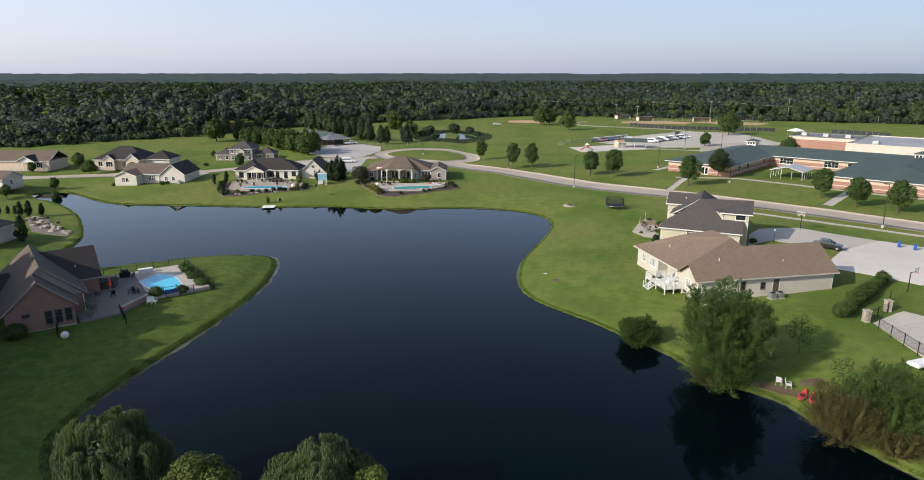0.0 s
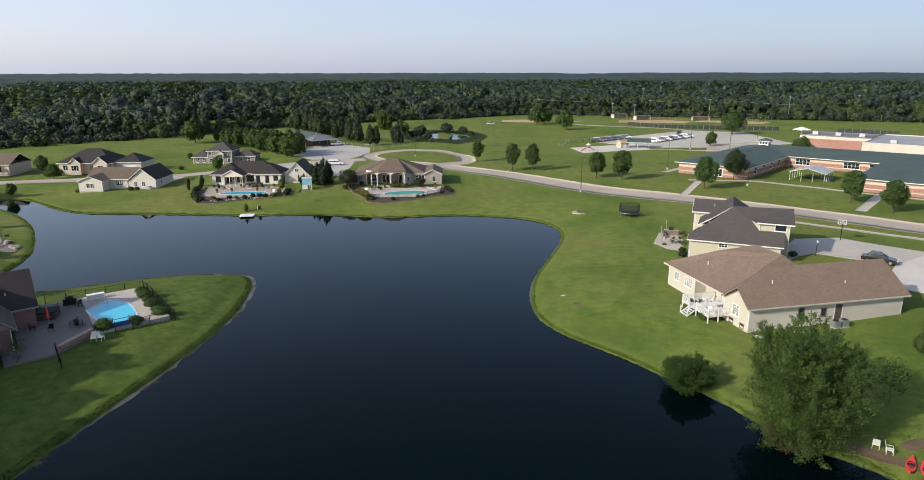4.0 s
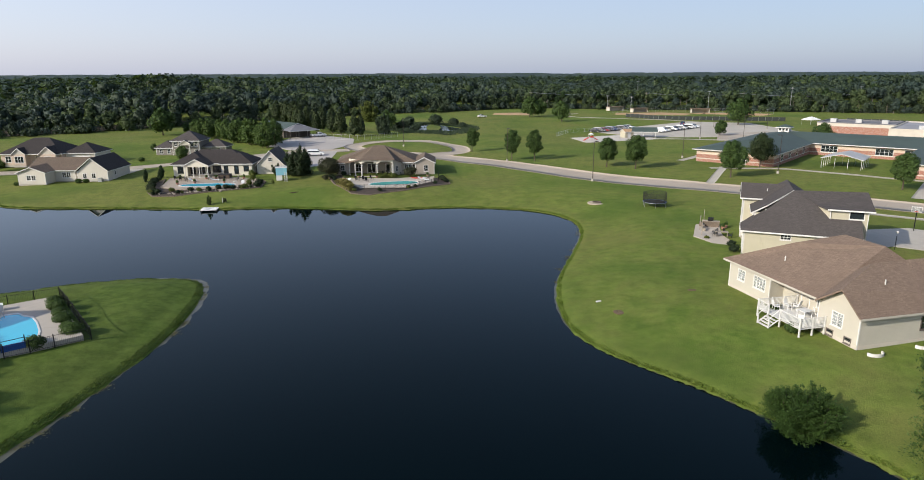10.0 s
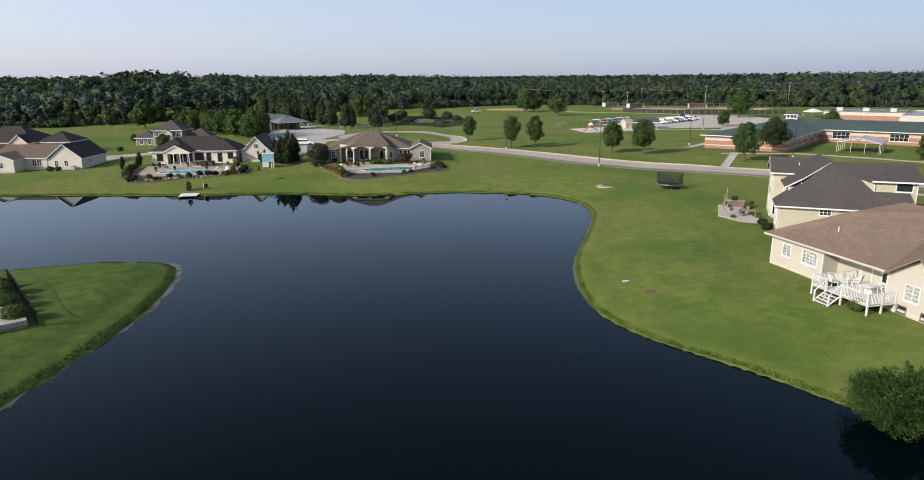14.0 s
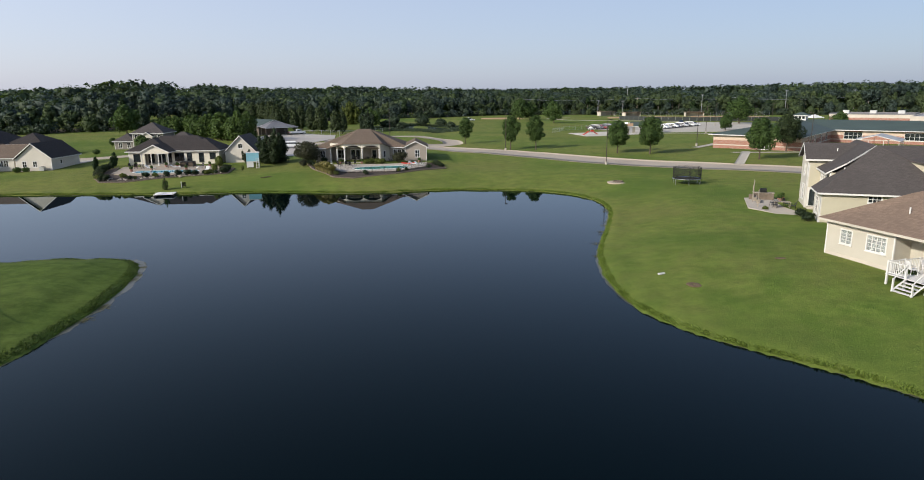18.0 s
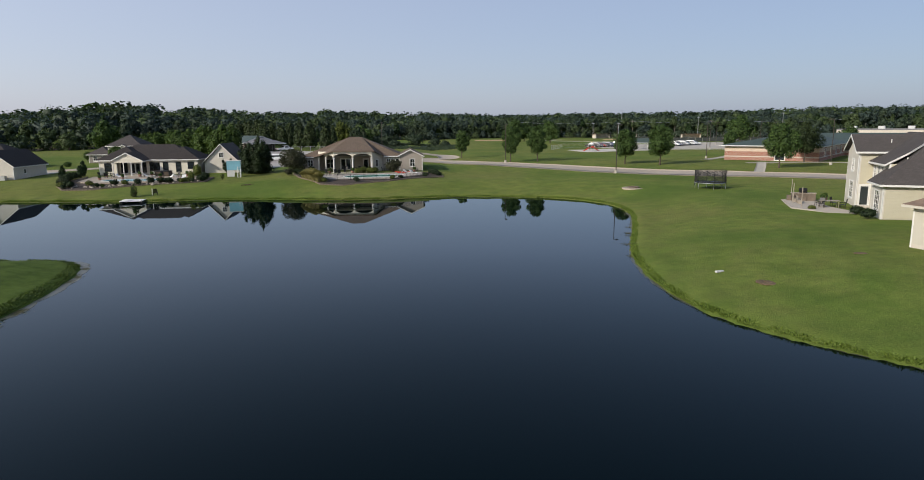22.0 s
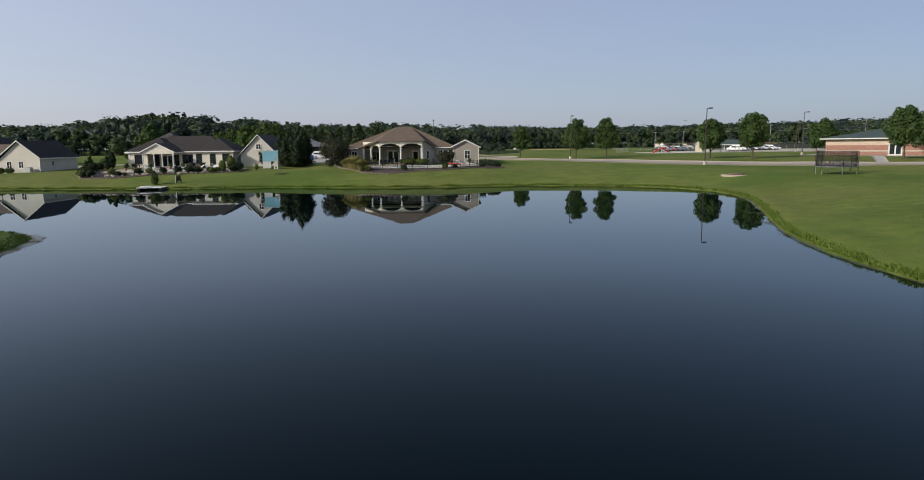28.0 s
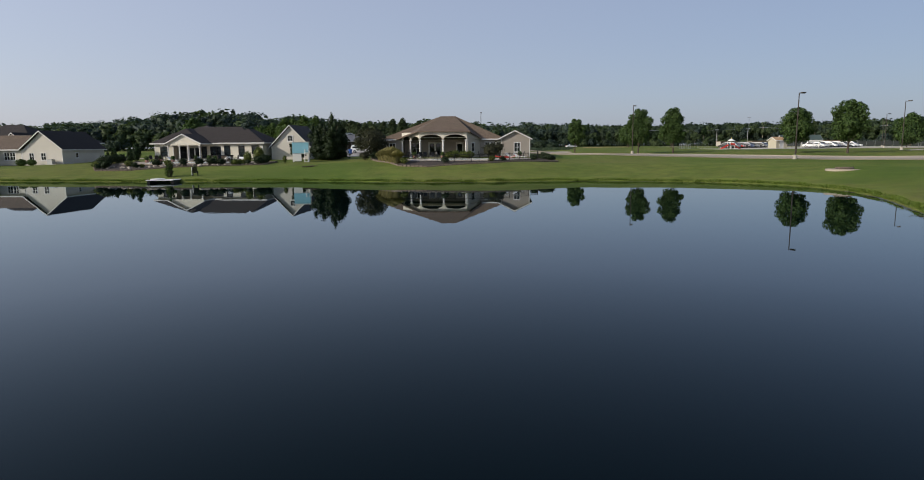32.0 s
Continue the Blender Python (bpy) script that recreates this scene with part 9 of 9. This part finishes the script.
pv = thing("picnic_shelter", "open picnic shelter with green metal roof", "shelter", on(70.5, 263.5, -12))
for x in (-4.2, 0, 4.2):
    for y in (-2.6, 2.6):
        part("post", bar((x, y, -0.2), (x, y, 2.3), 0.1), M["white_paint"], pv)
gable(pv, -4.6, 4.6, -3.0, 3.0, 2.25, 3.6, 'x', M["roof_green"], 0.4)
for x, y, a, l in ((107.8, 458, 10, "brown"), (106.2, 430, 20, "white"), (116, 413, 15, "dark"), (149, 404.5, -10, "brown")):
    t = thing("dugout", "low block dugout with flat roof at ball field", "dugout", on(x, y, a), "dugouts")
    part("back_wall", boxes((-5, 5, 1.6, 1.8, -0.3, 2.3)), M["block"], t)
    for k in (-5, 4.8):
        part("side_wall", boxes((k, k + 0.2, -1.6, 1.6, -0.3, 2.3)), M["block"], t)
    part("roof", boxes((-5.4, 5.4, -2.0, 2.1, 2.3, 2.5)), M["roof_brown"], t)
for x, y, w in ((162, 314, 5),):
    t = thing("canopy_tent", "white canopy tent on the school ground", "tent", on(x, y, 15), "tents")
    for sx in (-1, 1):
        for sy in (-1, 1):
            part("leg", bar((sx * w / 2, sy * 2.5, -0.1), (sx * w / 2, sy * 2.5, 2.4), 0.05), M["steel"], t)
    hip(t, -w / 2, w / 2, -2.5, 2.5, 2.4, 3.6, M["canvas"], 0.2, inset=2.3, fascia="canvas")
cp = thing("carport", "white metal carport canopy on the school lawn", "carport", pose(95.6, 184.8, ground(95.6, 184.8), 0, 0, SA))
for x in (-4.2, -1.4, 1.4, 4.2):
    for y in (-4.6, -2.3, 0, 2.3, 4.6):
        if abs(x) > 4 or abs(y) > 4.5:
            part("post", bar((x, y, -0.2), (x, y, 2.35), 0.05, None, 6), M["white_paint"], cp)
gable(cp, -4.3, 4.3, -4.7, 4.7, 2.35, 3.5, 'y', M["carport"], 0.2, th=0.06)

# pond beyond the loop
slab("pond", flip(blob_outline(-5, 309, 11, 17, 20, 0.2)), 0.08, M["pond"], "small dull pond ringed with reeds", "pond", cell=9.0)
rng = np.random.default_rng(77)
cnt = 9000
a, q = rng.random(cnt) * 2 * math.pi, 0.95 + 0.55 * rng.random(cnt) ** 2
bx_, by_ = -5 + q * 13 * np.cos(a), 309 + q * 20 * np.sin(a)
z = land(bx_, by_)
h = 0.35 + 0.65 * rng.random(cnt)
g = rng.random(cnt) * math.pi
axv = np.stack([np.cos(g), np.sin(g), 0 * g], -1) * 0.14
base = np.stack([bx_, by_, z - 0.1], -1)
tip = base + np.stack([rng.normal(size=cnt) * 0.2, rng.normal(size=cnt) * 0.2, h], -1)
tagged(new("reeds", raw_mesh("reeds", np.stack([base - axv, base + axv, tip + axv * 0.3, tip - axv * 0.3], 1).reshape(-1, 3), np.arange(cnt * 4).reshape(-1, 4), M["leaf_wood"])), "tall reeds round the small pond", "reeds", kind="stuff")

pb = shrub("wild dark green bush at the pond edge", 5.0, 3.2, "leaf_wood", 71, 1500, 0.4, "bush", "pond_bush", "pond bushes")
put(pb, [(-18.5, 303, 1.0), (-16, 318, 1.3), (4, 326, 1.1), (7.5, 312, 0.8), (-12, 292, 0.9), (-4, 329, 1.4)], 71)

# ---- shrubs ----
b1 = shrub("rounded dark green shrub in a mulch bed", 1.5, 1.2, "leaf_dark", 41, group="bed shrubs")
put(b1, [*[(-62.6, 165.7, 1.2), (-61.4, 164.9, 1.0), (-63.8, 167.5, 1.1), (-64.6, 169.5, 1.3), (-65.8, 173.5, 1.4), (-66.5, 176.5, 1.3), (-55.2, 166.5, 0.9), (-50.0, 167.7, 1.0), (-48.4, 168.3, 1.0), (-47.2, 168.5, 0.9), (-42.6, 170.4, 1.1), (-43.0, 173.4, 1.2),
                                  (-27.6, 177.6, 1.0), (-26.6, 174.6, 0.8), (-24.9, 170.8, 0.8), (-2.6, 174.6, 0.9), (-3.0, 176.2, 0.9), (-2.0, 172.6, 0.8), (-8.6, 166.4, 0.6), (-25.6, 181.2, 1.0), (35.4, 113.6, 0.9), (36.4, 116.6, 0.8)]], 2)
b2 = shrub("clipped green shrub along the pool fence", 1.9, 1.25, "leaf", 42, 2300, 0.085, group="pool shrubs", clipped=True)
put(b2, [(-44.6, 98.2, 0.9), (-43.4, 96.4, 1.0), (-42.2, 94.8, 0.85), (-40.9, 93.0, 1.05), (-39.6, 91.4, 0.8), (-38.4, 90.0, 1.15), (-40.2, 87.2, 1.05), (-43.0, 85.2, 1.2), (-85, 179.8, 0.9), (-83.6, 180.2, 0.8), (-98.6, 179.4, 0.7), (-52.6, 70.2, 1.5), (30.5, 96.6, 0.7), (29.0, 91.2, 0.9), (28.6, 86.8, 0.8), (52.6, 112.0, 0.8), (-120, 203, 1.6), (-118, 205, 1.8), (-85, 212, 1.0)], 3)
b3 = shrub("yellow-green shrub on the pool terrace edge", 1.5, 1.1, "leaf_light", 43, 800, group="light shrubs")
put(b3, [(-16.8, 178.4, 1.05), (-15.7, 178.3, 1.2), (-14.6, 178.2, 1.15), (-13.5, 178.1, 1.1), (-45.0, 170.2, 0.9), (34.9, 121.4, 0.5), (-44.6, 169.3, 0.7), (-56.6, 165.3, 0.6)], 4)
b4 = shrub("burgundy-leaved rounded shrub by the wall", 2.6, 2.0, "leaf_purple", 44, 1500, group="purple shrubs")
put(b4, [(-10.3, 179.3, 1.2), (-29.0, 176.4, 0.7), (-63.2, 166.5, 0.6)], 5)
b5 = thing("ornamental_grass", "clump of straw-coloured ornamental grass", "grass", group="ornamental grasses")
rng = np.random.default_rng(45)
k = 2200
a, f = rng.random(k) * 2 * math.pi, np.sqrt(rng.random(k))
d = np.stack([np.cos(a), np.sin(a), 0 * a], -1)
w = np.stack([-np.sin(a), np.cos(a), 0 * a], -1) * 0.012
zz = np.array([[0, 0, 1.0]])
p0 = d * (0.3 * f)[:, None]
h1, h2 = (0.6 + 0.25 * rng.random(k))[:, None], (0.95 + 0.4 * rng.random(k))[:, None]
p1, p2 = p0 + d * (0.22 * f)[:, None] + zz * h1, p0 + d * ((0.35 + 0.3 * rng.random(k)) * f)[:, None] + zz * h2 * (1.05 - 0.3 * f)[:, None]
V = np.stack([p0 - w, p0 + w, p1 + w, p1 - w, p1 - w, p1 + w, p2 + w * 1.6, p2 - w * 1.6], 1).reshape(-1, 3)
c = new("blades", raw_mesh("blades", V, np.arange(k * 8).reshape(-1, 4), M["straw"]))
c.parent = b5
put(b5, [(-23.6, 166.6, 1.55), (-22.8, 165.0, 1.6), (-22.0, 163.6, 1.35), (-24.4, 168.2, 1.4), (-25.2, 169.6, 1.1)], 6)
b6 = shrub("tall flowering shrub with white blooms", 1.6, 2.6, "leaf_light", 46, 1100, group="tall shrubs")
put(b6, [(-45.4, 177.6, 1.0), (-44.4, 171.0, 0.8), (-46.8, 181.4, 0.9), (-39.9, 173.2, 0.5)], 7)
ab = tree("arborvitae", "narrow dark green arborvitae by a rock garden", 3.2, 0.75, 0.0, "pine", 900, 0.2, 47, "cone", 0.06, 10, group="arborvitae row")
put(ab, [(-97.7, 138.6, 1.1), (-96.3, 139.4, 1.2), (-94.8, 141.4, 1.0), (-100.2, 140.6, 0.7), (-101.8, 140.6, 0.65), (-103.4, 140.2, 0.6), (-82.6, 116.6, 1.7), (-66.8, 179.5, 0.8), (-67.8, 183.0, 1.0), (-71.0, 182.0, 0.8), (-69.4, 178.0, 0.6)])
hd = shrub("thick green hedge bush beside the gravel drive", 2.4, 2.0, "leaf", 48, 3200, 0.125, "hedge", "hedge_bush", "hedge")
put(hd, [(48.2 + 13.2 * k / 9, 76.4 + 12.6 * k / 9) for k in range(10)], 8, 0.15)
lt = tree("garden_tree", "small round garden tree by a house", 4.6, 2.0, 0.9, "leaf", 2200, 0.24, 49, "round", 0.1, 12, group="garden trees")
put(lt, [(-116, 199, 1.0), (-113, 176, 0.8), (-119, 160, 0.9), (-107, 166, 0.6), (-124, 207, 1.2), (-71.6, 206, 1.05), (-134, 199, 0.8), (-90, 232, 0.6), (-118, 163.5, 0.8), (-100, 218, 0.5)])
r = random.Random(61)
for mother, mat_bed, spots in ((b1, 0, [(-64.0, 167.5), (-62.0, 164.3), (-57.2, 164.7), (-51.4, 166.5), (-46.0, 168.7), (-44.0, 169.4), (-43.4, 175.0), (-65.4, 171.6), (-66.2, 175.2),
                                        (-25.6, 172.6), (-24.0, 169.4), (-16.0, 162.4), (-4.6, 170.0), (-28.0, 178.6)]),
                               (b3, 1, [(-63.0, 165.3), (-59.2, 166.1), (-53.2, 166.1), (-45.4, 168.8), (-21.0, 162.8), (-9.8, 165.0)])):
    for x, y in spots:
        k = 0.45 + 0.5 * r.random()
        mother.scale = (k, k, k)
        copy_thing(mother, on(x + r.gauss(0, 0.2), y + r.gauss(0, 0.2), r.random() * 360, 0.1))
    mother.scale = (1, 1, 1)
rk = thing("rock_garden", "tan rock garden terrace with boulders", "rock garden", pose(-86.5, 131.0, ground(-86.5, 131.0)))
soil = slab("gravel", flip([(-95.3, 136.5), (-93.5, 139.3), (-84.6, 129.5), (-79.6, 127.0), (-78.0, 122.8), (-86.0, 124.4)]), 0.1, M["earth"], "", "", 0.3, "", 2.0)
soil.parent = rk
soil.matrix_parent_inverse = Matrix.Translation((86.5, -131.0, -ground(-86.5, 131.0)))
rr = random.Random(9)
for k in range(60):
    f = rr.random()
    x, y = (-94 + 14.5 * f) + 86.5 + rr.gauss(0, 0.9), (137 - 12 * f) - 131 + rr.gauss(0, 1.1)
    bm = bmesh.new()
    ellipsoid(bm, (x, y, ground(x - 86.5, y + 131.0) - ground(-86.5, 131.0) + 0.12), (0.3 + 0.4 * rr.random(), 0.3 + 0.3 * rr.random(), 0.3), 2, 0.18, rr)
    part("boulder", bm, M["stone" if k % 3 else "bark"], rk)
